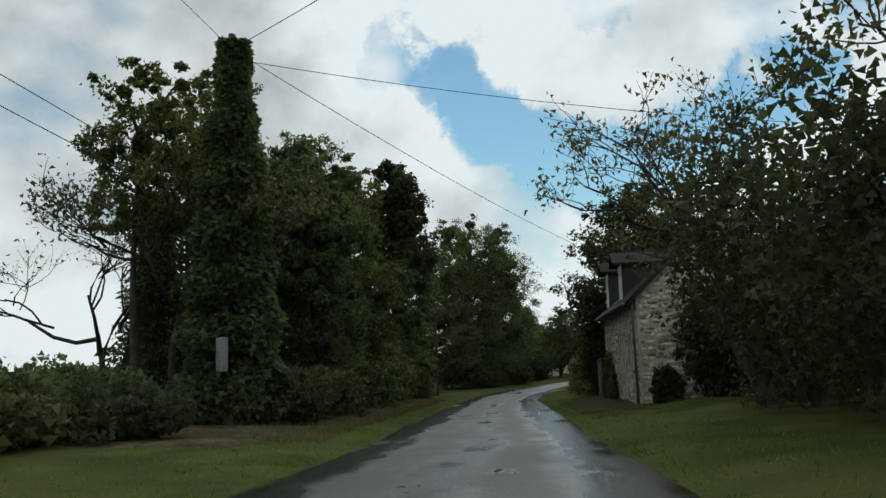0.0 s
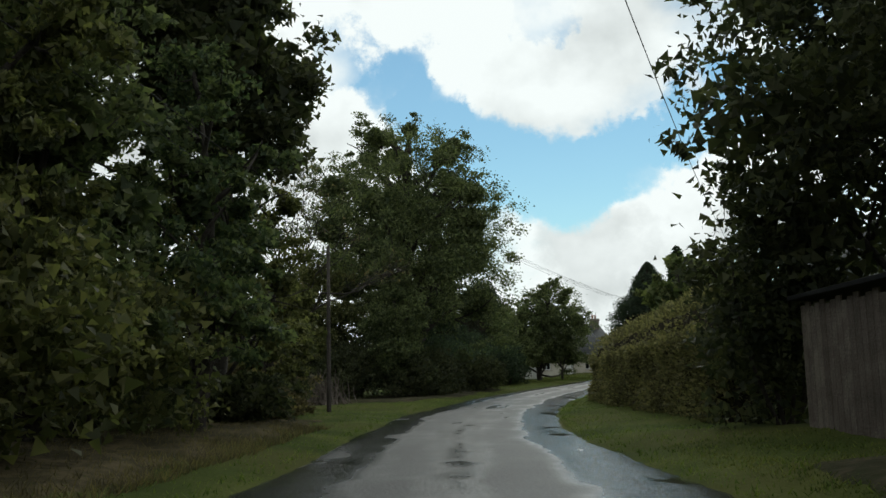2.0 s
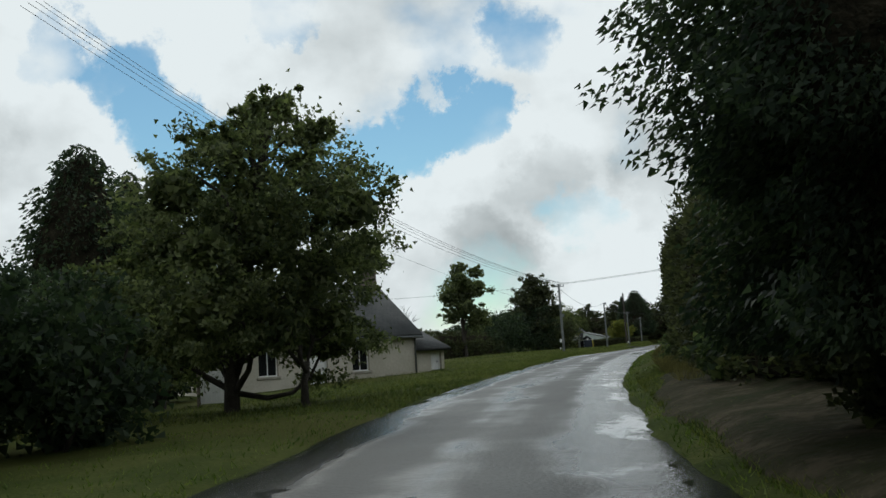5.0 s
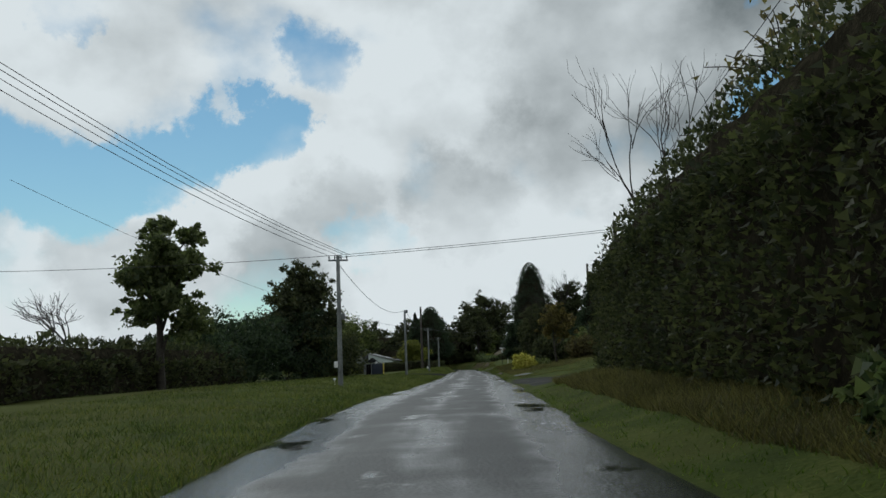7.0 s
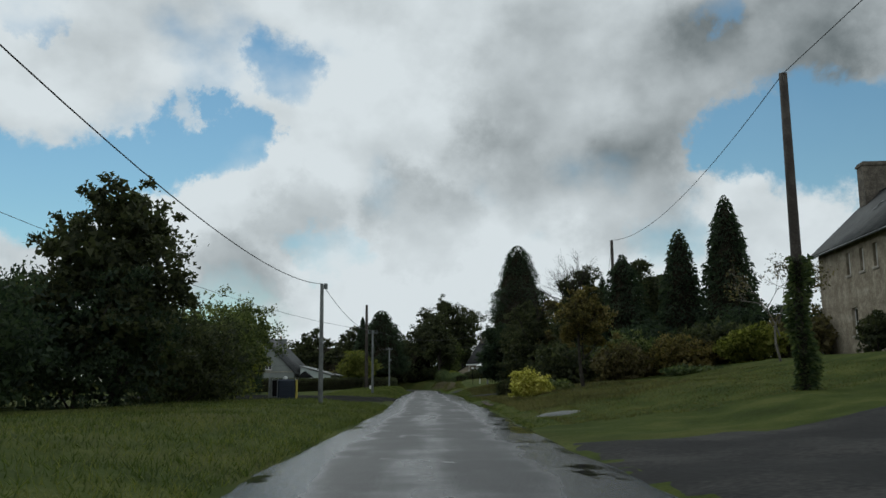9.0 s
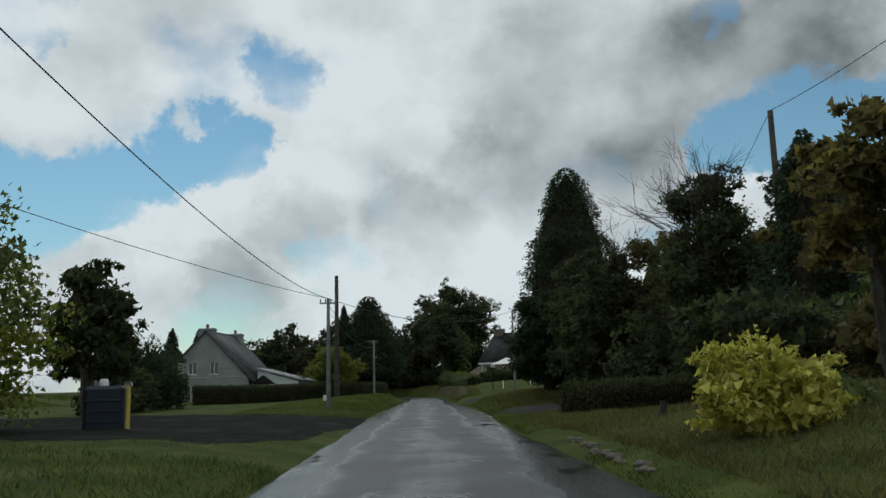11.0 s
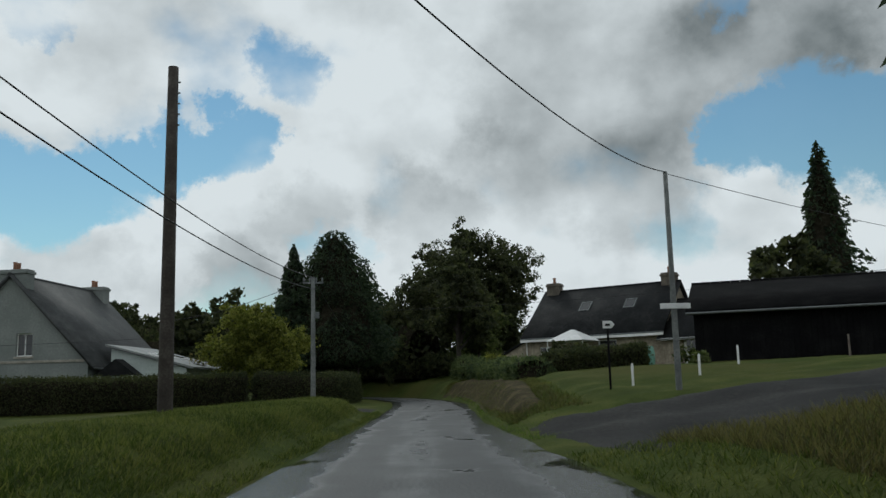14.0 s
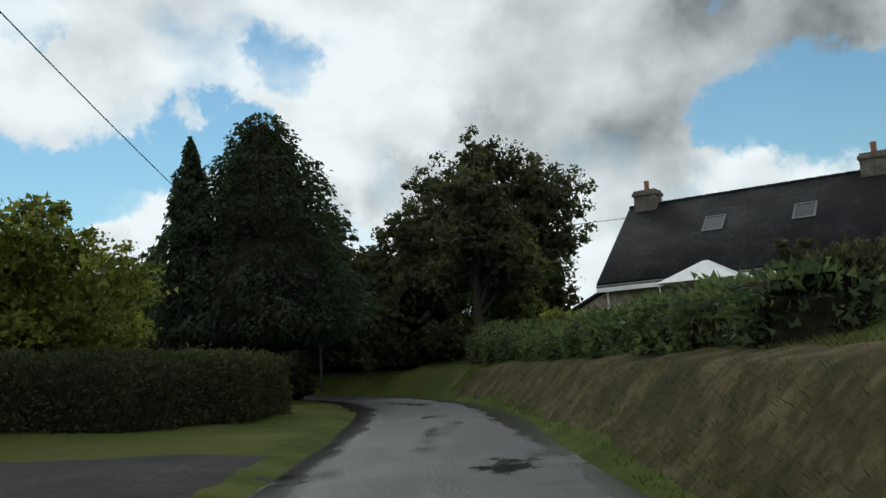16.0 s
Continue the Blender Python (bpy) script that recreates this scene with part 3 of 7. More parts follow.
def lane(P):
    """Chainage (from the walk's start), offset to the right, and the lane's level, for points P (n, 2)."""
    P = np.atleast_2d(np.asarray(P, float))
    idx = np.empty(len(P), int)
    sub = RC[::2, :2]
    for a in range(0, len(P), 20000):
        q = P[a:a + 20000]
        idx[a:a + 20000] = 2 * np.argmin((q[:, :1] - sub[:, 0]) ** 2 + (q[:, 1:] - sub[:, 1]) ** 2, axis=1)
    d = P - RC[idx, :2]
    along = np.clip((d * RT[idx]).sum(1), -1, 1)
    u = (d * RN[idx]).sum(1)
    far = np.hypot(d[:, 0], d[:, 1])
    u = np.where(np.abs(along) >= 1, np.sign(u) * far, u)
    s = RS[idx] + along
    return s - S0, u, np.interp(s, RS, RC[:, 2])


def rise(s, u):
    out = np.zeros(len(s))
    for side, table in ((-1, LEFT), (1, RIGHT)):
        A = np.array([r if len(r) == 8 else (*r[:3], r[2] + (r[3] - r[2]) * .38, *r[3:]) for r in table])
        cols = [np.full(len(s), -0.09), np.full(len(s), -0.07)] + [np.interp(s, A[:, 0], A[:, k]) for k in range(1, 8)]
        m = (u < 0) if side < 0 else (u >= 0)
        au = np.abs(u)
        val = np.zeros(len(s))
        for k in range(len(COLS) - 1):
            t = np.clip((au - COLS[k]) / (COLS[k + 1] - COLS[k]), 0, 1)
            t = t * t * (3 - 2 * t)
            val = np.where(au >= COLS[k], cols[k] + (cols[k + 1] - cols[k]) * t, val)
        out = np.where(m, val, out)
    return out


def land(P, rough=True):
    P = np.atleast_2d(np.asarray(P, float))
    s, u, z = lane(P)
    u = across(s, u)
    h = z + rise(s, u)
    far = np.clip((np.abs(u) - 45) / 500, 0, 1)
    h = h - 6 * far * (u < 0) - 2 * far * (u >= 0)
    hill = np.clip((np.abs(u) - 700) / 1300, 0, 1)
    h = h + hill * hill * (3 - 2 * hill) * (26 + 14 * np.sin(P[:, 0] * .002 + P[:, 1] * .0031))
    if rough:
        Q = np.c_[P, np.zeros(len(P))]
        amp = np.clip((np.abs(u) - 1.9) / 1.5, 0, 1) * np.clip(1.2 - np.abs(u) / 120, 0.0, 1)
        h = h + amp * (0.05 * lump(Q, 3.0, 0.8) + 0.025 * lump(Q, 8.0, 2.6)) + np.clip(1 - np.abs(np.abs(u) - 2.45) / 0.5, 0, 1) * 0.035 * lump(Q, 5.0, 4.0)
    return h


def gz(x, y):
    return float(land([(x, y)])[0])


def su(s, u):
    """Plan place from chainage and offset."""
    i = np.clip(np.searchsorted(RS, s + S0), 1, len(RS) - 1)
    return RC[i, :2] + RN[i] * u


def spaced(lo, hi, f0, f1, step):
    inner = np.arange(f0, f1 + step / 2, step)
    low, high = [], []
    d, v = step, f0
    while v > lo:
        d *= 1.28
        v -= d
        low.append(v)
    d, v = step, inner[-1]
    while v < hi:
        d *= 1.28
        v += d
        high.append(v)
    return np.r_[low[::-1], inner, high]


gx, gy = spaced(-3500, 3500, -50, 6, 0.5), spaced(-1500, 4200, -8, 292, 0.62)
GX, GY = np.meshgrid(gx, gy, indexing="ij")
flat = np.c_[GX.ravel(), GY.ravel()]
ii, jj = np.meshgrid(np.arange(len(gx) - 1), np.arange(len(gy) - 1), indexing="ij")
a = ii * len(gy) + jj
quads = np.stack([a, a + len(gy), a + len(gy) + 1, a + 1], -1).reshape(-1, 4)
tagged(part_np("ground", np.c_[flat, land(flat)], quads, M["grass"], smooth=True), "rough green and yellowing grass verges and fields", "ground", kind="structure")


def strip(name, centre, half, lift, mat, label, category, cols=15, wobble=0.0, seed=1.0):
    """A paved strip over the land along a line of (x, y, z)."""
    g, P = spline(centre)
    T = np.gradient(P[:, :2], axis=0)
    T /= np.linalg.norm(T, axis=1)[:, None]
    N = np.stack([T[:, 1], -T[:, 0]], 1)
    half = np.interp(g, np.linspace(0, g[-1], len(half)), half) if isinstance(half, (list, tuple)) else np.full(len(g), half)
    u = np.linspace(-1, 1, cols)
    half = half * 1.2
    edge = half * (1 + wobble * np.sin(g * 1.1 + seed) * np.sin(g * .37))
    X = P[:, None, :2] + N[:, None] * (u[None, :] * edge[:, None])[..., None]
    Z = land(X.reshape(-1, 2)).reshape(X.shape[:2]) + lift + 0.05 - 0.16 * np.clip((np.abs(u[None, :]) - .66) / .34, 0, 1) ** 2
    Z = Z - 0.20 * np.clip(1 - np.minimum(g, g[-1] - g) / 2.5, 0, 1)[:, None] ** 2
    V = np.concatenate([X, Z[..., None]], -1).reshape(-1, 3)
    n, m = len(g), cols
    i, j = np.meshgrid(np.arange(n - 1), np.arange(m - 1), indexing="ij")
    k = i * m + j
    F = np.stack([k, k + 1, k + m + 1, k + m], -1).reshape(-1, 4)
    UV = np.stack([u[None, :] * half[:, None], np.repeat(g[:, None], m, 1)], -1).reshape(-1, 2)
    return tagged(part_np(name, V, F, mat, smooth=True, uv=UV), label, category, kind="structure")


def carriageway():
    """The lane between its two edges, slightly crowned, with a ragged rim under the verge."""
    lo, hi = edges(RS - S0)
    u = np.linspace(-1, 1, 21)
    half = (hi - lo) / 2 + 0.22 + 0.07 * np.sin(RS * .9) * np.sin(RS * .23 + 1)
    mid = (lo + hi) / 2
    U = mid[:, None] + half[:, None] * u[None, :]
    X = RC[:, None, :2] + RN[:, None] * U[..., None]
    Z = RC[:, 2:3] + 0.04 * (1 - u[None, :] ** 2) - 0.06 * np.clip((np.abs(u[None, :]) - .9) / .1, 0, 1)
    V = np.concatenate([X, Z[..., None]], -1).reshape(-1, 3)
    n, m = U.shape
    i, j = np.meshgrid(np.arange(n - 1), np.arange(m - 1), indexing="ij")
    k = i * m + j
    F = np.stack([k, k + 1, k + m + 1, k + m], -1).reshape(-1, 4)
    UV = np.stack([np.repeat(u[None, :], n, 0) * half[:, None], np.repeat(RS[:, None], m, 1)], -1).reshape(-1, 2)
    return tagged(part_np("road", V, F, M["road"], smooth=True, uv=UV), "narrow wet grey asphalt lane with worn patches", "road", kind="structure")


carriageway()
p = [(*su(163.5, 1.8), 0), (*su(164, 6), 0), (*su(166, 12), 0), (*su(169.5, 22), 0), (*su(173.5, 36), 0), (*su(178, 60), 0)]
strip("side_road", p, [7.6, 5.2, 3.6, 2.8, 2.5, 2.4], 0.04, M["lane_asphalt"], "worn grey asphalt turning rising past the stone house", "side road", cols=41)
p = [(*su(248.4, 1.6), 0), (*su(248.8, 5), 0), (*su(250.4, 10), 0), (*su(253.4, 16), 0), (*su(257, 26), 0), (*su(256, 60), 0)]
strip("side_road_2", p, [5.5, 3.8, 2.4, 2.1, 2.1, 2.1], 0.03, M["lane_asphalt"], "grey asphalt side lane climbing beside the lawn", "side road", cols=31)
p = [(*su(227, 1.9), 0), (*su(226.5, 6), 0), (*su(225, 11), 0), (*su(223.5, 18), 0)]
strip("driveway", p, [5.0, 4.0, 3.0, 2.4], 0.03, M["lane_asphalt"], "dark asphalt drive beside a clipped hedge", "driveway", cols=31)
p = [(*su(214.5, -1.9), 0), (*su(215, -6), 0), (*su(217, -11), 0), (*su(220, -18), 0), (*su(222, -28), 0)]
strip("yard", p, [9.5, 9, 7, 5, 4], 0.03, M["gravel"], "stony grey gravel yard beside the lane", "yard", cols=41)
p = [(*su(270, -1.9), 0), (*su(270, -5), 0), (*su(269.5, -9), 0)]
strip("field_entrance", p, [3.4, 2.2, 2.0], 0.03, M["lane_asphalt"], "short grey gateway apron before the hedge", "driveway", cols=15)
p = [(*su(183.0, 2.5), 0), (*su(182.1, 3.8), 0), (*su(181.3, 5.0), 0)]
strip("garden_path", p, [.4, .4, .4], 0.05, M["concrete"], "pale concrete slab across the ditch", "path", cols=9)


p = [(*su(255 + 4 * k, edges(255 + 4 * k)[1] + 1.15), 0) for k in range(11)]
strip("bank_face", p, [.3, .7, .8, .8, .8, .8], 0.05, M["bank_earth"], "brown earth and dead grass on the cut bank", "bank", cols=11)

p = [(*su(14 + 6 * k, -7.4), 0) for k in range(9)]
strip("leaf_litter", p, [2.6, 3.0, 3.1, 3.0, 2.4], 0.03, M["bank_earth"], "brown leaf litter and dead bramble below the thicket", "earth", cols=21, wobble=.1)
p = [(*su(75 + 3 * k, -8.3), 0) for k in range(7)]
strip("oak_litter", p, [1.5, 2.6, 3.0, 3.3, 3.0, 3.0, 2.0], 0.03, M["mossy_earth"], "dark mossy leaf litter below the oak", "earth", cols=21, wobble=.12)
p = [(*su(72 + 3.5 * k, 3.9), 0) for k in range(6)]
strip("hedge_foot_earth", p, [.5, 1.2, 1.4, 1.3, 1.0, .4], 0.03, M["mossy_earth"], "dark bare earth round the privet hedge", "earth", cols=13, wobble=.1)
# Leaf litter strip; its dark colour also paints the hedge's shade on the verge.
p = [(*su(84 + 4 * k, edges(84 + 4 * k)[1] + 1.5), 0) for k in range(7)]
strip("hedge_shade_earth", p, [.5, .9, 1.0, 1.0, .5], 0.03, M["mossy_earth"], "leaf-strewn earth, coloured dark for the tall hedge's shade", "earth", cols=13, wobble=.15)
p = [(*su(26 + 4 * k, 4.6), 0) for k in range(6)]
strip("bare_earth", p, [.5, 1.0, 1.1, 1.0, .6], 0.035, M["mossy_earth"], "dark mossy earth before the cottage", "earth", cols=13, wobble=.12)

# ---------------------------------------------------------------- plants
def woody(root, trunk_lines, mat=None, name="trunk"):
    V, F = tubes(trunk_lines)
    return part_np(name, V, F, mat or M["bark"], root, smooth=True)


def broad_tree(x, y, height, spread, count, leaf=0.34, mat="leaf_oak", seed=0, clear=0.25, trunk=0.3, lobes=11, gaps=0.25, tall=1.0, core=0.6, cone=0.0,
               label="broadleaf tree with a dense dark green crown", bark="bark", group="", name="tree", lean=(0, 0), sink=0.0, clump=55, inner=0.5):
    """Tapered trunk, limbs to each lobe, and a ragged crown. clear: share of the height left bare below the crown."""
    rng = np.random.default_rng(seed + 11)
    root = thing(name, (x, y, gz(x, y) - 0.1 - sink), label, "tree", group)
    crown_h = height * (1 - clear)
    L = []
    for k in range(lobes):
        f = (k + 0.5) / lobes
        zc = height * clear + crown_h * (0.12 + 0.76 * f)
        wide = spread * math.sin(math.pi * min(0.92, 0.22 + 0.62 * f)) * 0.66 * (1 + cone * (0.4 - f))
        ang = k * 2.4 + rng.random()
        rad = wide * (0.45 + 0.45 * rng.random()) * (1 if k < lobes - 1 else 0.15)
        r = spread * (0.34 + 0.14 * rng.random()) * (1.05 - 0.35 * f) * (11 / max(lobes, 11)) ** 0.5 * (1 + 0.5 * cone * (0.3 - f))
        L.append((rad * math.cos(ang) + lean[0] * f, rad * math.sin(ang) + lean[1] * f, zc, r, r, r * 0.8 * tall))
    L.append((lean[0] * .5, lean[1] * .5, height * clear + crown_h * 0.5, spread * .5, spread * .5, crown_h * .38))
    top = (lean[0] * .8, lean[1] * .8, height * 0.8)
    lines = [(bend((0, 0, -0.2), top, rng, 0.03, 7), np.linspace(trunk, trunk * 0.2, 7))]
    for lx, ly, lz, r, _, _ in L[:-1]:
        z0 = max(height * clear * 0.8, lz - 0.45 * math.hypot(lx, ly) - r * 0.7)
        f = z0 / (height * 0.8)
        lines.append((bend((top[0] * f, top[1] * f, z0), (lx, ly, lz + r * 0.3), rng, 0.10, 6), np.linspace(trunk * 0.42, trunk * 0.07, 6)))
        for _ in range(3):
            q = np.array([lx, ly, lz]) + np.clip(rng.normal(size=3), -1.1, 1.1) * r * 0.5
            lines.append((bend((lx * .7, ly * .7, lz - r * .3), q, rng, 0.1, 4), np.linspace(trunk * 0.14, trunk * 0.03, 4)))
    woody(root, lines, M[bark])
    V, F = crown_mesh(L, count, leaf, rng, core=core, gaps=gaps, clump=clump, inner=inner)
    V[:, 2] = np.maximum(V[:, 2], 0.05)
    part_np("crown", V, F, M[mat], root)
    return root


def bush(x, y, rx, ry, h, count, leaf=0.26, mat="leaf_hedge", seed=0, label="dense dark green roadside bush", name="bush", lobes=6, gaps=0.12, turn=0.0, core=0.8, group=""):
    rng = np.random.default_rng(seed + 77)
    root = thing(name, (x, y, gz(x, y) - 0.15), label, "bush", group, turn)
    L = [(0, 0, h * 0.42, rx * .72, ry * .72, h * .5)]
    for k in range(lobes):
        a = 2 * math.pi * k / lobes + rng.random()
        L.append((rx * .5 * math.cos(a), ry * .5 * math.sin(a), h * (0.25 + 0.35 * rng.random()), rx * .5, ry * .5, h * (0.3 + 0.12 * rng.random())))
    V, F = crown_mesh(L, count, leaf, rng, core=core, gaps=gaps, droop=0.0)
    V[:, 2] = np.maximum(V[:, 2], 0.0)
    part_np("foliage", V, F, M[mat], root)
    stems = [(bend((rng.normal() * .1, rng.normal() * .1, -.1), (rng.normal() * rx * .35, rng.normal() * ry * .35, h * .6), rng, .1, 4), np.linspace(.05, .015, 4)) for _ in range(5)]
    woody(root, stems, name="stem")
    return root


def conifer(x, y, height, radius, count, mat="leaf_conifer", seed=0, start=0.03, power=0.8, leaf=0.42, label="tall dark conical conifer", droop=0.7, shaggy=0.12, top_round=0.0, name="conifer", trunk=0.25, group="", core=0.72, foot=(0.55, 5.0)):
    """A cone of drooping sprays round a straight trunk."""
    count, leaf = int(count * 1.2), leaf * 0.6
    rng = np.random.default_rng(seed + 500)
    root = thing(name, (x, y, gz(x, y) - 0.1), label, "conifer", group)
    f = rng.random(count) ** (1 / 1.6)
    f = 1 - f                                  # 0 at the foot, 1 at the tip: more sprays low down
    z = height * (start + (1 - start) * f)
    prof = np.maximum((1 - f) ** power, top_round * np.sqrt(np.clip(1 - f, 0, 1))) * np.minimum(1, foot[0] + f * foot[1])
    a = rng.random(count) * 2 * math.pi
    P = np.c_[np.cos(a), np.sin(a), z / radius]
    k = 1 + shaggy * lump(P * 2.0, seed, 1.4) + shaggy * 0.8 * lump(P * 5.0, seed + 4, 1.2) + shaggy * 0.5 * lump(P * 11.0, seed + 7, 1.3)
    r = radius * prof * (0.66 + 0.34 * rng.random(count)) * k
    C = np.c_[np.cos(a) * r, np.sin(a) * r, z]
    D = np.c_[np.cos(a), np.sin(a), np.full(count, -droop)] + rng.normal(size=(count, 3)) * 0.35
    pieces = [leaf_quads(C, D, leaf * (0.6 + 0.8 * rng.random(count)), rng, 0.3)]
    # Solid cone under the sprays; its dark colour stands in for inner shade.
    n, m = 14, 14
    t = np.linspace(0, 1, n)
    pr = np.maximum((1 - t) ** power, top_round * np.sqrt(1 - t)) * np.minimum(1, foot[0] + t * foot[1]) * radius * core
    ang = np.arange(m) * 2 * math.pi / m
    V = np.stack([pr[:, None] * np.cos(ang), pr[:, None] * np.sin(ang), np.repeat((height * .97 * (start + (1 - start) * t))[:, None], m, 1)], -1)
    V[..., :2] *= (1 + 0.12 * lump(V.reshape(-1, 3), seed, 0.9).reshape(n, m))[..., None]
    i, j = np.meshgrid(np.arange(n - 1), np.arange(m), indexing="ij")
    b0, b1 = i * m + j, i * m + (j + 1) % m
    pieces.append((V.reshape(-1, 3), np.stack([b0, b1, b1 + m, b0 + m], -1).reshape(-1, 4)))
    part_np("crown", *merge(pieces[:1]), M[mat], root)
    part_np("inner_growth", *pieces[1], M["twig_shade"], root)
    woody(root, [(bend((0, 0, -.2), (0, 0, height * .9), rng, 0.01, 6), np.linspace(trunk, .03, 6))])
    return root


def bare_tree(x, y, height, seed=0, trunk=0.16, depth=4, leaves=0, mat="leaf_autumn", bark="bark", spread=0.55, label="bare leafless tree with fine upright twigs", leaf=0.22, lean=(0, 0), base=None, name="bare_tree"):
    rng = np.random.default_rng(seed + 900)
    root = thing(name, (x, y, (gz(x, y) if base is None else base) - 0.1), label, "tree")
    lines, tips = [], []

    def grow(p, d, length, r, level):
        q = p + d * length
        lines.append((bend(p, q, rng, 0.07, 4), np.linspace(r, r * 0.62, 4)))
        if level == 0:
            tips.extend([p + (q - p) * k for k in (0.4, 0.7, 1.0)])
            return
        for _ in range(3 if level > 1 else 4):
            e = d + rng.normal(size=3) * spread
            e[2] = abs(e[2]) * 0.8 + 0.15
            grow(p + (q - p) * (0.55 + 0.45 * rng.random()), e / np.linalg.norm(e), length * (0.62 + 0.2 * rng.random()), r * 0.55, level - 1)

    d = np.array([lean[0], lean[1], 1.0])
    grow(np.array([0, 0, -0.1]), d / np.linalg.norm(d), height * 0.36, trunk, depth)
    V, F = tubes(lines, 4)
    part_np("branchwork", V, F, M[bark], root, smooth=True)
    if leaves:
        T = np.array(tips)
        C = T[rng.integers(len(T), size=leaves)] + rng.normal(size=(leaves, 3)) * 0.14
        D = rng.normal(size=(leaves, 3))
        D[:, 2] -= 0.6
        V, F = leaf_quads(C, D, leaf * (0.6 + 0.8 * rng.random(leaves)), rng, 0.3)
        tagged(part_np("leafage", V, F, M[mat], root), kind="stuff")
    return root


def hedge(points, width, height, count, mat="leaf_hedge", leaf=0.16, seed=0, label="clipped green hedge by the lane", name="hedge", rounded=0.25, base=0.0, bump=0.06, core_mat="twig_shade", skew=0.0):
    """A clipped hedge along a line of plan points: a solid core coloured dark for the shade inside, and leaves over its
    faces. height: one value or one per point.
    """
    count, leaf = int(count * 1.1), leaf * 1.04
    rng = np.random.default_rng(seed + 300)
    P = np.asarray(points, float)
    s = np.r_[0, np.cumsum(np.linalg.norm(np.diff(P, axis=0), axis=1))]
    H = np.asarray(height if isinstance(height, (list, tuple)) else [height] * len(P), float)
    root = thing(name, (P[0, 0], P[0, 1], gz(*P[0]) + base), label, "hedge")
    n = max(2, int(s[-1] / 0.8) + 1)
    g = np.linspace(0, s[-1], n)
    line = np.stack([np.interp(g, s, P[:, k]) for k in (0, 1)], 1)
    zb = land(line, False) - (gz(*P[0]) + base) + base
    hh = np.interp(g, s, H)
    T = np.gradient(line, axis=0)
    T /= np.linalg.norm(T, axis=1)[:, None]
    N = np.stack([T[:, 1], -T[:, 0]], 1)
    # cross-section outline from one foot over the top to the other
    rr = rounded
    sec = np.array([(-1, 0), (-1.02, .3), (-1, .6), (-1, 1 - rr * .6), (-.8, 1 - rr * .15), (-.4, 1), (.4, 1), (.8, 1 - rr * .15), (1, 1 - rr * .6), (1, .6), (1.02, .3), (1, 0)])
    k = len(sec)

    def surface(shrink, t, c):
        """Points at length t and outline place c (0 to k-1)."""
        i = np.minimum(c.astype(int), k - 2)
        f = (c - i)[:, None]
        q = sec[i] * (1 - f) + sec[i + 1] * f
        px = np.stack([np.interp(t, g, line[:, 0]), np.interp(t, g, line[:, 1])], 1)
        nx = np.stack([np.interp(t, g, N[:, 0]), np.interp(t, g, N[:, 1])], 1)
        z0, h0 = np.interp(t, g, zb), np.interp(t, g, hh)
        w = width / 2 * shrink
        xy = px + nx * (q[:, :1] * w + skew * q[:, 1:])
        return np.c_[xy - P[0], z0 + q[:, 1] * h0 * (1 - (1 - shrink) * .5)], np.c_[nx * q[:, :1], (q[:, 1] > .85) * 1.0]

    # Solid sheet behind the leaves, coloured dark as the hedge's inner shade.
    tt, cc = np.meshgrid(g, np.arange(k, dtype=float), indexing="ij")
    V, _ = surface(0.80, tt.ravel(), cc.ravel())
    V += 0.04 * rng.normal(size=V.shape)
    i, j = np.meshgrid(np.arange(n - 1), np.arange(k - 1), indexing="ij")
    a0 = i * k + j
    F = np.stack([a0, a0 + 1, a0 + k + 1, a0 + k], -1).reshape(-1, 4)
    ends = []
    for e in (0, (n - 1) * k):
        ends += [[e + q, e + q + 1, e + k - 2 - q, e + k - 1 - q] for q in range(k // 2 - 1)]
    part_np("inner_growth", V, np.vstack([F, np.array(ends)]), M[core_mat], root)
    lens = np.r_[.3, .3, .3, .2, .3, .5, .3, .2, .3, .3, .3] * np.r_[[hh.mean()] * 3, .5, .5, width, .5, .5, [hh.mean()] * 3]
    c = rng.choice(k - 1, count, p=lens / lens.sum()) + rng.random(count)
    t = rng.random(count) * s[-1]
    nend = int(count * min(0.3, width / (s[-1] + width)))
    C, D = surface(1.0, t, c)
    if nend:
        shr = np.sqrt(rng.random(nend)) * 0.98
        E, _ = surface(1.0, np.where(rng.random(nend) < .5, 0.0, s[-1]), c[:nend])
        mid = np.array([np.interp(0, g, line[:, 0]), 0])
        base_c, _ = surface(0.05, np.where(np.linalg.norm(E[:, :2], axis=1) < width, 0.0, s[-1]), np.full(nend, 5.5))
        E[:, :2] = base_c[:, :2] + (E[:, :2] - base_c[:, :2]) * shr[:, None]
        E[:, 2] *= rng.random(nend) ** .3
        C[:nend] = E
    C[:, 2] -= 0.14 * rng.random(count) ** 2
    C += bump * np.c_[lump(C, seed, 1.6), lump(C, seed + 3, 1.6), lump(C, seed + 6, 1.6)] * 1.6 + rng.normal(size=C.shape) * (0.04 + 0.35 * leaf)
    D = D + rng.normal(size=D.shape) * 0.7 + (0, 0, 0.25)
    V, F = leaf_quads(C, D, leaf * (0.6 + 0.8 * rng.random(count)), rng, 0.38)
    part_np("foliage", V, F, M[mat], root)
    return root


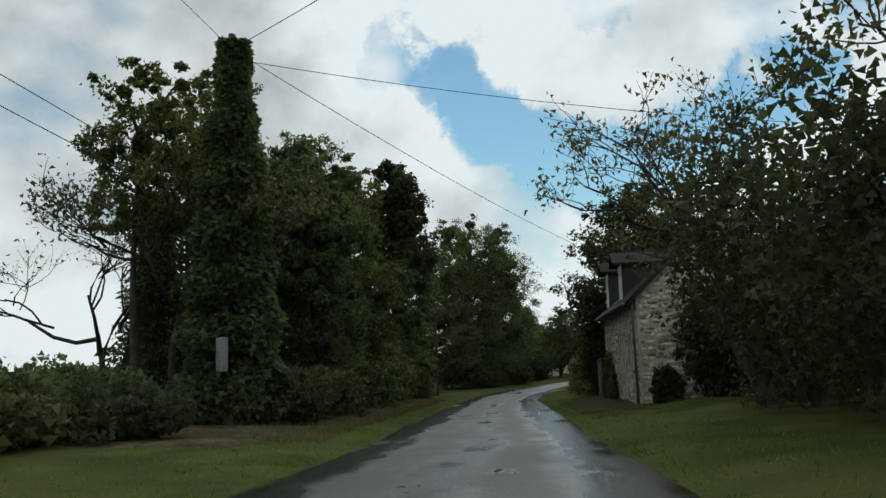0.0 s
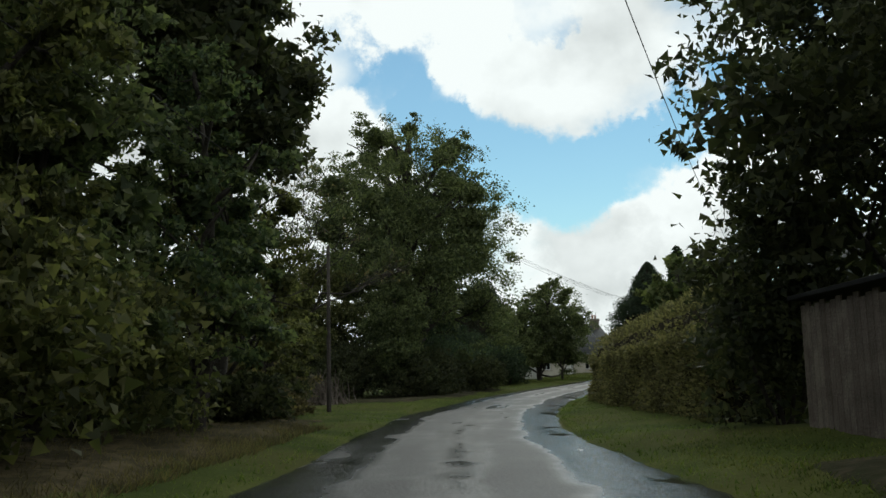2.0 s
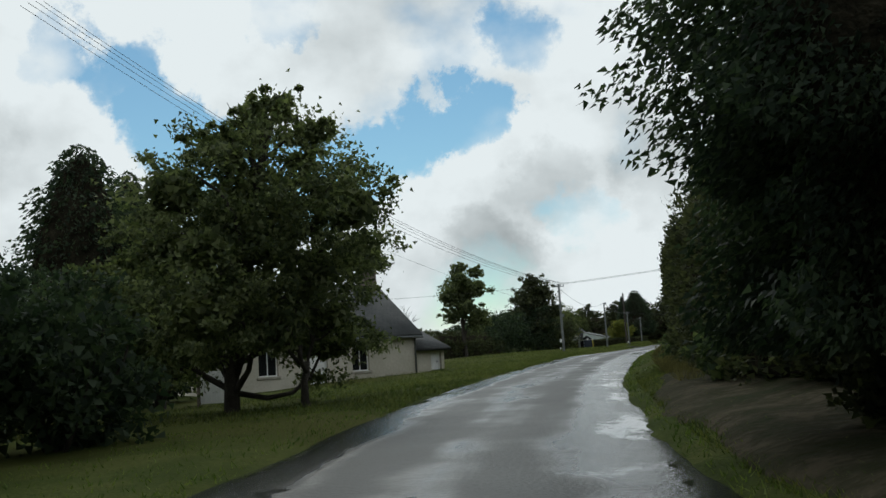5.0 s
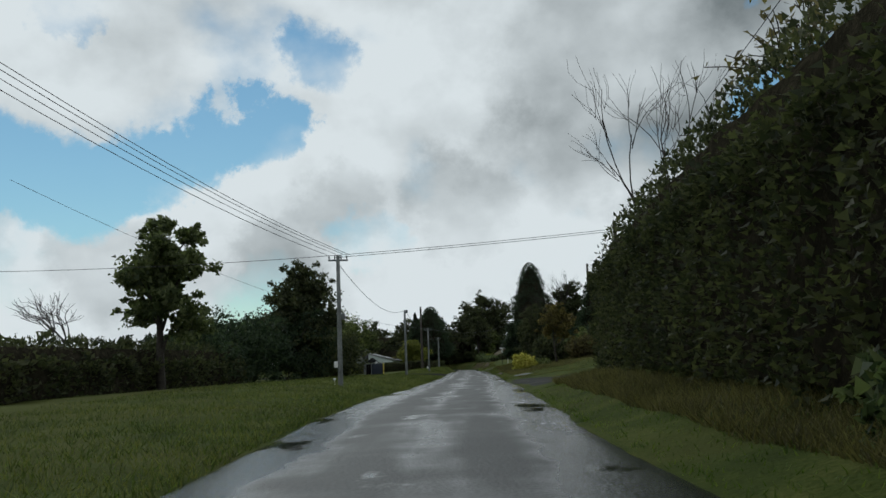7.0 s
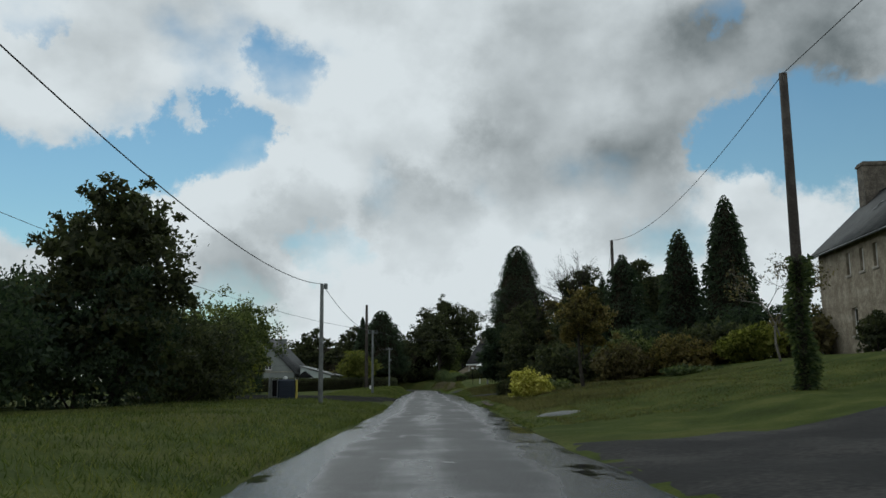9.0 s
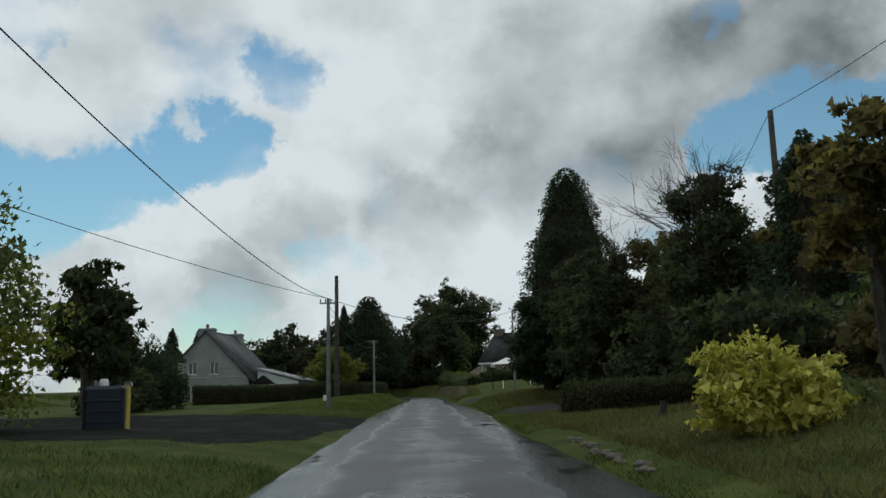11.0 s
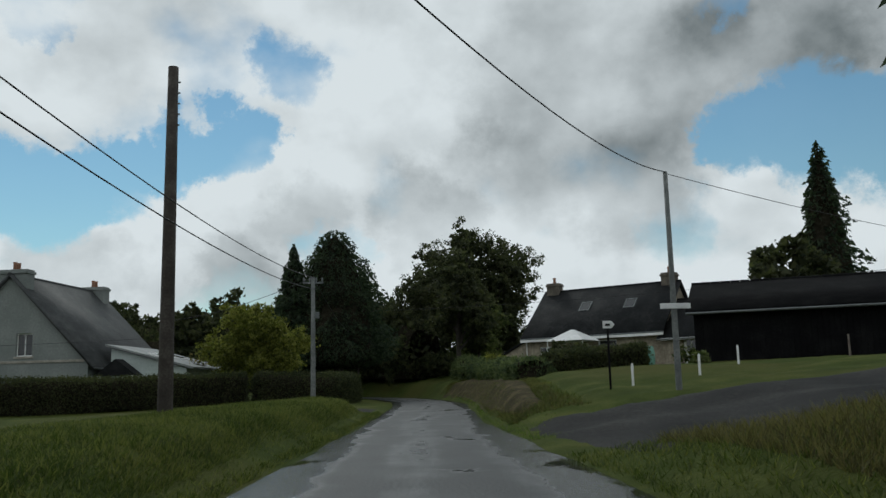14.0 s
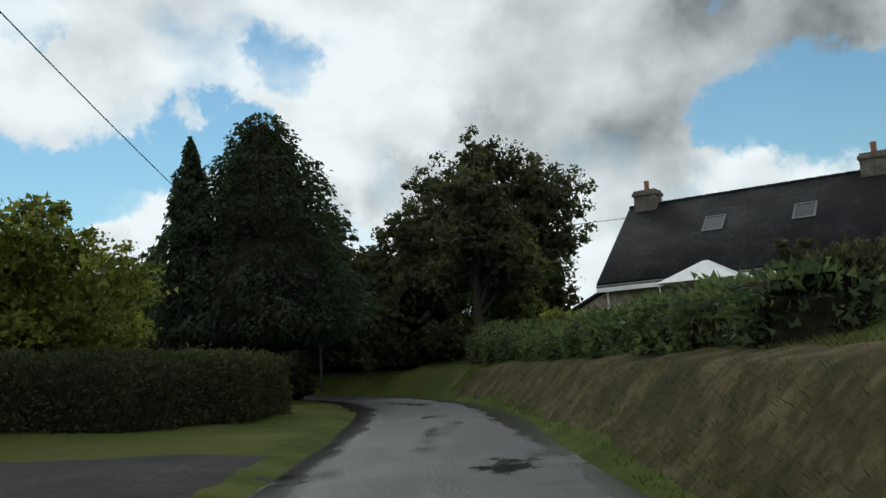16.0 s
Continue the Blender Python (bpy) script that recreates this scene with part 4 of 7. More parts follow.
def tufts(name, where, count, hgt, mat, label, seed=0, wide=0.012, category="grass"):
    """Blades of grass: where gives plan places for n random pairs."""
    rng = np.random.default_rng(seed + 40)
    P = where(rng, count)
    z = land(P)
    n = len(P)
    h = hgt * (0.4 + 0.9 * rng.random(n))
    a = rng.random(n) * 2 * math.pi
    d = np.c_[np.cos(a), np.sin(a), np.zeros(n)]
    tilt = rng.normal(size=(n, 2)) * 0.6
    base = np.c_[P, z - 0.02]
    tip = base + np.c_[tilt * h[:, None], h]
    V = np.stack([base - d * wide, base + d * wide, tip], 1).reshape(-1, 3)
    ob = part_np(name, V, np.arange(3 * n).reshape(-1, 3), mat)
    return tagged(ob, label, category, kind="stuff")


# ---------------------------------------------------------------- houses
def wall_panel(length, height, holes, thick, ridge=None, gable_eaves=None):
    """A wall in local x and z, its outer face at y = 0, with holes (x, z, w, h) right through it; ridge: height of a gable's peak."""
    bm = bmesh.new()
    top = ridge or height
    xs = sorted({0, length, *(v for h in holes for v in (h[0], h[0] + h[2]))})
    zs = sorted({0, top, height, *(v for h in holes for v in (h[1], h[1] + h[3]))})
    grid = {}

    def vert(x, z):
        if (x, z) not in grid:
            grid[x, z] = bm.verts.new((x, 0, z))
        return grid[x, z]

    for x0, x1 in zip(xs, xs[1:]):
        for z0, z1 in zip(zs, zs[1:]):
            cx, cz = (x0 + x1) / 2, (z0 + z1) / 2
            if any(h[0] < cx < h[0] + h[2] and h[1] < cz < h[1] + h[3] for h in holes):
                continue
            bm.faces.new((vert(x0, z0), vert(x1, z0), vert(x1, z1), vert(x0, z1)))
    if ridge:
        slope = Vector((ridge - height, 0, -length / 2)).normalized()
        for co, no in (((0, 0, height), Vector((-slope.x, 0, -slope.z))), ((length, 0, height), Vector((slope.x, 0, -slope.z)))):
            geom = bm.verts[:] + bm.edges[:] + bm.faces[:]
            bmesh.ops.bisect_plane(bm, geom=geom, plane_co=co, plane_no=no, clear_outer=True)
    ext = bmesh.ops.extrude_face_region(bm, geom=bm.faces[:])
    bmesh.ops.translate(bm, vec=(0, thick, 0), verts=[v for v in ext["geom"] if isinstance(v, bmesh.types.BMVert)])
    bmesh.ops.recalc_face_normals(bm, faces=bm.faces[:])
    return bm


def window(parent, m, w, h, bars=(1, 1), mat="white_paint", surround=None, name="window", inset=0.12):
    """A framed window with glazing bars; m places its lower left outer corner, y into the wall."""
    f, g, k = 0.06, 0.022, bars[0] + 1
    xs = [f] + [w * i / k for i in range(1, k)] + [w - f]
    zs = [f] + [h * i / (bars[1] + 1) for i in range(1, bars[1] + 1)] + [h - f]
    lights = [(x0 + (g if i else 0), z0 + (g if j else 0), x1 - x0 - (g if i else 0) - (g if x1 < w - f else 0), z1 - z0 - (g if j else 0) - (g if z1 < h - f else 0))
              for i, (x0, x1) in enumerate(zip(xs, xs[1:])) for j, (z0, z1) in enumerate(zip(zs, zs[1:]))]
    bm = wall_panel(w, h, lights, .07)
    bmesh.ops.translate(bm, vec=(0, inset, 0), verts=bm.verts[:])
    ob = part(name, bm, M[mat], parent)
    ob.matrix_basis = m
    box_part("pane", (f * .5, inset + .03, f * .5, w - f * .5, inset + .038, h - f * .5), M["glass"], ob, bevel=0)
    if surround:
        box_part("sill", (-.1, -.06, -.12, w + .1, .2, -.003), M[surround], ob)
    return ob


def door(parent, m, w, h, mat="white_paint", glazed=False, label=""):
    bm = bmesh.new()
    box(bm, 0, .15, 0, .07, .25, h)
    box(bm, w - .07, .15, 0, w, .25, h)
    box(bm, .07, .15, h - .07, w - .07, .25, h)
    ob = part("door", bm, M[mat], parent, label)
    ob.matrix_basis = m
    leaf_top = h * (.55 if glazed else .95)
    bm = box(bmesh.new(), .075, .18, .02, w - .075, .23, h - .075)
    for z0, z1 in ((.12, leaf_top * .45), (leaf_top * .52, leaf_top * .95)):
        box(bm, .2, .165, z0, w - .2, .182, z1)
    part("leaf", bm, M[mat], ob)
    if glazed:
        for k in range(2):
            a = .15 + k * (w - .3) / 2
            box_part("pane", (a + .03, .17, h * .6, a + (w - .3) / 2 - .03, .179, h - .2), M["glass"], ob, bevel=0)
    box_part("handle", (w - .2, .12, 1.0, w - .17, .18, 1.12), M["metal_grey"], ob, bevel=.004)
    return ob


def roof_slope(x0, y0, z0, x1, y1, z1, thick, courses=0):
    """A slope from the eaves line y0, z0 up to y1, z1, over x0 to x1, in overlapping courses; gives arrays with UV in metres."""
    n = courses or 1
    length = math.hypot(y1 - y0, z1 - z0)
    ny, nz = -(z1 - z0) / length, abs(y1 - y0) / length
    if y1 < y0:
        ny = -ny
    if z1 < z0:
        ny, nz = -ny, nz
    V, F, UV = [], [], []
    for k in range(n):
        f0, f1 = k / n, (k + 1) / n
        a = (y0 + (y1 - y0) * f0, z0 + (z1 - z0) * f0)
        b = (y0 + (y1 - y0) * f1, z0 + (z1 - z0) * f1)
        up = thick if n == 1 else 0.045
        i = len(V)
        pts = [(x0, *a), (x1, *a), (x1, *b), (x0, *b)]
        lifts = [up, up, up * (1 if n == 1 else .7), up * (1 if n == 1 else .7)]
        V += [(p[0], p[1] + ny * l, p[2] + nz * l) for p, l in zip(pts, lifts)]
        V += [(p[0], p[1] - ny * (thick if n == 1 else .0) * 0, p[2] - 0.04) for p in pts]
        F += [(i, i + 1, i + 2, i + 3), (i + 4, i + 7, i + 6, i + 5), (i, i + 4, i + 5, i + 1), (i + 1, i + 5, i + 6, i + 2), (i + 2, i + 6, i + 7, i + 3), (i + 3, i + 7, i + 4, i)]
        u = [(p[0], f * length) for p, f in zip(pts, (f0, f0, f1, f1))]
        UV += u + u
    return np.array(V), np.array(F), np.array(UV)


def roof(parent, L, depth, wall_h, ridge_h, mat, over=.25, eaves=.35, courses=0, peak=None):
    """Two slopes under one roof part, with a ridge line and gutters."""
    peak = peak if peak is not None else depth / 2
    k = (ridge_h - wall_h) / peak
    k2 = (ridge_h - wall_h) / (depth - peak)
    a = roof_slope(-over, -eaves, wall_h - k * eaves + .05, L + over, peak, ridge_h + .05, .1, courses)
    b = roof_slope(-over, depth + eaves, wall_h - k2 * eaves + .05, L + over, peak, ridge_h + .05, .1, courses)
    if courses:
        # a boarded deck carries the courses of slates, each one lapping the next
        da = roof_slope(-over + .03, -eaves + .04, wall_h - k * eaves - .05, L + over - .03, peak, ridge_h - .03, .03)
        db = roof_slope(-over + .03, depth + eaves - .04, wall_h - k2 * eaves - .05, L + over - .03, peak, ridge_h - .03, .03)
        V, F = merge([da[:2], db[:2]])
        ob = part_np("roof", V, F, M[mat], parent, uv=np.vstack([da[2], db[2]]))
        for V, F, UV in (a, b):
            for c in range(courses):
                part_np("slate_course", V[8 * c:8 * c + 8], F[:6], M[mat], ob, uv=UV[8 * c:8 * c + 8])
    else:
        V, F = merge([a[:2], b[:2]])
        ob = part_np("roof", V, F, M[mat], parent, uv=np.vstack([a[2], b[2]]))
    bm = bmesh.new()
    for i in range(int(L / .45) + 1):
        x = -over + i * (L + 2 * over) / (int(L / .45) + 1)
        tile = bmesh.new()
        bmesh.ops.create_cone(tile, segments=8, radius1=.11, radius2=.10, depth=.44, cap_ends=True, matrix=pose(x + .22, peak, ridge_h + .12, 0, 90, 0))
        part("ridge_tile", tile, M[mat], ob)
    V, F = tubes([([(-over, -eaves - .07, wall_h - k * eaves), (L + over, -eaves - .07, wall_h - k * eaves)], [.06, .06])], 8)
    part_np("gutter", V, F, M["metal_grey"], ob)
    return ob


def chimney(parent, x, y, z0, z1, w=.9, d=.6, mat="brick_chimney", pots=2):
    bm = box(bmesh.new(), x - w / 2, y - d / 2, z0, x + w / 2, y + d / 2, z1, .02)
    box(bm, x - w / 2 - .06, y - d / 2 - .06, z1 - .25, x + w / 2 + .06, y + d / 2 + .06, z1 - .1, .02)
    ob = part("chimney", bm, M[mat], parent)
    for k in range(pots):
        px = x + (k - (pots - 1) / 2) * .35
        V, F = tubes([([(px, y, z1 - .02), (px, y, z1 + .2), (px, y, z1 + .42)], [.12, .10, .12])], 8)
        part_np("chimney_pot", V, F, M["terracotta"], ob, smooth=True)
    return ob


def skylight(parent, x, y, z, w, h, slope):
    bm = bmesh.new()
    for e in ((0, 0, w, .07), (0, h - .07, w, h), (0, .07, .07, h - .07), (w - .07, .07, w, h - .07)):
        box(bm, e[0], e[1], .0, e[2], e[3], .07)
    ob = part("roof_window", bm, M["metal_grey"], parent)
    ob.matrix_basis = pose(x, y, z, slope, 0, 0)
    box_part("pane", (.04, .04, .02, w - .04, h - .04, .05), M["glass"], ob, bevel=0)
    return ob


def house_shell(name, x, y, z, turn, L, depth, wall_h, ridge_h, wall_mat, roof_mat, label, front=(), left=(), right=(), thick=.45, courses=0, left_mat=None, peak=None):
    """Walls and roof; local x along the ridge, the front at y = 0. Openings are (x, z, w, h)."""
    root = thing(name, (x, y, z), label, "house", turn=turn)
    part("wall", wall_panel(L, wall_h, front, thick), M[wall_mat], root, "front wall")
    ob = part("wall", wall_panel(L, wall_h, (), thick), M[wall_mat], root)
    ob.matrix_basis = pose(L, depth, 0, 0, 0, 180)
    ob = part("wall", wall_panel(depth - .02, wall_h, left, thick, ridge_h), M[left_mat or wall_mat], root, "gable wall")
    ob.matrix_basis = pose(-.012, depth - .01, 0, 0, 0, -90)
    ob = part("wall", wall_panel(depth - .02, wall_h, right, thick, ridge_h), M[left_mat or wall_mat], root, "gable wall")
    ob.matrix_basis = pose(L + .012, .01, 0, 0, 0, 90)
    roof(root, L, depth, wall_h, ridge_h, roof_mat, courses=courses)
    box_part("floor", (.3, .3, .02, L - .3, depth - .3, .1), M["dark_door"], root, bevel=0)
    return root


FRONT = lambda x, z: pose(x, 0, z)


# stone cottage beside the lane
def cottage():
    L, D, W, R = 16.2, 5.5, 3.9, 6.4
    z = 0.95
    holes = [(1.6, 1.3, .95, 1.6), (3.75, .15, 1.1, 2.6), (8.6, 1.2, .95, 1.5), (10.5, .12, 1.15, 2.6), (12.9, 1.25, .95, 1.4)]
    root = house_shell("stone_cottage", -15.95, 40.9, z, math.degrees(math.atan2(-15.05, 8.0)), L, D, W, R, "mortar", "slate",
                       "old grey-brown stone cottage with slate roof and dormers", holes, courses=40)
    root.matrix_basis = root.matrix_basis @ pose(0, 0, 0, 0, 1.0, 0)     # the old roof and wall head dip towards the near gable
    for h in (holes[0], holes[2], holes[4]):
        x = h[0]
        window(root, FRONT(x, h[1]), h[2], h[3], (1, 2), "weathered_board", "granite", inset=.22)
        bm = box(bmesh.new(), x - .2, -.03, h[1] + h[3], x + h[2] + .2, .1, h[1] + h[3] + .25, .02)
        box(bm, x - .2, -.025, h[1], x - .002, .1, h[1] + h[3], .02)
        box(bm, x + h[2] + .002, -.025, h[1], x + h[2] + .2, .1, h[1] + h[3], .02)
        part("stone_surround", bm, M["granite"], root)
    for h in (holes[1], holes[3]):
        x = h[0]
        door(root, FRONT(x, h[1]), h[2], h[3], "dark_door", label="dark weathered wooden door")
        bm = box(bmesh.new(), x - .2, -.03, h[1] + h[3], x + h[2] + .2, .1, h[1] + h[3] + .28, .02)
        box(bm, x - .2, -.025, h[1], x - .002, .1, h[1] + h[3], .02)
        box(bm, x + h[2] + .002, -.025, h[1], x + h[2] + .2, .1, h[1] + h[3], .02)
        part("stone_surround", bm, M["granite"], root)
        box_part("doorstep", (x - .12, -.42, -.35, x + h[2] + .12, -.02, h[1] - .03), M["brick_chimney"], root, bevel=.03)
    # dormers with slate cheeks, standing on the wall head
    k = (R - W) / (D / 2)
    for x, rise_up in ((2.2, 1.75), (9.6, 1.45)):
        w, zt = 1.5, W + rise_up
        dor = new("dormer")
        dor.parent = root
        y1 = (zt - W) / k
        for xa in (x, x + w - .1):
            bm = bmesh.new()
            prism_v = [bm.verts.new(c) for c in ((xa, .05, W), (xa, .05, zt), (xa, y1, zt), (xa + .1, .05, W), (xa + .1, .05, zt), (xa + .1, y1, zt))]
            for f in ((0, 1, 2), (3, 5, 4), (0, 3, 4, 1), (1, 4, 5, 2), (0, 2, 5, 3)):
                bm.faces.new([prism_v[i] for i in f])
            bmesh.ops.recalc_face_normals(bm, faces=bm.faces[:])
            part("cheek", bm, M["slate"], dor)
        bm = bmesh.new()
        pk = zt + .42
        deep = (pk - W) / k + .1
        for sgn in (-1, 1):
            xe = x + w / 2 + sgn * (w / 2 + .25)
            q = [bm.verts.new(c) for c in ((xe, -.3, zt - .05), (x + w / 2, -.3, pk), (x + w / 2, deep, pk), (xe, y1 + .2, zt - .05))]
            r = [bm.verts.new((v.co.x, v.co.y, v.co.z + .09)) for v in q]
            bm.faces.new(q)
            bm.faces.new(r[::-1])
            for i in range(4):
                j = (i + 1) % 4
                bm.faces.new((q[i], q[j], r[j], r[i]))
        bmesh.ops.recalc_face_normals(bm, faces=bm.faces[:])
        part("dormer_roof", bm, M["slate_dark"], dor)
        bm = bmesh.new()
        prism(bm, [(x + .1, zt), (x + w - .1, zt), (x + w / 2, pk)], .06, .12)
        part("dormer_gable", bm, M["weathered_board"], dor)
        window(dor, pose(x + .12, -.02, W + .12), w - .24, zt - W - .16, (1, 1), "white_paint", inset=.05)
    chimney(root, .5, D / 2, R - .6, R + .35, .6, .7, "brick_chimney", 0)
    ys = 1.3 / k
    skylight(root, 13.5, ys, W + 1.42, .8, 1.1, math.degrees(math.atan(k)))
    V, F = tubes([([(L + .05, -.12, W - .35), (L + .05, -.1, .1)], [.045, .045])], 8)
    part_np("downpipe", V, F, M["metal_grey"], root)
    # rubble stones standing proud of the mortar
    rng = np.random.default_rng(5)
    shapes = []
    for i in range(8):
        bm = bmesh.new()
        pts = []
        for a in range(7):
            t = a / 7 * 2 * math.pi + rng.normal() * .12
            c = max(abs(math.cos(t)), abs(math.sin(t)))
            pts.append((.5 * math.cos(t) / c * (.86 + .14 * rng.random()), .5 * math.sin(t) / c * (.86 + .14 * rng.random())))
        lo = [bm.verts.new((x, .0, zz)) for x, zz in pts]
        mi = [bm.verts.new((x, -.7, zz)) for x, zz in pts]
        hi = [bm.verts.new((x * .82, -1.0 - .15 * rng.random(), zz * .82)) for x, zz in pts]
        for A_, B_ in ((lo, mi), (mi, hi)):
            for j in range(7):
                q = (j + 1) % 7
                bm.faces.new((A_[j], A_[q], B_[q], B_[j]))
        bm.faces.new(hi)
        bmesh.ops.recalc_face_normals(bm, faces=bm.faces[:])
        me = bpy.data.meshes.new("stone")
        bm.to_mesh(me)
        bm.free()
        me.materials.append(M["stone"])
        shapes.append(me)
    solid = [(h[0] - .22, h[1] - .15, h[2] + .44, h[3] + .45) for h in holes]
    VV, FF = [], []

    def blocked(cx, cz, w, rh):
        return any(q[0] - w / 2 < cx < q[0] + q[2] + w / 2 and q[1] - rh / 2 < cz < q[1] + q[3] + rh / 2 for q in solid)

    zz, made = 0.03, 0
    while zz < W - .1:
        rh = .08 + .13 * rng.random()
        xx = .05
        while xx < L - .15:
            w = .09 + .34 * rng.random() ** 1.6
            cx, cz = xx + w / 2, zz + rh / 2 + rng.normal() * .025
            if not blocked(cx, cz, w, rh) and rng.random() < .86:
                if cx > 7.5 and made < 300:
                    ob = new("stone", shapes[rng.integers(8)])
                    ob.parent = root
                    ob.matrix_basis = pose(cx, .002, cz, 0, rng.normal() * 5, 0) @ Matrix.Diagonal((w * (.8 + .2 * rng.random()), .010 + .018 * rng.random(), rh * (.78 + .25 * rng.random()), 1))
                    made += 1
                else:
                    n = 7
                    t = np.arange(n) / n * 2 * math.pi + rng.normal(size=n) * .1
                    c = np.maximum(np.abs(np.cos(t)), np.abs(np.sin(t)))
                    px, pz, dp = (.38 + .1 * rng.random()) * w * np.cos(t) / c, (.36 + .13 * rng.random()) * rh * np.sin(t) / c, .008 + .016 * rng.random()
                    b0 = sum(len(v) for v in VV)
                    VV.append(np.vstack([np.c_[cx + px, np.full(n, .003), cz + pz], np.c_[cx + px * .85, np.full(n, -dp), cz + pz * .85], [[cx, -dp - .006, cz]]]))
                    FF += [(b0 + j, b0 + (j + 1) % n, b0 + n + (j + 1) % n, b0 + n + j) for j in range(n)]
                    FF += [(b0 + n + j, b0 + n + (j + 1) % n, b0 + n + (j + 2) % n, b0 + 2 * n) for j in range(0, n, 2)]
            xx += w
        zz += rh
    tagged(part_np("facade_stonework", np.vstack(VV), np.array(FF), M["stone_joined"], root, "rubble stones"), kind="stuff")
    # near gable: stones joined into one rough skin
    VV, FF = [], []
    zz = 0.05
    while zz < R - .3:
        rh = .08 + .14 * rng.random()
        half = D / 2 if zz < W else D / 2 * (R - zz - rh) / (R - W)
        yy = D / 2 - half + .08
        while yy < D / 2 + half - .25:
            w = .10 + .36 * rng.random() ** 1.6
            jz = zz + rng.normal() * .025
            n = 7
            t = np.arange(n) / n * 2 * math.pi + rng.normal(size=n) * .1
            c = np.maximum(np.abs(np.cos(t)), np.abs(np.sin(t)))
            py, pz = (.39 + .1 * rng.random()) * w * np.cos(t) / c + yy + w / 2, (.36 + .13 * rng.random()) * rh * np.sin(t) / c + jz + rh / 2
            dp = .006 + .014 * rng.random()
            lo = np.c_[np.full(n, L + .005), py, pz]
            hi = np.c_[np.full(n, L + .012 + dp), yy + w / 2 + (py - yy - w / 2) * .85, jz + rh / 2 + (pz - jz - rh / 2) * .85]
            b0 = sum(len(v) for v in VV)
            VV.append(np.vstack([lo, hi, [[L + .02 + dp, yy + w / 2, zz + rh / 2]]]))
            FF += [(b0 + j, b0 + (j + 1) % n, b0 + n + (j + 1) % n, b0 + n + j) for j in range(n)]
            FF += [(b0 + n + j, b0 + n + (j + 1) % n, b0 + n + (j + 2) % n, b0 + 2 * n) for j in range(0, n, 2)]
            yy += w
        zz += rh
    tagged(part_np("gable_stonework", np.vstack(VV), np.array(FF), M["stone_joined"], root, "rubble stones"), kind="stuff")
    return root


cottage()
# boarded lean-to past the cottage
at = np.array([-17.6, 43.6])
root = thing("lean_to", (at[0], at[1], gz(*at) - .1), "weathered grey plank lean-to shed beside the cottage", "shed", turn=-62)
for i in range(16):
    box_part("plank", (-2 + i * .22, 0, 0, -2 + i * .22 + .205, .03, 2.1 + .05 * math.sin(i * 2.1)), M["weathered_board"], root, bevel=.004)
box_part("shed_roof", (-2.2, -.15, 2.2, 1.75, 2.6, 2.28), M["slate_dark"], root)


# pale house with a steep roof beyond the young oak
# ridge runs along +y: local x to +y, the front faces +x
L, D, W, R = 10.5, 7.0, 2.75, 5.4
turn = 53.0
corner = np.array([-49.4, 120.7])                 # the far end of the front, beside the annexe
along = np.array([math.cos(math.radians(turn)), math.sin(math.radians(turn))])
o = corner - along * L
openings = ((1.5, .9, 1.0, 1.2), (4.2, .05, 1.0, 2.1), (6.6, .9, 1.0, 1.2))
root = house_shell("pale_house", o[0], o[1], .75, turn, L, D, W, R, "render_pale", "slate", "pale rendered house with a steep slate roof", openings, thick=.35)
for hx in (1.5, 6.6):
    window(root, FRONT(hx, .9), 1.0, 1.2, (1, 0), "white_paint", "granite")
door(root, FRONT(4.2, .05), 1.0, 2.1)
chimney(root, .5, D / 2, R - .5, R + 1.0, .7, 1.0)
chimney(root, L - .5, D / 2, R - .5, R + 1.0, .7, 1.0)
slope = math.degrees(math.atan((R - W) / (D / 2)))
skylight(root, 8.4, 1.9, W + 1.9 * (R - W) / (D / 2) + .14, .7, .9, slope)
V, F = tubes([([(L - .05, -.1, W - .2), (L - .05, -.08, .05)], [.05, .05])], 8)
part_np("downpipe", V, F, M["metal_grey"], root)
# its low annexe
p = corner + along * .06
root = thing("annexe", (p[0], p[1], .8), "low pale annexe with a slate lean-to roof and white door", "outbuilding", turn=turn)
part("wall", wall_panel(2.0, 1.75, ((1.1, .05, .7, 1.55),), .3), M["render_pale"], root).matrix_basis = pose(0, .2, 0)
box_part("wall", (1.7, .502, 0, 2.0, 3.0, 1.75), M["render_pale"], root)
V, F, UV = roof_slope(0, -.15, 1.72, 2.2, 3.2, 3.1, .1)
part_np("roof", V, F, M["slate"], root, uv=UV)
door(root, pose(1.1, .2, .05), .7, 1.55)


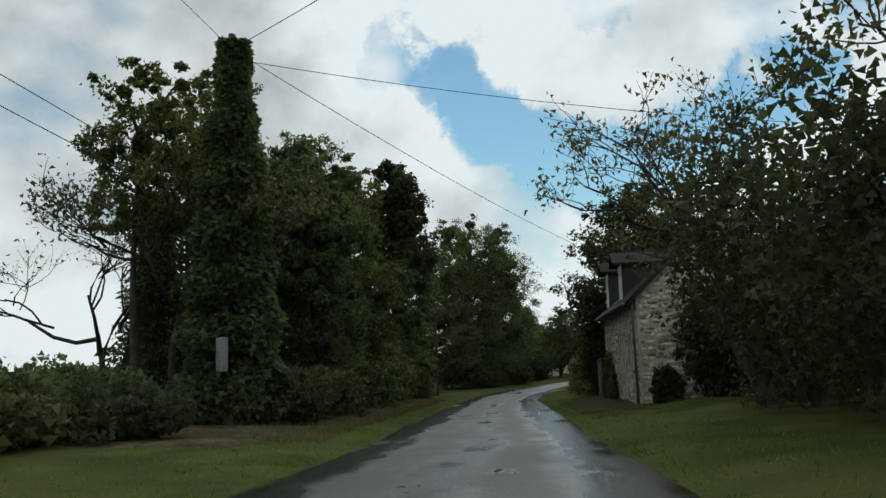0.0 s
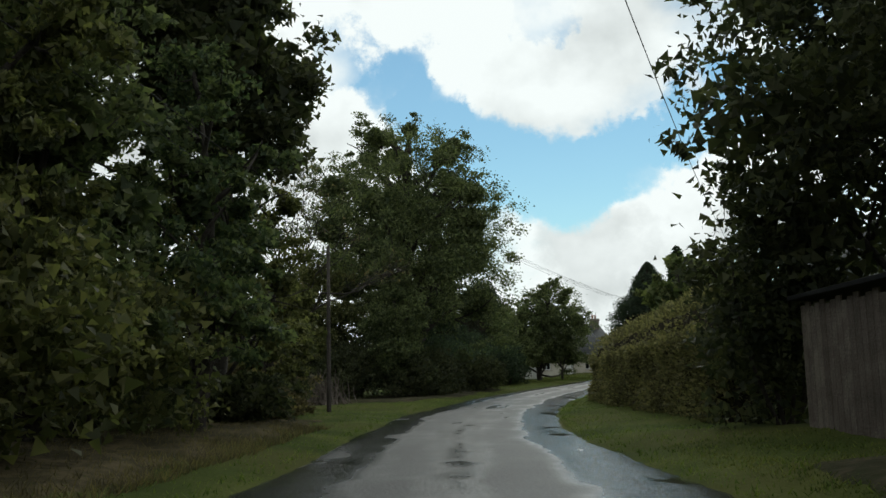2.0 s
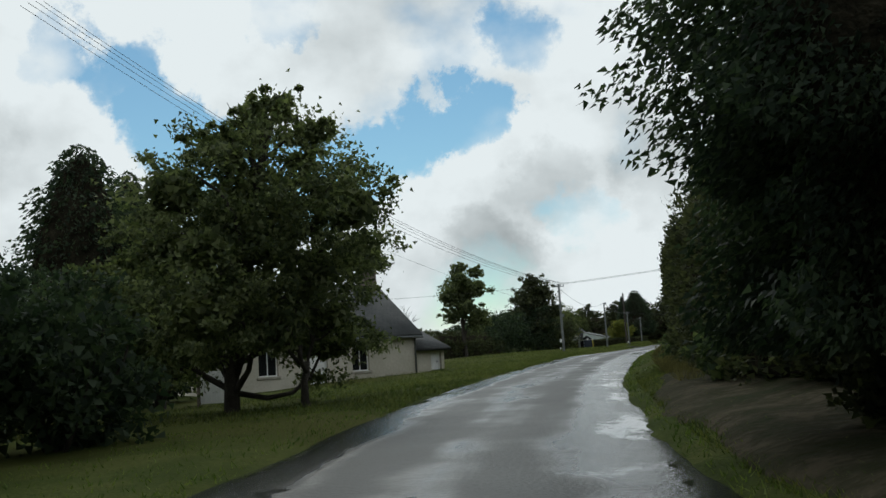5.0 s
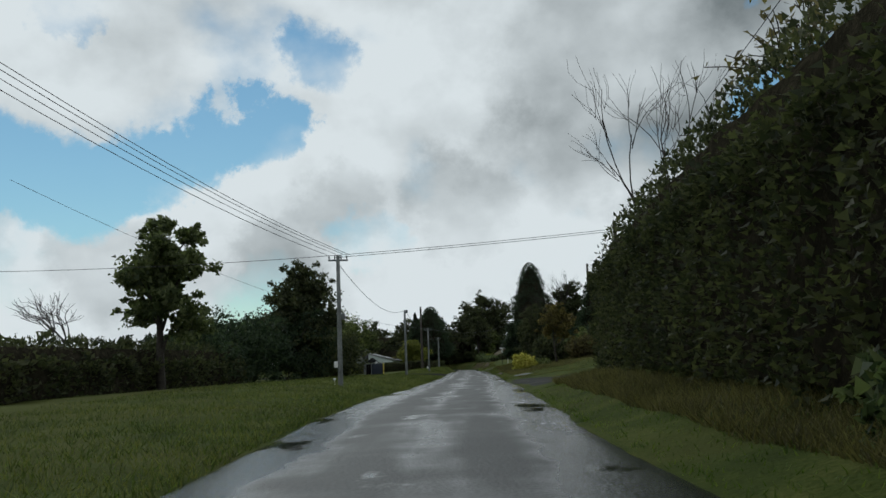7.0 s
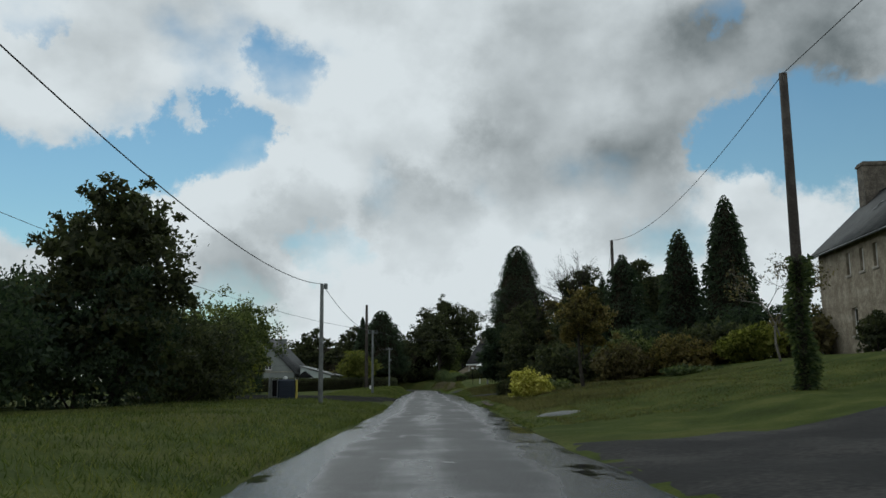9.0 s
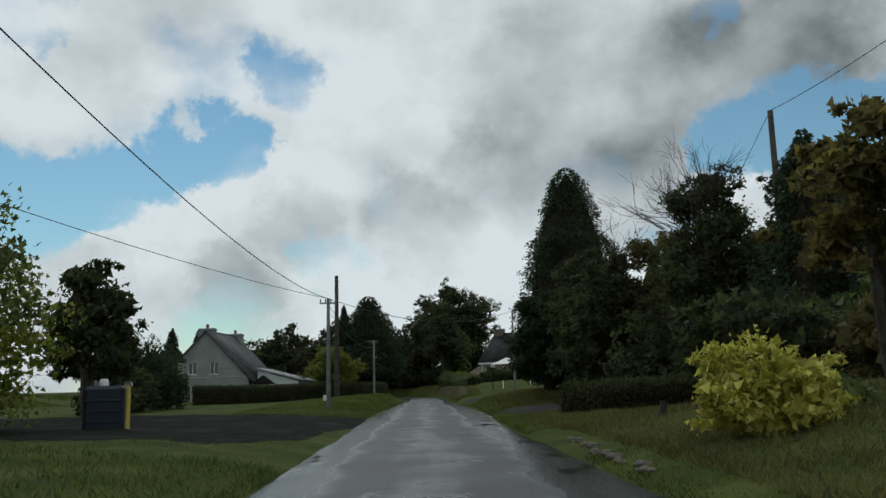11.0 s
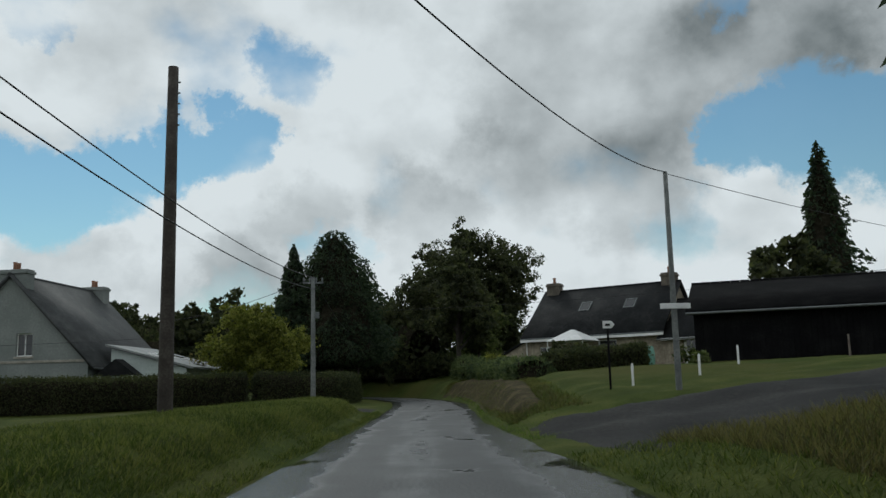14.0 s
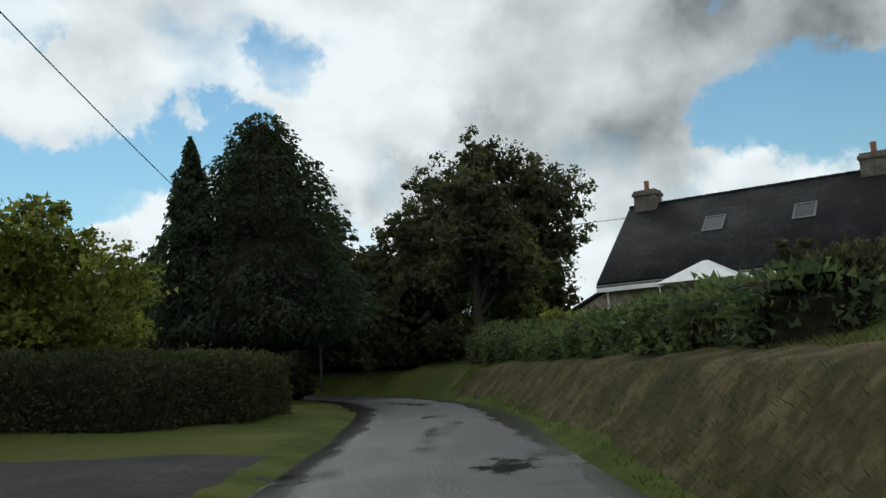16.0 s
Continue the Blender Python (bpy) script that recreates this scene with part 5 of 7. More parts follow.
# tall stone house above the turning
def manor():
    L, D, W, R = 10.5, 6.6, 6.2, 9.3
    turn = -95.7                                         # the front looks over the lane; local x runs towards the near end
    front = [(3.9, 4.4, .5, 1.15), (5.6, 4.4, .5, 1.15), (7.2, 4.4, .5, 1.15), (4.1, 1.3, .75, 1.4), (6.3, .05, .95, 2.2)]
    root = house_shell("stone_house", -17.0, 192.4, 4.4, turn, L, D, W, R, "rubble_far", "slate", "tall grey granite farmhouse with slate roof and brick chimneys", front, thick=.5)
    for x, zz, w, h in front[:4]:
        window(root, FRONT(x, zz), w, h, (0, 1), "white_paint", "granite", inset=.15)
    door(root, FRONT(6.3, .05), .95, 2.2, "white_paint", label="white painted door")
    chimney(root, .6, D / 2, R - .6, R + 1.9, .9, 1.7, "brick_chimney", 0)
    chimney(root, L - .6, D / 2, R - .6, R + 1.9, .9, 1.7, "brick_chimney", 1)
    k = (R - W) / (D / 2)
    for x in (4.2, 7.4):
        skylight(root, x, 1.5, W + 1.5 * k + .14, .5, .6, math.degrees(math.atan(k)))
    # dressed stones up the near corner
    for i in range(16):
        w = .5 if i % 2 else .3
        box_part("quoin", (L - w, -.03, .05 + i * .385, L + .03, .02, .05 + i * .385 + .36), M["granite"], root, bevel=.02)
    # entrance wing against the near gable, with a white door and two small windows over it
    wing = new("porch_wing")
    wing.parent = root
    x0 = L + .02
    part("wall", wall_panel(4.4, 3.8, ((1.9, .05, 1.15, 2.25), (1.55, 2.6, .6, 1.0), (2.75, 2.6, .6, 1.0)), .35), M["rubble_far"], wing).matrix_basis = pose(x0, .15, 0)
    part("wall", prism(bmesh.new(), [(0, 0), (4.2, 0), (4.2, 4.55), (0, 3.8)], 0, .35), M["rubble_far"], wing).matrix_basis = pose(x0 + 4.4, .51, 0, 0, 0, 90)
    V, F, UV = roof_slope(x0 - .01, -.2, 3.72, x0 + 4.65, 4.9, 4.75, .1)
    part_np("roof", V, F, M["slate"], wing, uv=UV)
    door(wing, pose(x0 + 1.9, .15, .05), 1.15, 2.25)
    window(wing, pose(x0 + 1.55, .15, 2.6), .6, 1.0, (0, 1), "white_paint")
    window(wing, pose(x0 + 2.75, .15, 2.6), .6, 1.0, (0, 1), "white_paint")
    return root


manor()


# grey gabled house across the yard
def grey_house():
    ridge = np.array([1.25, 8.4])
    yaw = math.degrees(math.atan2(ridge[1], ridge[0]))
    L, D, W, R = 9.5, 9.3, 2.95, 7.75
    u = ridge / np.linalg.norm(ridge)
    right = np.array([u[1], -u[0]])
    o = np.array([-60.35, 270.4]) - u * .4 + right * D / 2
    root = thing("grey_house", (o[0], o[1], 3.1), "grey rendered gabled house with twin chimneys and slate roof", "house", turn=yaw)
    gable_holes = ((2.75, 3.35, .95, 1.25), (5.1, 3.35, .95, 1.25), (1.6, .2, 1.5, 2.1), (5.4, 1.2, 1.7, 1.0))
    part("wall", wall_panel(L, W, (), .35), M["render_grey"], root)
    part("wall", wall_panel(L, W, (), .35), M["render_grey"], root).matrix_basis = pose(L, D, 0, 0, 0, 180)
    part("wall", wall_panel(D - .02, W, gable_holes, .35, R), M["render_grey"], root, "gable wall").matrix_basis = pose(-.012, D - .01, 0, 0, 0, -90)
    part("wall", wall_panel(D - .02, W, (), .35, R), M["render_grey"], root, "gable wall").matrix_basis = pose(L + .012, .01, 0, 0, 0, 90)
    roof(root, L, D, W, R, "slate")
    for hx, hz, hw, hh in gable_holes:
        window(root, pose(-.012, D - .01 - hx, hz, 0, 0, -90), hw, hh, (1, 0), "white_paint", "granite")
    box_part("string_course", (-.06, .2, W + .02, -.014, D - .2, W + .16), M["granite"], root)
    chimney(root, .45, D / 2, R - .9, R + .42, .75, 1.7, "render_grey", 2)
    chimney(root, L - .45, D / 2, R - .9, R + .42, .75, 1.7, "render_grey", 2)
    # low pale extension towards the lane with a glazed porch
    ext = thing("extension", (o[0] + right[0] * .42 + u[0] * 1.7, o[1] + right[1] * .42 + u[1] * 1.7, 3.1), "pale low extension with a grey fibre-cement roof and skylights", "outbuilding", turn=yaw - 90)
    part("wall", wall_panel(4.4, 2.5, ((.35, .1, 1.3, 2.0), (2.2, .75, .45, .5), (2.9, .75, .45, .5), (3.6, .75, .45, .5)), .3), M["render_mint"], ext)
    box_part("wall", (4.1, .302, 0, 4.4, 5.6, 2.5), M["render_mint"], ext)
    box_part("wall", (0, .302, 0, .3, 5.6, 2.5), M["render_mint"], ext)
    bm = bmesh.new()
    q = [bm.verts.new(c) for c in ((-.2, -.35, 3.85), (-.2, 6.0, 3.85), (4.9, 6.0, 2.48), (4.9, -.35, 2.48))]
    r = [bm.verts.new(v.co + Vector((0, 0, .12))) for v in q]
    bm.faces.new(q), bm.faces.new(r[::-1])
    for i in range(4):
        bm.faces.new((q[i], q[(i + 1) % 4], r[(i + 1) % 4], r[i]))
    bmesh.ops.recalc_face_normals(bm, faces=bm.faces[:])
    part("roof", bm, M["fibre_cement"], ext)
    part("gable_infill", prism(bmesh.new(), [(0, 2.502), (4.4, 2.502), (0, 3.72)], 0.01, .28), M["render_mint"], ext)
    for y in (1.0, 3.4):
        sk = box_part("roof_window", (-.5, -.6, 0, .5, .6, .06), M["white_paint"], ext)
        sk.matrix_basis = pose(2.4, y, 3.85 - 2.6 * 1.37 / 5.1 + .125, 0, 15.0, 0)
        box_part("pane", (-.42, -.52, .055, .42, .52, .068), M["glass"], sk, bevel=0)
    window(ext, FRONT(.35, .1), 1.3, 2.0, (2, 0), "white_paint")
    for x in (2.2, 2.9, 3.6):
        window(ext, FRONT(x, .75), .45, .5, (0, 0), "white_paint", inset=.06)
    bm = prism(bmesh.new(), [(-.3, 2.2), (2.1, 2.2), (.9, 3.1)], -1.3, -.38)
    part("porch_roof", bm, M["slate_dark"], ext)
    for x in (-.1, 1.8):
        box_part("porch_post", (x, -1.25, 0, x + .12, -1.13, 2.195), M["white_paint"], ext)
    return root


grey_house()


# long stone house behind the clipped hedge
def long_house():
    d = np.array([7.2, -5.2]) / math.hypot(7.2, 5.2)
    turn = math.degrees(math.atan2(d[1], d[0]))
    n = np.array([d[1], -d[0]])                 # towards the lane
    L, D, W, R = 9.8, 7.2, 2.75, 5.9
    ridge0 = np.array([-27.92, 285.33]) - d * .55
    o = ridge0 + n * D / 2 if n[1] < 0 else ridge0 - n * D / 2
    front = [(2.9, .6, .8, 1.3), (5.4, .15, 1.3, 2.0), (1.0, .7, .9, 1.2)]
    root = house_shell("long_house", o[0], o[1], 5.0, turn, L, D, W, R, "rubble_far", "slate_dark", "low stone cottage with dark slate roof and white windows", front)
    window(root, FRONT(2.9, .6), .8, 1.3, (1, 1), "white_paint", "granite")
    window(root, FRONT(5.4, .15), 1.3, 2.0, (1, 2), "white_paint", "granite")
    window(root, FRONT(1.0, .7), .9, 1.2, (1, 1), "white_paint", "granite")
    for x in (.55, L - .55):
        chimney(root, x, D / 2, R - .5, R + .75, .95, .75, "brick_chimney", 1)
    k = (R - W) / (D / 2)
    for x in (3.3, 6.6):
        skylight(root, x, 1.6, W + 1.6 * k + .14, .8, 1.0, math.degrees(math.atan(k)))
    box_part("fascia", (-.25, -.46, W - .52, L + .25, -.42, W - .30), M["white_paint"], root)
    V, F = tubes([([(.05, -.1, W - .3), (.05, -.08, .05)], [.05, .05])], 8)
    part_np("downpipe", V, F, M["white_paint"], root)
    # lower wing
    o2 = o + d * (L + .03)
    holes = ((1.3, .05, .95, 2.0), (4.6, .7, .8, 1.1))
    r2 = house_shell("low_wing", o2[0], o2[1], 5.0, turn, 6.6, 6.6, 2.2, 4.6, "rubble_far", "slate_dark", "lower stone wing with a white half-glazed door", holes)
    door(r2, FRONT(1.3, .05), .95, 2.0, glazed=True, label="white half-glazed door")
    window(r2, FRONT(4.6, .7), .8, 1.1, (1, 1), "white_paint", "granite")
    box_part("fascia", (-.0, -.42, 1.86, 6.85, -.40, 2.02), M["white_paint"], r2)
    chimney(r2, 6.1, 3.3, 4.1, 5.2, .7, .6, "brick_chimney", 0)
    # low wall running down from the far gable
    w = thing("gable_lean_to", (o[0] - d[0] * 3.4, o[1] - d[1] * 3.4, 4.8), "sloping pale stone lean-to beside the gable", "outbuilding", turn=turn)
    part("wall", prism(bmesh.new(), [(0, 0), (3.35, 0), (3.35, 2.5), (0, .9)], 0.05, 3.5), M["rubble_far"], w)
    part("roof", prism(bmesh.new(), [(-.15, .87), (3.35, 2.53), (3.35, 2.65), (-.15, .99)], -.1, 3.7), M["slate_dark"], w)
    # white garden canopy on posts
    c = o - np.array([n[0], n[1]]) * 0 + d * 4.4 + (n if n[1] < 0 else -n) * 1.7
    c = thing("garden_canopy", (c[0], c[1], 5.0), "small white garden canopy on thin posts", "canopy", turn=turn)
    bm = bmesh.new()
    bmesh.ops.create_cone(bm, segments=4, radius1=1.9, radius2=.12, depth=.75, cap_ends=True, matrix=pose(0, 0, 2.45, 0, 0, 45))
    part("canopy_top", bm, M["plastic_white"], c)
    for sx in (-1.25, 1.25):
        for sy in (-1.25, 1.25):
            box_part("post", (sx - .03, sy - .03, 0, sx + .03, sy + .03, 2.1), M["plastic_white"], c)


long_house()

# slate roof showing over the beech hedge
root = house_shell("garden_house", -26.3, 82.6, .8, -60, 8.0, 6.0, 4.0, 7.4, "render_grey", "slate", "grey house with a slate roof behind hedges", ((1.2, .9, 1.0, 1.3), (5.2, .9, 1.0, 1.3)))
for x in (1.2, 5.2):
    window(root, FRONT(x, .9), 1.0, 1.3, (1, 1), "white_paint", "granite")
# black timber barn
root = thing("black_barn", (-25.6, 260.6, 4.6), "large black tarred timber barn with a low roof", "barn", turn=-22)
L, D, W, R = 17.0, 8.0, 2.75, 4.25
box_part("wall", (0, 0, 0, .15, D, W), M["black_sheet"], root)
box_part("wall", (L - .15, 0, 0, L, D, W), M["black_sheet"], root)
box_part("wall", (.15, D - .15, 0, L - .15, D, W), M["black_sheet"], root)
for i in range(70):
    box_part("board", (.15 + i * .2385, 0, .0, .15 + i * .2385 + .225, .03, W - .02), M["black_sheet"], root, bevel=.003)
roof(root, L, D, W, R, "black_sheet", over=.3, eaves=.4)
for side in (.0, L - .14):
    part("gable", prism(bmesh.new(), [(0, W + .01), (D, W + .01), (D / 2, R)], 0, .14), M["black_sheet"], root).matrix_basis = pose(side + .14, 0, 0, 0, 0, 90)


# ---------------------------------------------------------------- plants: first stretch, left
def ivy_pole(x, y, top):
    """A wooden pole wrapped in ivy, wide at the foot."""
    rng = np.random.default_rng(3)
    z0 = gz(x, y)
    h = top - z0
    root = thing("ivy_pole", (x, y, z0 - .1), "wooden pole smothered in dark green ivy", "pole")
    woody(root, [([(0, 0, -.2), (0, 0, h * .5), (0, 0, h)], [.16, .14, .11])], M["wood_pole"], "pole")
    n = 26000
    f = rng.random(n) ** 1.25
    r = (0.46 + 0.98 * np.clip(1 - f / .85, 0, 1) ** .7) * (.72 + .36 * rng.random(n))
    a = rng.random(n) * 2 * math.pi
    P = np.c_[np.cos(a) * r, np.sin(a) * r, f * (h - .35) + .1]
    P[:, :2] *= (1 + .25 * lump(P, 2.0, 2.2))[:, None]
    D = np.c_[np.cos(a), np.sin(a), -.4 + 0 * a] + rng.normal(size=(n, 3)) * .5
    core = [(0, 0, k * h / 9, r0, r0, h / 11) for k, r0 in zip(range(1, 9), (1.1, 1.05, .95, .85, .7, .55, .42, .34))]
    pieces = [leaf_quads(P, D, .2 * (.6 + .8 * rng.random(n)), rng)]
    for cx, cy, cz, rx, ry, rz in core:
        pieces.append((SPH_V * (rx * .8, ry * .8, rz) + (cx, cy, cz), SPH_F))
    part_np("ivy", *merge(pieces), M["leaf_ivy"], root)
    woody(root, [([(-.5, .1, h - .55), (.5, -.1, h - .55)], [.04, .04])], M["metal_grey"], "bracket")
    box_part("meter_box", (.75, -1.3, 1.6, 1.05, -1.12, 2.5), M["concrete"], root, "pale grey service box", bevel=.02)
    return root


ivy_pole(-16.3, 16.7, 12.5)
bare_tree(-18.9, 17.0, 10.5, 1, .17, 5, 2600, "leaf_brown", label="slender half-bare tree with a few dark leaves", leaf=.15)
bare_tree(-23.4, 17.6, 9.6, 2, .15, 5, 900, "leaf_brown", leaf=.13, label="half-bare leaning tree with fine twigs", lean=(-.25, .05))
conifer(-23.4, 19.6, 8.0, 1.9, 5500, "leaf_ivy", 3, power=.55, top_round=.6, leaf=.3, droop=.2, shaggy=.3, label="ivy-clad dark tree trunk", name="ivy_tree")
broad_tree(-19.2, 18.6, 9.0, 2.6, 5000, .26, "leaf_ivy", 4, .3, .18, 7, .35, label="thin dark tree with sparse ivy leaves")
for k, (x, y, h, sp, cl, m) in enumerate([(-21.2, 24.6, 11.5, 3.6, .36, "leaf_ivy"), (-25.0, 29.0, 12.5, 4.6, .40, "leaf_hazel"), (-28.3, 32.2, 14.0, 4.6, .38, "leaf_hazel"),
                                         (-32.4, 36.8, 17.0, 6.0, .22, "leaf_oak"), (-36.8, 42.0, 15.2, 5.4, .22, "leaf_oak"), (-29.6, 38.6, 9.5, 3.6, .12, "leaf_oak")]):
    broad_tree(x, y, h, sp, 18000, .20, m, 20 + k, cl, .26, 11, .34, clump=90, core=.45, label="roadside tree with dense mixed foliage", group="roadside trees")
broad_tree(-33.7, 46.6, 16.8, 4.7, 24000, .27, "leaf_dark", 31, .42, .36, 13, .34, clump=90, label="tall chestnut with large dark leaves", name="chestnut_tree")
for k, (s, u, h, r, m) in enumerate([(14, -9.5, 1.6, 2.3, "leaf_brown"), (17, -8.0, 1.5, 2.2, "leaf_dark"), (20, -10.5, 2.0, 2.6, "leaf_ivy"), (24, -6.4, 2.0, 2.3, "leaf_dark"), (28, -6.2, 2.1, 2.3, "leaf_brown"),
                                     (32, -6.3, 2.3, 2.4, "leaf_dark"), (36.5, -6.3, 2.6, 2.4, "leaf_dark"), (41, -6.4, 3.4, 2.5, "leaf_ivy"), (45.5, -6.3, 4.0, 2.4, "leaf_hazel"), (50, -6.6, 4.2, 2.5, "leaf_hazel"), (54, -8.0, 3.2, 2.4, "leaf_oak"), (57.5, -6.8, 1.7, 2.0, "leaf_dark"), (60.5, -7.2, 1.6, 2.0, "leaf_brown"), (63.5, -8.0, 1.5, 2.0, "leaf_dark"), (58, -11, 3.2, 2.6, "leaf_dark"), (62, -12, 2.6, 2.4, "leaf_dark"), (65.5, -8.8, 2.6, 2.2, "leaf_brown"), (67.5, -11, 3.0, 2.6, "leaf_dark"),
                                     (30, -11, 2.2, 3.0, "leaf_dark"), (38, -11, 3.4, 3.0, "leaf_dark"), (46, -11, 4.5, 3.2, "leaf_dark"), (8, -11.5, 1.4, 2.6, "leaf_dark"), (2, -12.5, 1.3, 2.8, "leaf_dark")]):
    x, y = su(s, u)
    bush(x, y, r, r, h, 6500, .16, m, 60 + k, "tangled bramble and hazel thicket by the lane", "thicket", group="roadside thicket")
for k, (x, y, h, sp, m) in enumerate([(-30.6, 43.2, 9.5, 3.6, "leaf_ivy"), (-33.8, 47.2, 9.2, 3.6, "leaf_hazel"), (-27.6, 36.0, 9.0, 3.0, "leaf_hazel"), (-36.2, 51.6, 5.6, 2.5, "leaf_hazel")]):
    broad_tree(x, y, h, sp, 17000, .18, m, 35 + k, .14, .2, 13, .46, core=.22, clump=90, inner=.3, label="dense leafy tree leaning from the bank", group="roadside trees")
for k, (s, u, h, sp, m) in enumerate([(34, -7.4, 8.4, 2.9, "leaf_dark"), (38, -7.4, 9.0, 3.2, "leaf_ivy"), (42.5, -7.6, 8.6, 3.0, "leaf_dark")]):
    x, y = su(s, u)
    broad_tree(x, y, h, sp, 19000, .16, m, 400 + k, .10, .17, 12, .2, core=.5, clump=80, inner=.5, label="shaded understorey tree crowding the bank", group="roadside trees")
for k, (s, u, h, sp) in enumerate([(24, -9.8, 11.5, 3.0), (27.5, -9.2, 12.5, 3.2), (30.5, -10.6, 12.0, 3.0)]):
    x, y = su(s, u)
    broad_tree(x, y, h, sp, 12000, .17, "leaf_hazel", 450 + k, .42, .16, 10, .5, core=.15, clump=70, inner=.3, label="slender tree with a high open crown", group="roadside trees")
bare_tree(-39.8, 55.8, 11.0, 8, .12, 5, 500, "leaf_brown", label="half-bare tree with drooping twigs", leaf=.13, spread=.5)
bare_tree(-37.8, 54.6, 9.5, 9, .10, 5, 400, "leaf_brown", label="half-bare tree with drooping twigs", leaf=.13, spread=.5)
broad_tree(-46.4, 75.2, 18.6, 12.4, 120000, .185, "leaf_oak", 41, .20, .55, 32, .40, core=.34, cone=.5, clump=80, inner=.4, lean=(.6, 0), label="great spreading oak with dark green foliage", name="oak_tree")
broad_tree(-52.5, 70.0, 7.4, 3.8, 14000, .2, "leaf_oak", 42, .10, .3, 9, .25, label="bushy oak beside the great oak")
broad_tree(-48.6, 68.8, 8.6, 4.2, 26000, .16, "leaf_hazel", 44, .06, .2, 10, .3, clump=80, label="bushy green hazel beneath the oak", name="hazel")
broad_tree(-43.4, 69.8, 7.0, 3.2, 20000, .15, "leaf_oak", 43, .05, .2, 8, .2, label="bushy green hazel beneath the oak", name="hazel")
for k, (x, y, r, h, m) in enumerate([(-46, 68.5, 2.8, 4.0, "leaf_dark"), (-43.4, 73.2, 2.3, 3.4, "leaf_dark"), (-42.8, 70.2, 2.0, 2.6, "leaf_dark"), (-49.0, 72.5, 3.4, 6.0, "leaf_dark"), (-53.5, 73.0, 3.4, 5.0, "leaf_dark"), (-48.5, 79.5, 3.2, 6.2, "leaf_conifer"), (-43.5, 78.5, 2.6, 3.0, "leaf_dark"), (-47, 83, 3.0, 3.6, "leaf_conifer"), (-50, 88, 3.2, 4.0, "leaf_conifer"), (-52, 78, 3.5, 5.5, "leaf_conifer"), (-53, 94, 3.2, 5.5, "leaf_conifer"), (-46.3, 88.5, 2.2, 3.4, "leaf_conifer")]):
    bush(x, y, r, r, h, 10000, .14, m, 90 + k, "dark undergrowth below the oak", "undergrowth")
conifer(-55.6, 94.5, 14.5, 2.7, 9000, "leaf_conifer", 51, droop=1.5, shaggy=.3, label="drooping dark spruce behind the verge", leaf=.6)
conifer(-56.5, 103.2, 9.9, 3.2, 15000, "leaf_conifer", 52, power=.5, top_round=.6, shaggy=.24, leaf=.3, label="broad dark cypress behind the oak")
conifer(-58.5, 109, 10.2, 3.2, 9000, "leaf_conifer", 53, power=.6, shaggy=.22, leaf=.34, top_round=.5, label="dark rounded cypress behind the oak")
broad_tree(-53.6, 103.5, 7.8, 3.2, 7000, .24, "leaf_hedge", 54, .05, .2, 7, .2, label="rounded green shrub beside the oak")
broad_tree(-47.5, 97.0, 9.3, 6.2, 50000, .17, "leaf_oak", 55, .08, .22, 22, .33, core=.42, cone=1.0, clump=60, lean=(1.6, 0), label="young oak with open feathery crown", name="young_oak", tall=.9)
bare_tree(-45.1, 96.4, 3.6, 56, .13, 3, 1500, "leaf_oak", label="short sapling with a thick stem", name="sapling")


# ---------------------------------------------------------------- first stretch, right
for k, (s, u, h, r, m) in enumerate([(8.5, 7.2, 6.0, 2.9, "leaf_dark"), (12.5, 6.9, 7.2, 3.2, "leaf_dark"), (17.0, 6.4, 6.5, 3.2, "leaf_dark"), (21.3, 8.0, 4.8, 2.3, "leaf_dark"), (3, 8, 6.5, 3.2, "leaf_dark"), (24.4, 8.9, 4.4, 2.0, "leaf_dark")]):
    x, y = su(s, u)
    bush(x, y, r, r, h, 12000, .16, m, 120 + k, "tall tangled ivy thicket", "ivy_thicket", group="ivy thicket", lobes=8)
for k, (x, y, r, h, m) in enumerate([(-7.2, 26.0, .55, 1.5, "leaf_dark"), (-5.9, 26.6, 1.1, 4.4, "leaf_dark"), (-4.1, 27.2, 1.5, 5.2, "leaf_dark")]):
    bush(x, y, r, r * .7, h, 6000, .14, m, 700 + k, "ivy and bramble against the cottage gable", "gable_growth", turn=28)
for k, (lx, h, r) in enumerate([(3.2, 2.0, .28), (5.4, 2.7, .4), (7.9, 1.9, .3)]):
    x, y = -15.95 + .469 * lx - .883 * .28, 40.9 - .883 * lx - .469 * .28
    bush(x, y, r, .2, h, 2200, .11, "leaf_ivy", 710 + k, "climbing shrub trained up the cottage wall", "climber", turn=-62, lobes=5)
x, y = -2.5, 20.3
bare_tree(x, y, 9.4, 130, .16, 5, 1900, "leaf_brown", label="thorn tree with sparse dark leaves over the lane", leaf=.15, spread=.7, lean=(-.3, -.1), name="thorn_tree")
x, y = su(14, 7.4)
bare_tree(x, y, 10.0, 131, .18, 4, 1600, "leaf_brown", label="thorn tree with sparse dark leaves", leaf=.15, spread=.7, name="thorn_tree")
broad_tree(-15.9, 46.9, 12.6, 6.3, 32000, .22, "leaf_dark", 132, .12, .35, 15, .2, label="dense dark evergreen oak behind the cottage", name="evergreen_oak")
bush(-19.3, 47.6, 1.9, 2.2, 5.2, 10000, .15, "leaf_dark", 133, "dark evergreen bush beside the shed")
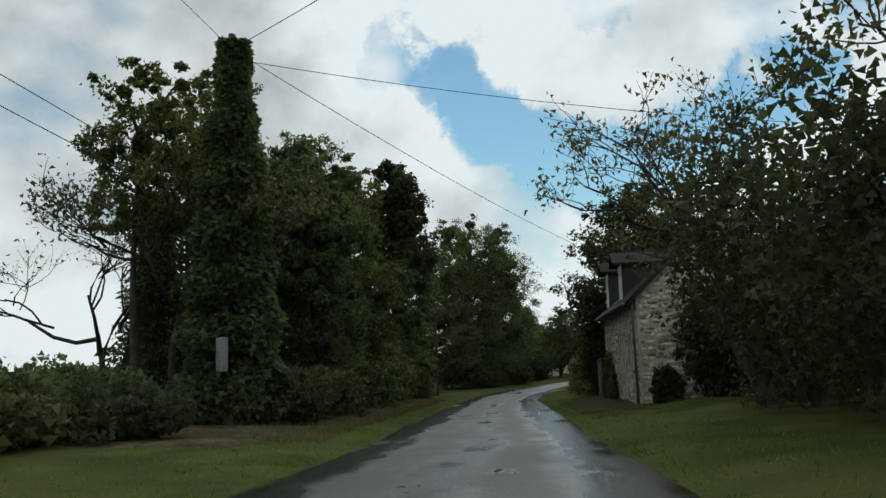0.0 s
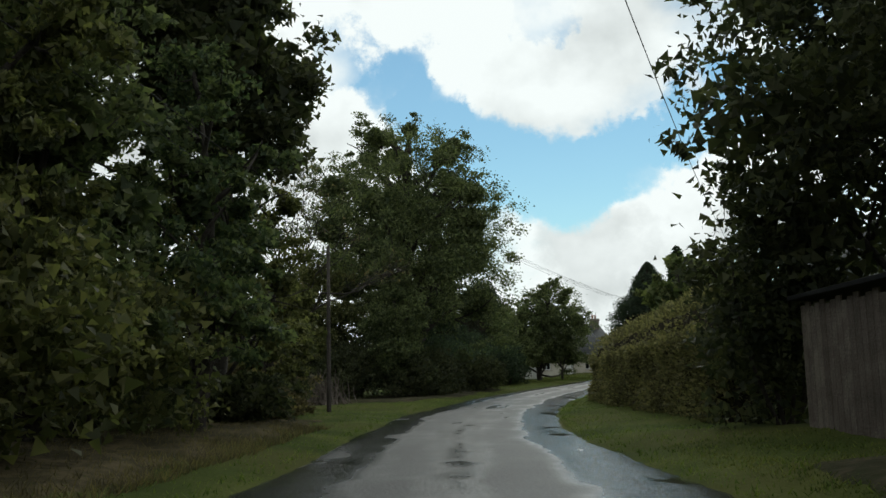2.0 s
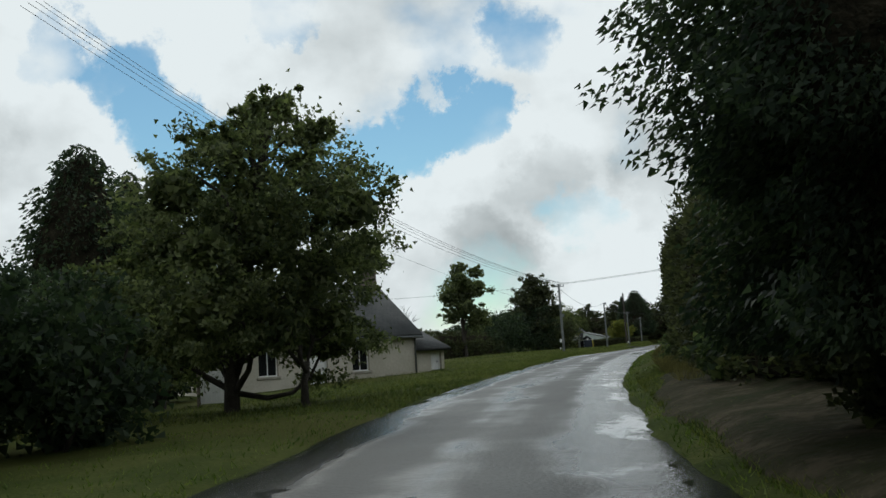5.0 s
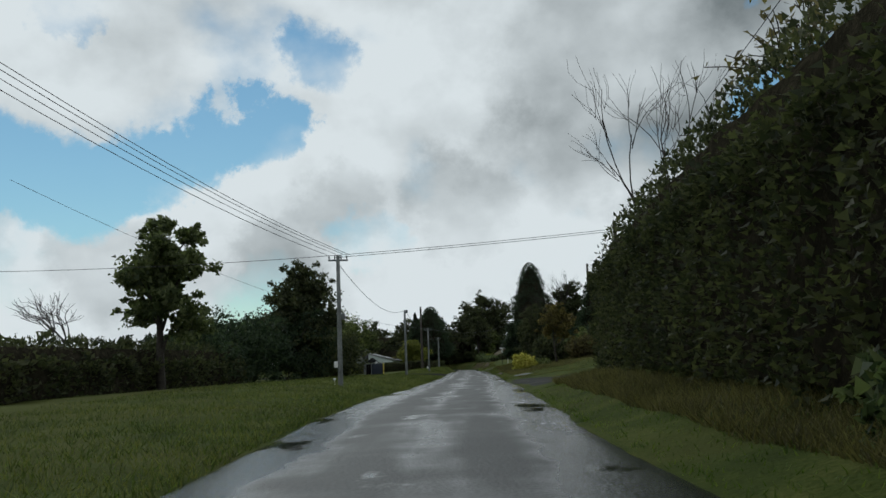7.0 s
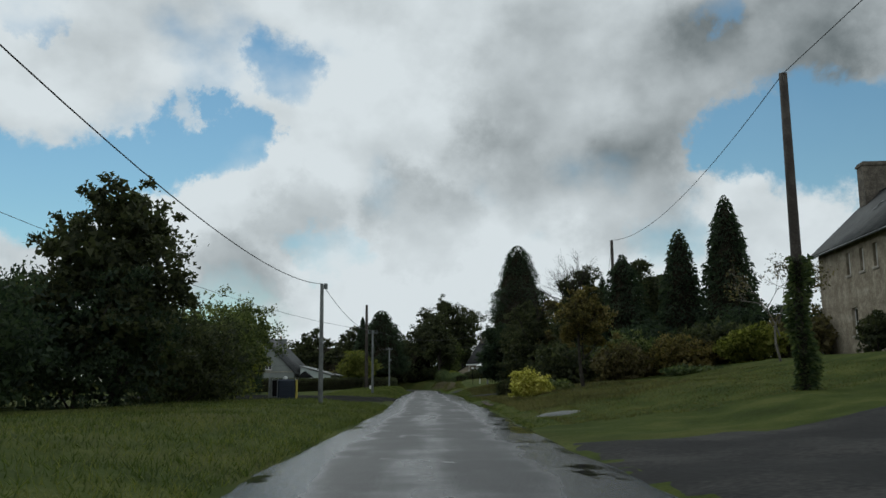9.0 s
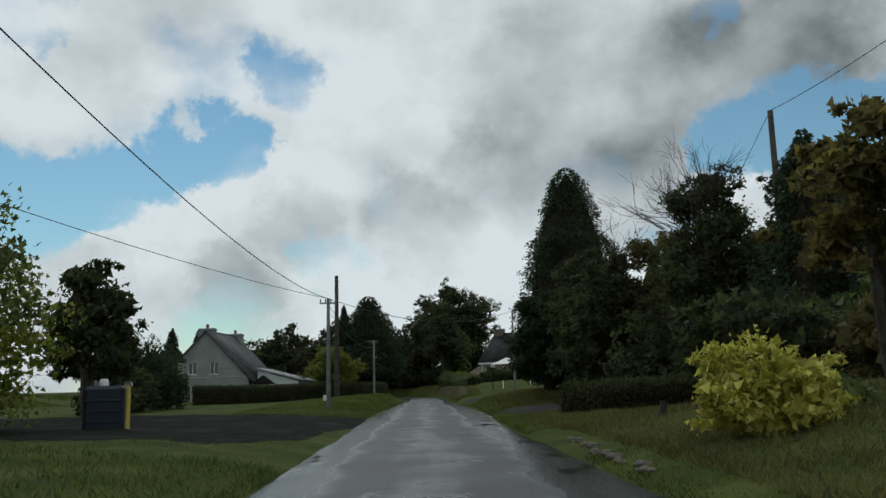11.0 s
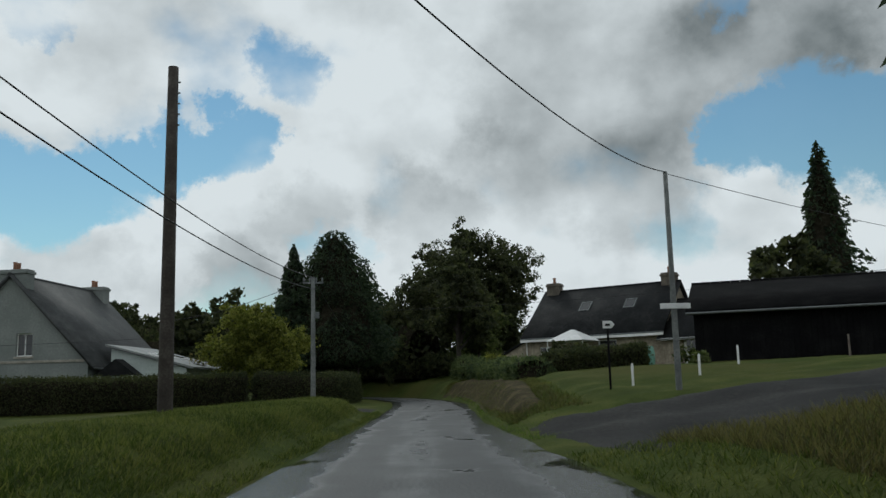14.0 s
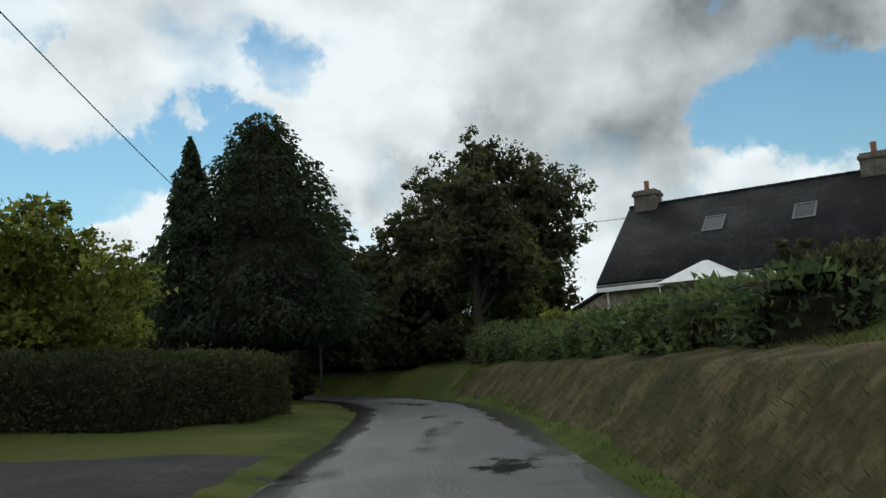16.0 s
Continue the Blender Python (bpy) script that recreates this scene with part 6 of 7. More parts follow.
hedge([(-20.4, 50.4), (-23.9, 56.4), (-26.5, 60.6), (-29.5, 66.0)], 1.9, [3.2, 3.0, 2.75, 2.5], 44000, "leaf_beech", .10, 1, "clipped brown-green beech hedge along the lane", rounded=.5, bump=.1)
conifer(-30.4, 79.3, 7.6, 1.15, 6000, "leaf_conifer", 140, power=.55, label="slim upright dark conifer", droop=.1)
privet = hedge([(-33.3, 79.0), (-32.75, 76.7), (-31.7, 75.85)], 1.15, 2.0, 30000, "leaf_dark", .06, 141, "clipped dark privet hedge with a letter box", rounded=.05, bump=.015)
# Shoots on the flat top, in a brighter green that paints the skylight there.
rng = np.random.default_rng(142)
f = rng.random(7000)
P = np.c_[np.interp(f, (0, .68, 1), (0, .55, 1.6)), np.interp(f, (0, .68, 1), (0, -2.3, -3.15)), 1.98 + .05 * rng.random(7000)]
P[:, :2] += rng.normal(size=(7000, 2)) * .24
part_np("top_growth", *leaf_quads(P, rng.normal(size=(7000, 3)) * .5 + (0, 0, 1), .06 * (.6 + .8 * rng.random(7000)), rng), M["grass_blade"], privet, "fresh bright green shoots")
conifer(-33.8, 84.4, 7.6, 3.4, 80000, "leaf_conifer", 142, power=.75, start=.10, foot=(.45, 1.5), core=.7, droop=.8, shaggy=.36, label="broad shaggy leyland cypress", leaf=.15)
broad_tree(-28.5, 84.5, 8.4, 3.2, 5000, .26, "leaf_hedge", 143, .1, .2, 8, .25, label="green garden tree behind the hedge")
broad_tree(-26.0, 64.0, 6.4, 2.6, 5000, .26, "leaf_hedge", 144, .1, .2, 7, .25, label="green garden tree behind the hedge")
hedge([(-33.9, 90.5), (-34.8, 100), (-35.0, 112), (-34.5, 126), (-33.5, 144.0)], 2.6, [4.9, 4.8, 4.9, 5.1, 4.9], 60000, "leaf_dark", .12, 150, "tall dark laurel hedge on a grassy bank", rounded=.5, bump=.09)
for k in range(10):
    x, y = su(90 + 4.2 * k, edges(90 + 4.2 * k)[1] + 2.1 + .3 * (k % 3))
    bush(x, y, 1.3, 1.0, .8 + .15 * (k % 4), 3200, .12, "leaf_dark" if k % 3 else "leaf_ivy", 470 + k, "low dark undergrowth at the foot of the tall hedge", "undergrowth", turn=80)
bare_tree(-33.3, 139.0, 10.2, 154, .09, 4, 0, label="dead bare tree above the hedge", spread=.3)
broad_tree(-29.6, 128, 8.6, 3.6, 14000, .15, "leaf_dark", 152, .1, .25, 8, .3, label="dark garden tree behind the hedge")
bare_tree(-30.6, 130.5, 10, 153, .2, 4, 900, "leaf_brown", label="half-bare tree above the hedge")
broad_tree(-29.0, 112, 9, 3.8, 14000, .15, "leaf_dark", 154, .1, .25, 8, .3, label="dark garden tree behind the hedge")

# ---------------------------------------------------------------- second stretch, left
hedge([(-57, 139.5), (-56.5, 147), (-55.5, 158), (-54.5, 168)], 1.8, 2.3, 9000, "leaf_dark", .2, 160, "dark overgrown hedge along the field", rounded=.5, bump=.15)
broad_tree(-54.6, 154.8, 9.4, 3.4, 9000, .27, "leaf_oak", 161, .25, .25, 10, .3, label="round-headed dark tree above the hedge")
bare_tree(-60.5, 158, 7.5, 162, .14, 4, 0, label="bare leafless tree behind the hedge")
for k, (x, y, r, h, m) in enumerate([(-56.5, 166, 3.4, 4.2, "leaf_conifer"), (-55.0, 172, 4.2, 6.0, "leaf_conifer"), (-52.8, 178.5, 4.0, 6.6, "leaf_conifer"), (-51.0, 186, 3.6, 5.4, "leaf_dark"), (-51.2, 194, 4.0, 6.6, "leaf_hedge"), (-52.5, 201, 4.0, 6.4, "leaf_olive"), (-58, 182, 4.5, 6, "leaf_dark")]):
    bush(x, y, r, r, h, 13000, .19, m, 170 + k, "large dark overgrown bush by the lane", "overgrown_bush", lobes=9)
broad_tree(-51.6, 179.5, 9.6, 5.2, 16000, .26, "leaf_dark", 180, .08, .25, 13, .3, label="dark tree rising over the bushes")
broad_tree(-53.6, 216.8, 7.6, 3.5, 8000, .28, "leaf_dark", 181, .2, .25, 9, .3, label="dark oak beside the yard")
conifer(-59.5, 240.5, 6.2, 2.0, 4000, "leaf_conifer", 182, label="dark spruce beside the yard", shaggy=.3)
for k, (x, y, r, h) in enumerate([(-58.6, 241.0, 2.5, 6.6), (-58.4, 245.2, 2.3, 5.4), (-58.6, 249.4, 1.8, 3.4)]):
    bush(x, y, r, r, h, 9000, .17, "leaf_conifer", 460 + k, "dark evergreen shrub at the yard's edge", "yard_shrub", lobes=9)
bare_tree(-62.5, 250, 6.5, 183, .15, 4, 0, label="bare leafless tree in the garden")
bush(-58.5, 236.5, 2.6, 2.6, 3.8, 4500, .24, "leaf_dark", 184, "dark shrub at the yard's edge")
bush(-57.5, 231, 2.2, 2.4, 2.2, 3500, .24, "leaf_dark", 185, "low dark shrub at the yard's edge")
hedge([(-60.0, 263.6), (-53.0, 264.6), (-46.9, 266.6)], 1.3, [1.75, 1.6, 1.5], 26000, "leaf_dark", .09, 186, "clipped dark hedge before the grey house", rounded=.1, bump=.03)
hedge([(-46.4, 267.2), (-43.6, 268.6), (-42.7, 271.6), (-42.3, 275)], 1.5, [1.5, 1.55, 1.6, 1.6], 22000, "leaf_dark", .08, 187, "clipped dark hedge along the lane", rounded=.12, bump=.03)
broad_tree(-46.8, 270.6, 5.7, 3.5, 20000, .16, "leaf_olive", 188, .1, .14, 11, .06, label="round yellow-green clipped tree", name="round_tree", tall=1.0, core=.72)
bare_tree(-48.3, 271.8, 5.8, 189, .08, 3, 120, "leaf_autumn", label="thin bare shrub beside the round tree")
conifer(-44.2, 287.2, 12.6, 4.5, 24000, "leaf_conifer", 190, power=.52, start=.18, droop=.6, shaggy=.24, leaf=.34, top_round=.6, label="broad dark cypress beside the bend")
conifer(-47.2, 286.6, 11.2, 2.4, 6000, "leaf_conifer", 191, droop=1.2, shaggy=.3, label="drooping dark spruce behind the verge", leaf=.5)
rngf = np.random.default_rng(77)
for k in range(16):
    x, y = -72 - 55 * rngf.random(), 312 + 45 * rngf.random()
    conifer(x, y, 7 + 4 * rngf.random(), 2.0 + rngf.random(), 900, "leaf_conifer", 200 + k, leaf=1.0, label="distant dark spruce in the woods", group="distant spruces", name="distant_spruce")

# ---------------------------------------------------------------- second stretch, right
bush(-33.9, 188.8, 1.15, 1.1, 1.75, 7500, .12, "leaf_yellow", 220, "bright yellow-green garden shrub", "yellow_shrub")
bush(-32.4, 191.0, 1.3, 1.3, 1.0, 2500, .16, "leaf_hedge", 221, "low green shrub on the lawn")
broad_tree(-30.8, 191.0, 5.6, 2.7, 6500, .22, "leaf_autumn", 222, .35, .12, 9, .35, core=.3, label="small many-stemmed garden tree", name="garden_tree")
for k, (x, y, r, h, m) in enumerate([(-29.5, 199.5, 2.6, 3.6, "leaf_dark"), (-26.0, 197.0, 2.8, 3.4, "leaf_hedge"), (-22.0, 194.5, 2.6, 3.2, "leaf_dark"), (-18.5, 192.0, 2.2, 3.0, "leaf_brown"), (-28.6, 212.0, 2.8, 4.4, "leaf_dark"), (-24.0, 210.5, 2.8, 4.6, "leaf_dark"), (-21.5, 201, 2.6, 3.6, "leaf_dark")]):
    bush(x, y, r, r, h, 5000, .24, m, 230 + k, "dark shrub in the garden border", "border_shrub", group="garden border")
for k, (x, y, r, h, m) in enumerate([(-24.2, 200.5, 2.8, 4.6, "leaf_conifer"), (-27.6, 204.0, 2.8, 4.8, "leaf_conifer"), (-19.8, 196.5, 2.6, 4.4, "leaf_conifer"), (-17.2, 194.0, 2.4, 4.2, "leaf_conifer"), (-24.6, 193.8, 2.2, 2.6, "leaf_autumn"), (-21.6, 191.2, 2.0, 2.3, "leaf_olive"), (-27.6, 195.6, 2.2, 2.8, "leaf_brown")]):
    bush(x, y, r, r, h, 8000, .18, m, 430 + k, "dark shrub in the garden border", "border_shrub", group="garden border")
conifer(-24.6, 206.8, 9.6, 2.6, 16000, "leaf_conifer", 441, power=.6, shaggy=.3, leaf=.3, label="dark cypress in the garden")
bush(-25.8, 188.5, 1.9, 1.0, .75, 2200, .13, "leaf_ivy", 240, "low clipped garden shrub", turn=-20)
conifer(-19.2, 200.5, 11.8, 2.5, 8000, "leaf_conifer", 241, power=.6, label="tall dark twin-topped cypress")
conifer(-21.4, 203.6, 10.4, 2.3, 6000, "leaf_conifer", 242, power=.6, label="dark cypress in the garden")
bare_tree(-26.2, 210.2, 11.8, 243, .13, 5, 0, label="bare winter tree with many upright branches", spread=.33)
bare_tree(-22.9, 184.4, 6.4, 244, .07, 4, 700, "leaf_brown", bark="bark_pale", label="young birch with pale trunk and thin leaves", name="birch", leaf=.16)
bush(-19.2, 182.6, 1.0, 1.0, 2.4, 2600, .18, "leaf_dark", 245, "dark climbing shrub against the stone wall")
hedge([(-33.4, 209.2), (-29.5, 207.6), (-23.5, 205.6)], 1.3, [1.0, 1.0, 1.25], 14000, "leaf_dark", .09, 246, "low clipped dark hedge at the drive", rounded=.2)
conifer(-29.5, 227.8, 13.3, 3.8, 60000, "leaf_conifer", 250, power=.55, droop=.6, shaggy=.26, leaf=.22, core=.84, label="tall dark pointed cypress")
for k, (x, y, h, sp, m) in enumerate([(-29.6, 221.5, 8.6, 3.4, "leaf_dark"), (-26.8, 217.0, 8.6, 3.6, "leaf_brown"), (-29.4, 217.4, 7.4, 3.4, "leaf_dark"), (-31.4, 225.2, 6.2, 3.0, "leaf_conifer"), (-23.0, 223.5, 6.6, 3.4, "leaf_dark"), (-26.6, 211.0, 10.0, 3.8, "leaf_dark"), (-22.2, 211.5, 10.6, 3.8, "leaf_dark")]):
    broad_tree(x, y, h, sp, 21000, .19, m, 260 + k, .04, .2, 11, .2, label="dense mixed tree in the garden", group="garden trees")
bare_tree(-29.9, 216.6, 10.9, 276, .09, 4, 40, "leaf_brown", label="tall half-dead tree with sparse twigs", leaf=.13, spread=.4)
bare_tree(-31.6, 226.2, 6.5, 271, .1, 3, 260, "leaf_brown", label="twiggy shrub below the cypress", leaf=.1)
conifer(-9.5, 281, 15.5, 3.2, 5000, "leaf_conifer", 280, label="dark spruce behind the barn", shaggy=.3, leaf=.6)
broad_tree(-7.5, 256, 13.5, 4, 6000, .4, "leaf_dark", 281, .3, .25, 9, .35, label="tall dark tree behind the barn")
broad_tree(-14.5, 275, 8.5, 4.5, 5000, .4, "leaf_dark", 282, .1, .25, 8, .2, label="dark tree behind the barn")
hedge([(-32.4, 260.4), (-30.3, 260.8), (-27.9, 260.9)], 1.2, [.85, .85, .9], 12000, "leaf_dark", .1, 283, "clipped dark hedge round the cottage lawn", rounded=.2)
hedge([(-33.2, 259.2), (-33.1, 264.6), (-33.0, 272), (-33.4, 282), (-34.6, 291)], 1.5, [.85, .95, 1.0, 1.1, 1.5], 20000, "leaf_ivy", .12, 284, "glossy laurel hedge on top of the bank", rounded=.4, bump=.12)
bush(-30.3, 264.0, 1.6, 1.4, 1.75, 4000, .16, "leaf_dark", 285, "round dark clipped bush before the cottage", "round_bush")
bush(-33.0, 277.5, .9, .9, 1.9, 1800, .16, "leaf_olive", 286, "small yellow-green shrub by the hedge")
for k, (x, y, r, h) in enumerate([(-28.0, 262.2, .5, .9), (-24.2, 266.6, .9, 1.2), (-26.6, 256.8, .55, .8)]):
    bush(x, y, r, r, h, 900, .12, "leaf_hedge", 290 + k, "small shrub on the cottage lawn", "lawn_shrub", lobes=4)

# ---------------------------------------------------------------- the wooded bend at the end
broad_tree(-33.0, 307.5, 15.2, 10.2, 32000, .32, "leaf_dark", 300, .12, .5, 18, .3, core=.5, label="huge oak closing the lane", name="oak_tree")
broad_tree(-30.4, 304, 12.4, 4.6, 12000, .36, "leaf_dark", 301, .1, .4, 11, .25, label="dark tree beside the huge oak")
broad_tree(-38.5, 301, 9.5, 4.4, 10000, .3, "leaf_dark", 302, .02, .3, 9, .2, label="dark leafy tree at the bend")
hedge([(-37.5, 297.0), (-40.5, 302.5), (-46.0, 309.5), (-55, 315.5), (-70, 321)], 4.0, [4.5, 6, 7, 7, 7], 16000, "leaf_dark", .4, 305, "dark wall of woodland along the bend", "woodland_edge", bump=.5, rounded=.8)
hedge([(-46.0, 288.5), (-49.5, 294.0), (-56, 299.5), (-70, 305)], 3.0, [2.5, 4, 5, 5], 9000, "leaf_dark", .36, 306, "dark wall of woodland inside the bend", "woodland_edge", bump=.5, rounded=.8)
broad_tree(-45.0, 300.5, 12.0, 5.6, 9000, .36, "leaf_dark", 307, .3, .35, 11, .12, label="dark tree arching over the bend", group="woodland trees")
broad_tree(-34.6, 292.5, 9.5, 4.2, 9000, .32, "leaf_dark", 308, .3, .3, 10, .14, label="dark tree arching over the bend", group="woodland trees")
broad_tree(-33.0, 297, 8.0, 4.0, 9000, .3, "leaf_hedge", 303, .02, .3, 9, .2, label="leafy tree on the bank")
for k, (x, y, h, sp) in enumerate([(-50, 313, 11, 5), (-58, 318, 11, 5), (-66, 302, 9, 4), (-44, 318, 12, 5.5), (-52, 297, 7.5, 3.2), (-57, 296, 8, 3.5), (-70, 320, 10, 5)]):
    broad_tree(x, y, h, sp, 5000, .42, "leaf_dark", 310 + k, .04, .3, 8, .12, label="dark woodland tree at the bend", group="woodland trees", core=.75)
for k, (x, y, r, h) in enumerate([(-44.5, 289.5, 2.2, 2.0), (-45.0, 282.5, 2.0, 1.5), (-36.0, 295.5, 2.2, 2.4), (-42.5, 308, 3.0, 3.5), (-48.5, 311, 3, 3.5), (-54, 310.5, 3.2, 4), (-37, 303.5, 3, 4)]):
    bush(x, y, r, r, h, 3500, .26, "leaf_dark", 330 + k, "dark undergrowth at the bend", "undergrowth")


# hedgerows and copses far off across the fields
rng = np.random.default_rng(91)
rows = []
for x0, r0, n in ((-210, 4.0, 60), (-330, 6.0, 60), (-520, 9.0, 60)):
    for k in range(n):
        x, y = x0 + 14 * rng.normal() - .12 * k * 6, -40 + k * 9.5 + 4 * rng.normal()
        r = r0 * (.5 + .9 * rng.random())
        rows.append((x, y, gz(x, y) + r * .6, r * 1.3, r * 1.3, r))
V, F = crown_mesh(rows, 26000, 2.0, rng, core=.8, gaps=.05)
tagged(part_np("far_hedgerow", V, F, M["leaf_oak"]), "distant dark hedgerows and copses across the fields", "woods", kind="stuff")

# ---------------------------------------------------------------- poles and wires
def pole(x, y, top, mat, label, arm=True, r=.115, boxes=(), ivy=False, turn=0.0, foot=None, name="utility_pole", steps=False, plate=False):
    z0 = gz(x, y) if foot is None else foot
    h = top - z0
    root = thing(name, (x, y, z0 - .15), label, "utility pole", "utility poles", turn)
    V, F = tubes([([(0, 0, 0), (0, 0, h * .5), (0, 0, h + .15)], [r, r * .85, r * .68])], 10)
    part_np("shaft", V, F, M[mat], root, smooth=True)
    if arm:
        box_part("cross_arm", (-.42, -.035, h - .11, .42, .035, h - .04), M["metal_grey"], root)
        for k in (-.37, -.13, .13, .37):
            V, F = tubes([([(k, 0, h - .04), (k, 0, h + .05), (k, 0, h + .14)], [.02, .036, .02])], 8)
            part_np("insulator", V, F, M["metal_grey"], root, smooth=True)
    if steps:
        for k in range(5):
            box_part("step_iron", (r * .6, -.02, h - .3 - k * .3, r * .6 + .08, .02, h - .26 - k * .3), M["metal_grey"], root, bevel=.004)
    if plate:
        box_part("lane_plate", (-.42, -.16, 2.35, .42, -.125, 2.5), M["plastic_white"], root, "blank pale lane plate")
    for bz, side in boxes:
        box_part("junction_box", (-r - .14 if side < 0 else r * .8, -.07, bz, -r * .8 if side < 0 else r + .14, .07, bz + .26), M["plastic_white" if side < 0 else "metal_grey"], root, bevel=.02)
    if ivy:
        rng = np.random.default_rng(9)
        n = 2500
        a, f = rng.random(n) * 6.28, rng.random(n) ** 1.2
        q = (.15 + .16 * rng.random(n)) * (1 + .4 * np.sin(f * 9 + a))
        P = np.c_[np.cos(a) * q, np.sin(a) * q, f * h * .42]
        V, F = leaf_quads(P, np.c_[np.cos(a), np.sin(a), -.3 + 0 * a], .16, rng)
        part_np("ivy", V, F, M["leaf_ivy"], root)
    return np.array([x, y, top])


CON, WOOD = "grey concrete utility pole with a small cross arm", "dark weathered wooden pole"
tops = {}
tops["ivy"] = np.array([-16.3, 16.7, 11.95])
tops["B"] = pole(-36.0, 54.67, 6.3, "wood_pole", "thin dark telephone pole at the wood's edge", arm=False, r=.085)
tops["C"] = pole(-33.3, 104.9, 11.8, "wood_pole", "tall wooden pole above the hedge")
tops["A"] = pole(-44.9, 147.9, 7.65, "concrete", CON, boxes=((2.9, 1), (.9, -1)), turn=8, r=.115)
tops["F"] = pole(-29.3, 167.9, 12.0, "wood_pole", "leaning dark wooden pole with ivy at its foot", arm=False, ivy=True, r=.17)
tops["K"] = pole(-44.0, 184.2, 7.95, "concrete", "grey concrete telephone pole", arm=False, boxes=((5.3, 1),))
tops["G"] = pole(-43.0, 218.6, 8.25, "concrete", CON, boxes=((.5, -1),))
tops["H"] = pole(-44.65, 244.0, 12.9, "wood_pole", "tall dark tarred wooden pole with step irons", arm=False, r=.2, steps=True)
tops["I"] = pole(-42.35, 256.9, 8.75, "concrete", CON, boxes=((4.0, 1),), turn=5)
tops["J"] = pole(-31.05, 245.0, 10.0, "concrete", "slim grey concrete pole on the lawn", arm=False, r=.09, plate=True)
tops["M"] = pole(-24.8, 208.9, 14.2, "wood_pole", "tall wooden pole with ivy behind garden trees", arm=False, ivy=True, r=.16)
tops["L"] = pole(-43.3, 300, 9.0, "wood_pole", "wooden pole at the wooded bend", arm=False, r=.1)


def wires(p, q, sag, offsets=((0, 0, 0),), name="overhead_wire", r=.011):
    for off in offsets:
        a, b = np.asarray(p, float) + off, np.asarray(q, float) + off
        t = np.linspace(0, 1, 25)[:, None]
        P = a + (b - a) * t
        P[:, 2] -= (4 * sag * t * (1 - t))[:, 0]
        V, F = tubes([(P, np.full(25, r))], 4)
        tagged(part_np(name, V, F, M["wire"]), "thin black overhead wire between poles", "wire", "overhead wires")


wires(tops["ivy"], tops["C"], 1.6, r=.015)
wires(tops["ivy"] + (0, 0, -.3), (4.0, 35.0, 9.5), .6)
wires(tops["ivy"], (12.0, 8.0, 12.0), .5, r=.014)
wires((-4.0, -8.0, 8.2), tops["B"], .6, ((-.15, 0, 0), (.25, 0, .35)))
wires(tops["ivy"], (-9.0, 0.0, 14.0), .2)
wires(tops["C"], tops["F"], .4, r=.015)
wires((-56.0, 100, 14.5), tops["A"], 1.6, ((-.4, 0, 0), (-.1, 0, .05), (.2, 0, .05), (.5, 0, 0)))
wires(tops["A"], (-6.0, 152, 11.8), .5, ((0, 0, 0), (0, .3, -.05)))
wires(tops["A"], (-80, 150, 9.0), .6)
wires(tops["A"] + (0, 0, -.35), tops["K"], .9, r=.014)
wires(tops["F"], tops["M"], 1.2, r=.015)
wires(tops["M"], (-14, 262, 13.5), 1.0, r=.014)
wires(tops["K"], tops["G"], .6, ((0, 0, 0),), r=.015)
wires((-60, 150, 12), tops["G"], 1.6)
wires(tops["G"], tops["J"], 1.0, r=.015)
wires(tops["G"] + (0, 0, -.3), tops["I"], .7, ((0, 0, 0), (.15, 0, -.5)), r=.014)
wires(tops["J"] + (0, 0, -.05), (-6, 262, 9.8), .4)
wires((-46, 292, 10.5), (-8, 270, 10.6), .5)
wires(tops["I"], tops["L"], .6)
wires(tops["I"] + (0, 0, 0), (-52, 270, 8.2), .3)
wires((-90, 268, 6.8), (-52, 266, 7.0), .2)


# ---------------------------------------------------------------- small things
def road_sign(x, y):
    root = thing("direction_sign", (x, y, gz(x, y) - .1), "small white arrow sign on a dark post", "sign", turn=8)
    V, F = tubes([([(0, 0, 0), (0, 0, 2.05)], [.035, .035])], 8)
    part_np("post", V, F, M["black_sheet"], root)
    bm = prism(bmesh.new(), [(-.16, 1.84), (.1, 1.84), (.2, 1.95), (.1, 2.06), (-.16, 2.06)], -.05, -.036)
    part("plate", bm, M["plastic_white"], root)
    bm = bmesh.new()
    box(bm, -.09, -.056, 1.91, .06, -.0515, 1.98)
    part("mark", bm, M["black_sheet"], root, "plain dark mark")


road_sign(-32.6, 246.5)
for k, (x, y) in enumerate([(-31.7, 247.5), (-29.4, 248.3), (-26.6, 252.6)]):
    root = thing("marker_post", (x, y, gz(x, y) - .05), "short white marker post in the grass", "post", "marker posts")
    V, F = tubes([([(0, 0, 0), (0, 0, .68), (0, 0, .72)], [.04, .04, .02])], 8)
    part_np("stake", V, F, M["plastic_white"], root)
for k in range(9):
    x, y = -22.5 + k * 1.55, 252.6 - k * .35
    root = thing("fence_post", (x, y, gz(x, y) - .05), "thin pale wooden fence post beside the lane", "post", "fence posts")
    V, F = tubes([([(0, 0, 0), (0, 0, .8), (0, 0, .84)], [.04, .035, .02])], 6)
    part_np("stake", V, F, M["weathered_board"], root)

# small round marker at the foot of the concrete pole
root = thing("disc_marker", (-45.15, 147.95, gz(-45.15, 147.95) - .05), "small white round marker on a thin stake", "marker")
V, F = tubes([([(0, 0, 0), (0, 0, .26)], [.01, .01])], 6)
part_np("stake", V, F, M["plastic_white"], root)
V, F = tubes([([(0, -.012, .3), (0, -.02, .3), (0, -.03, .3)], [.05, .06, .05])], 14)
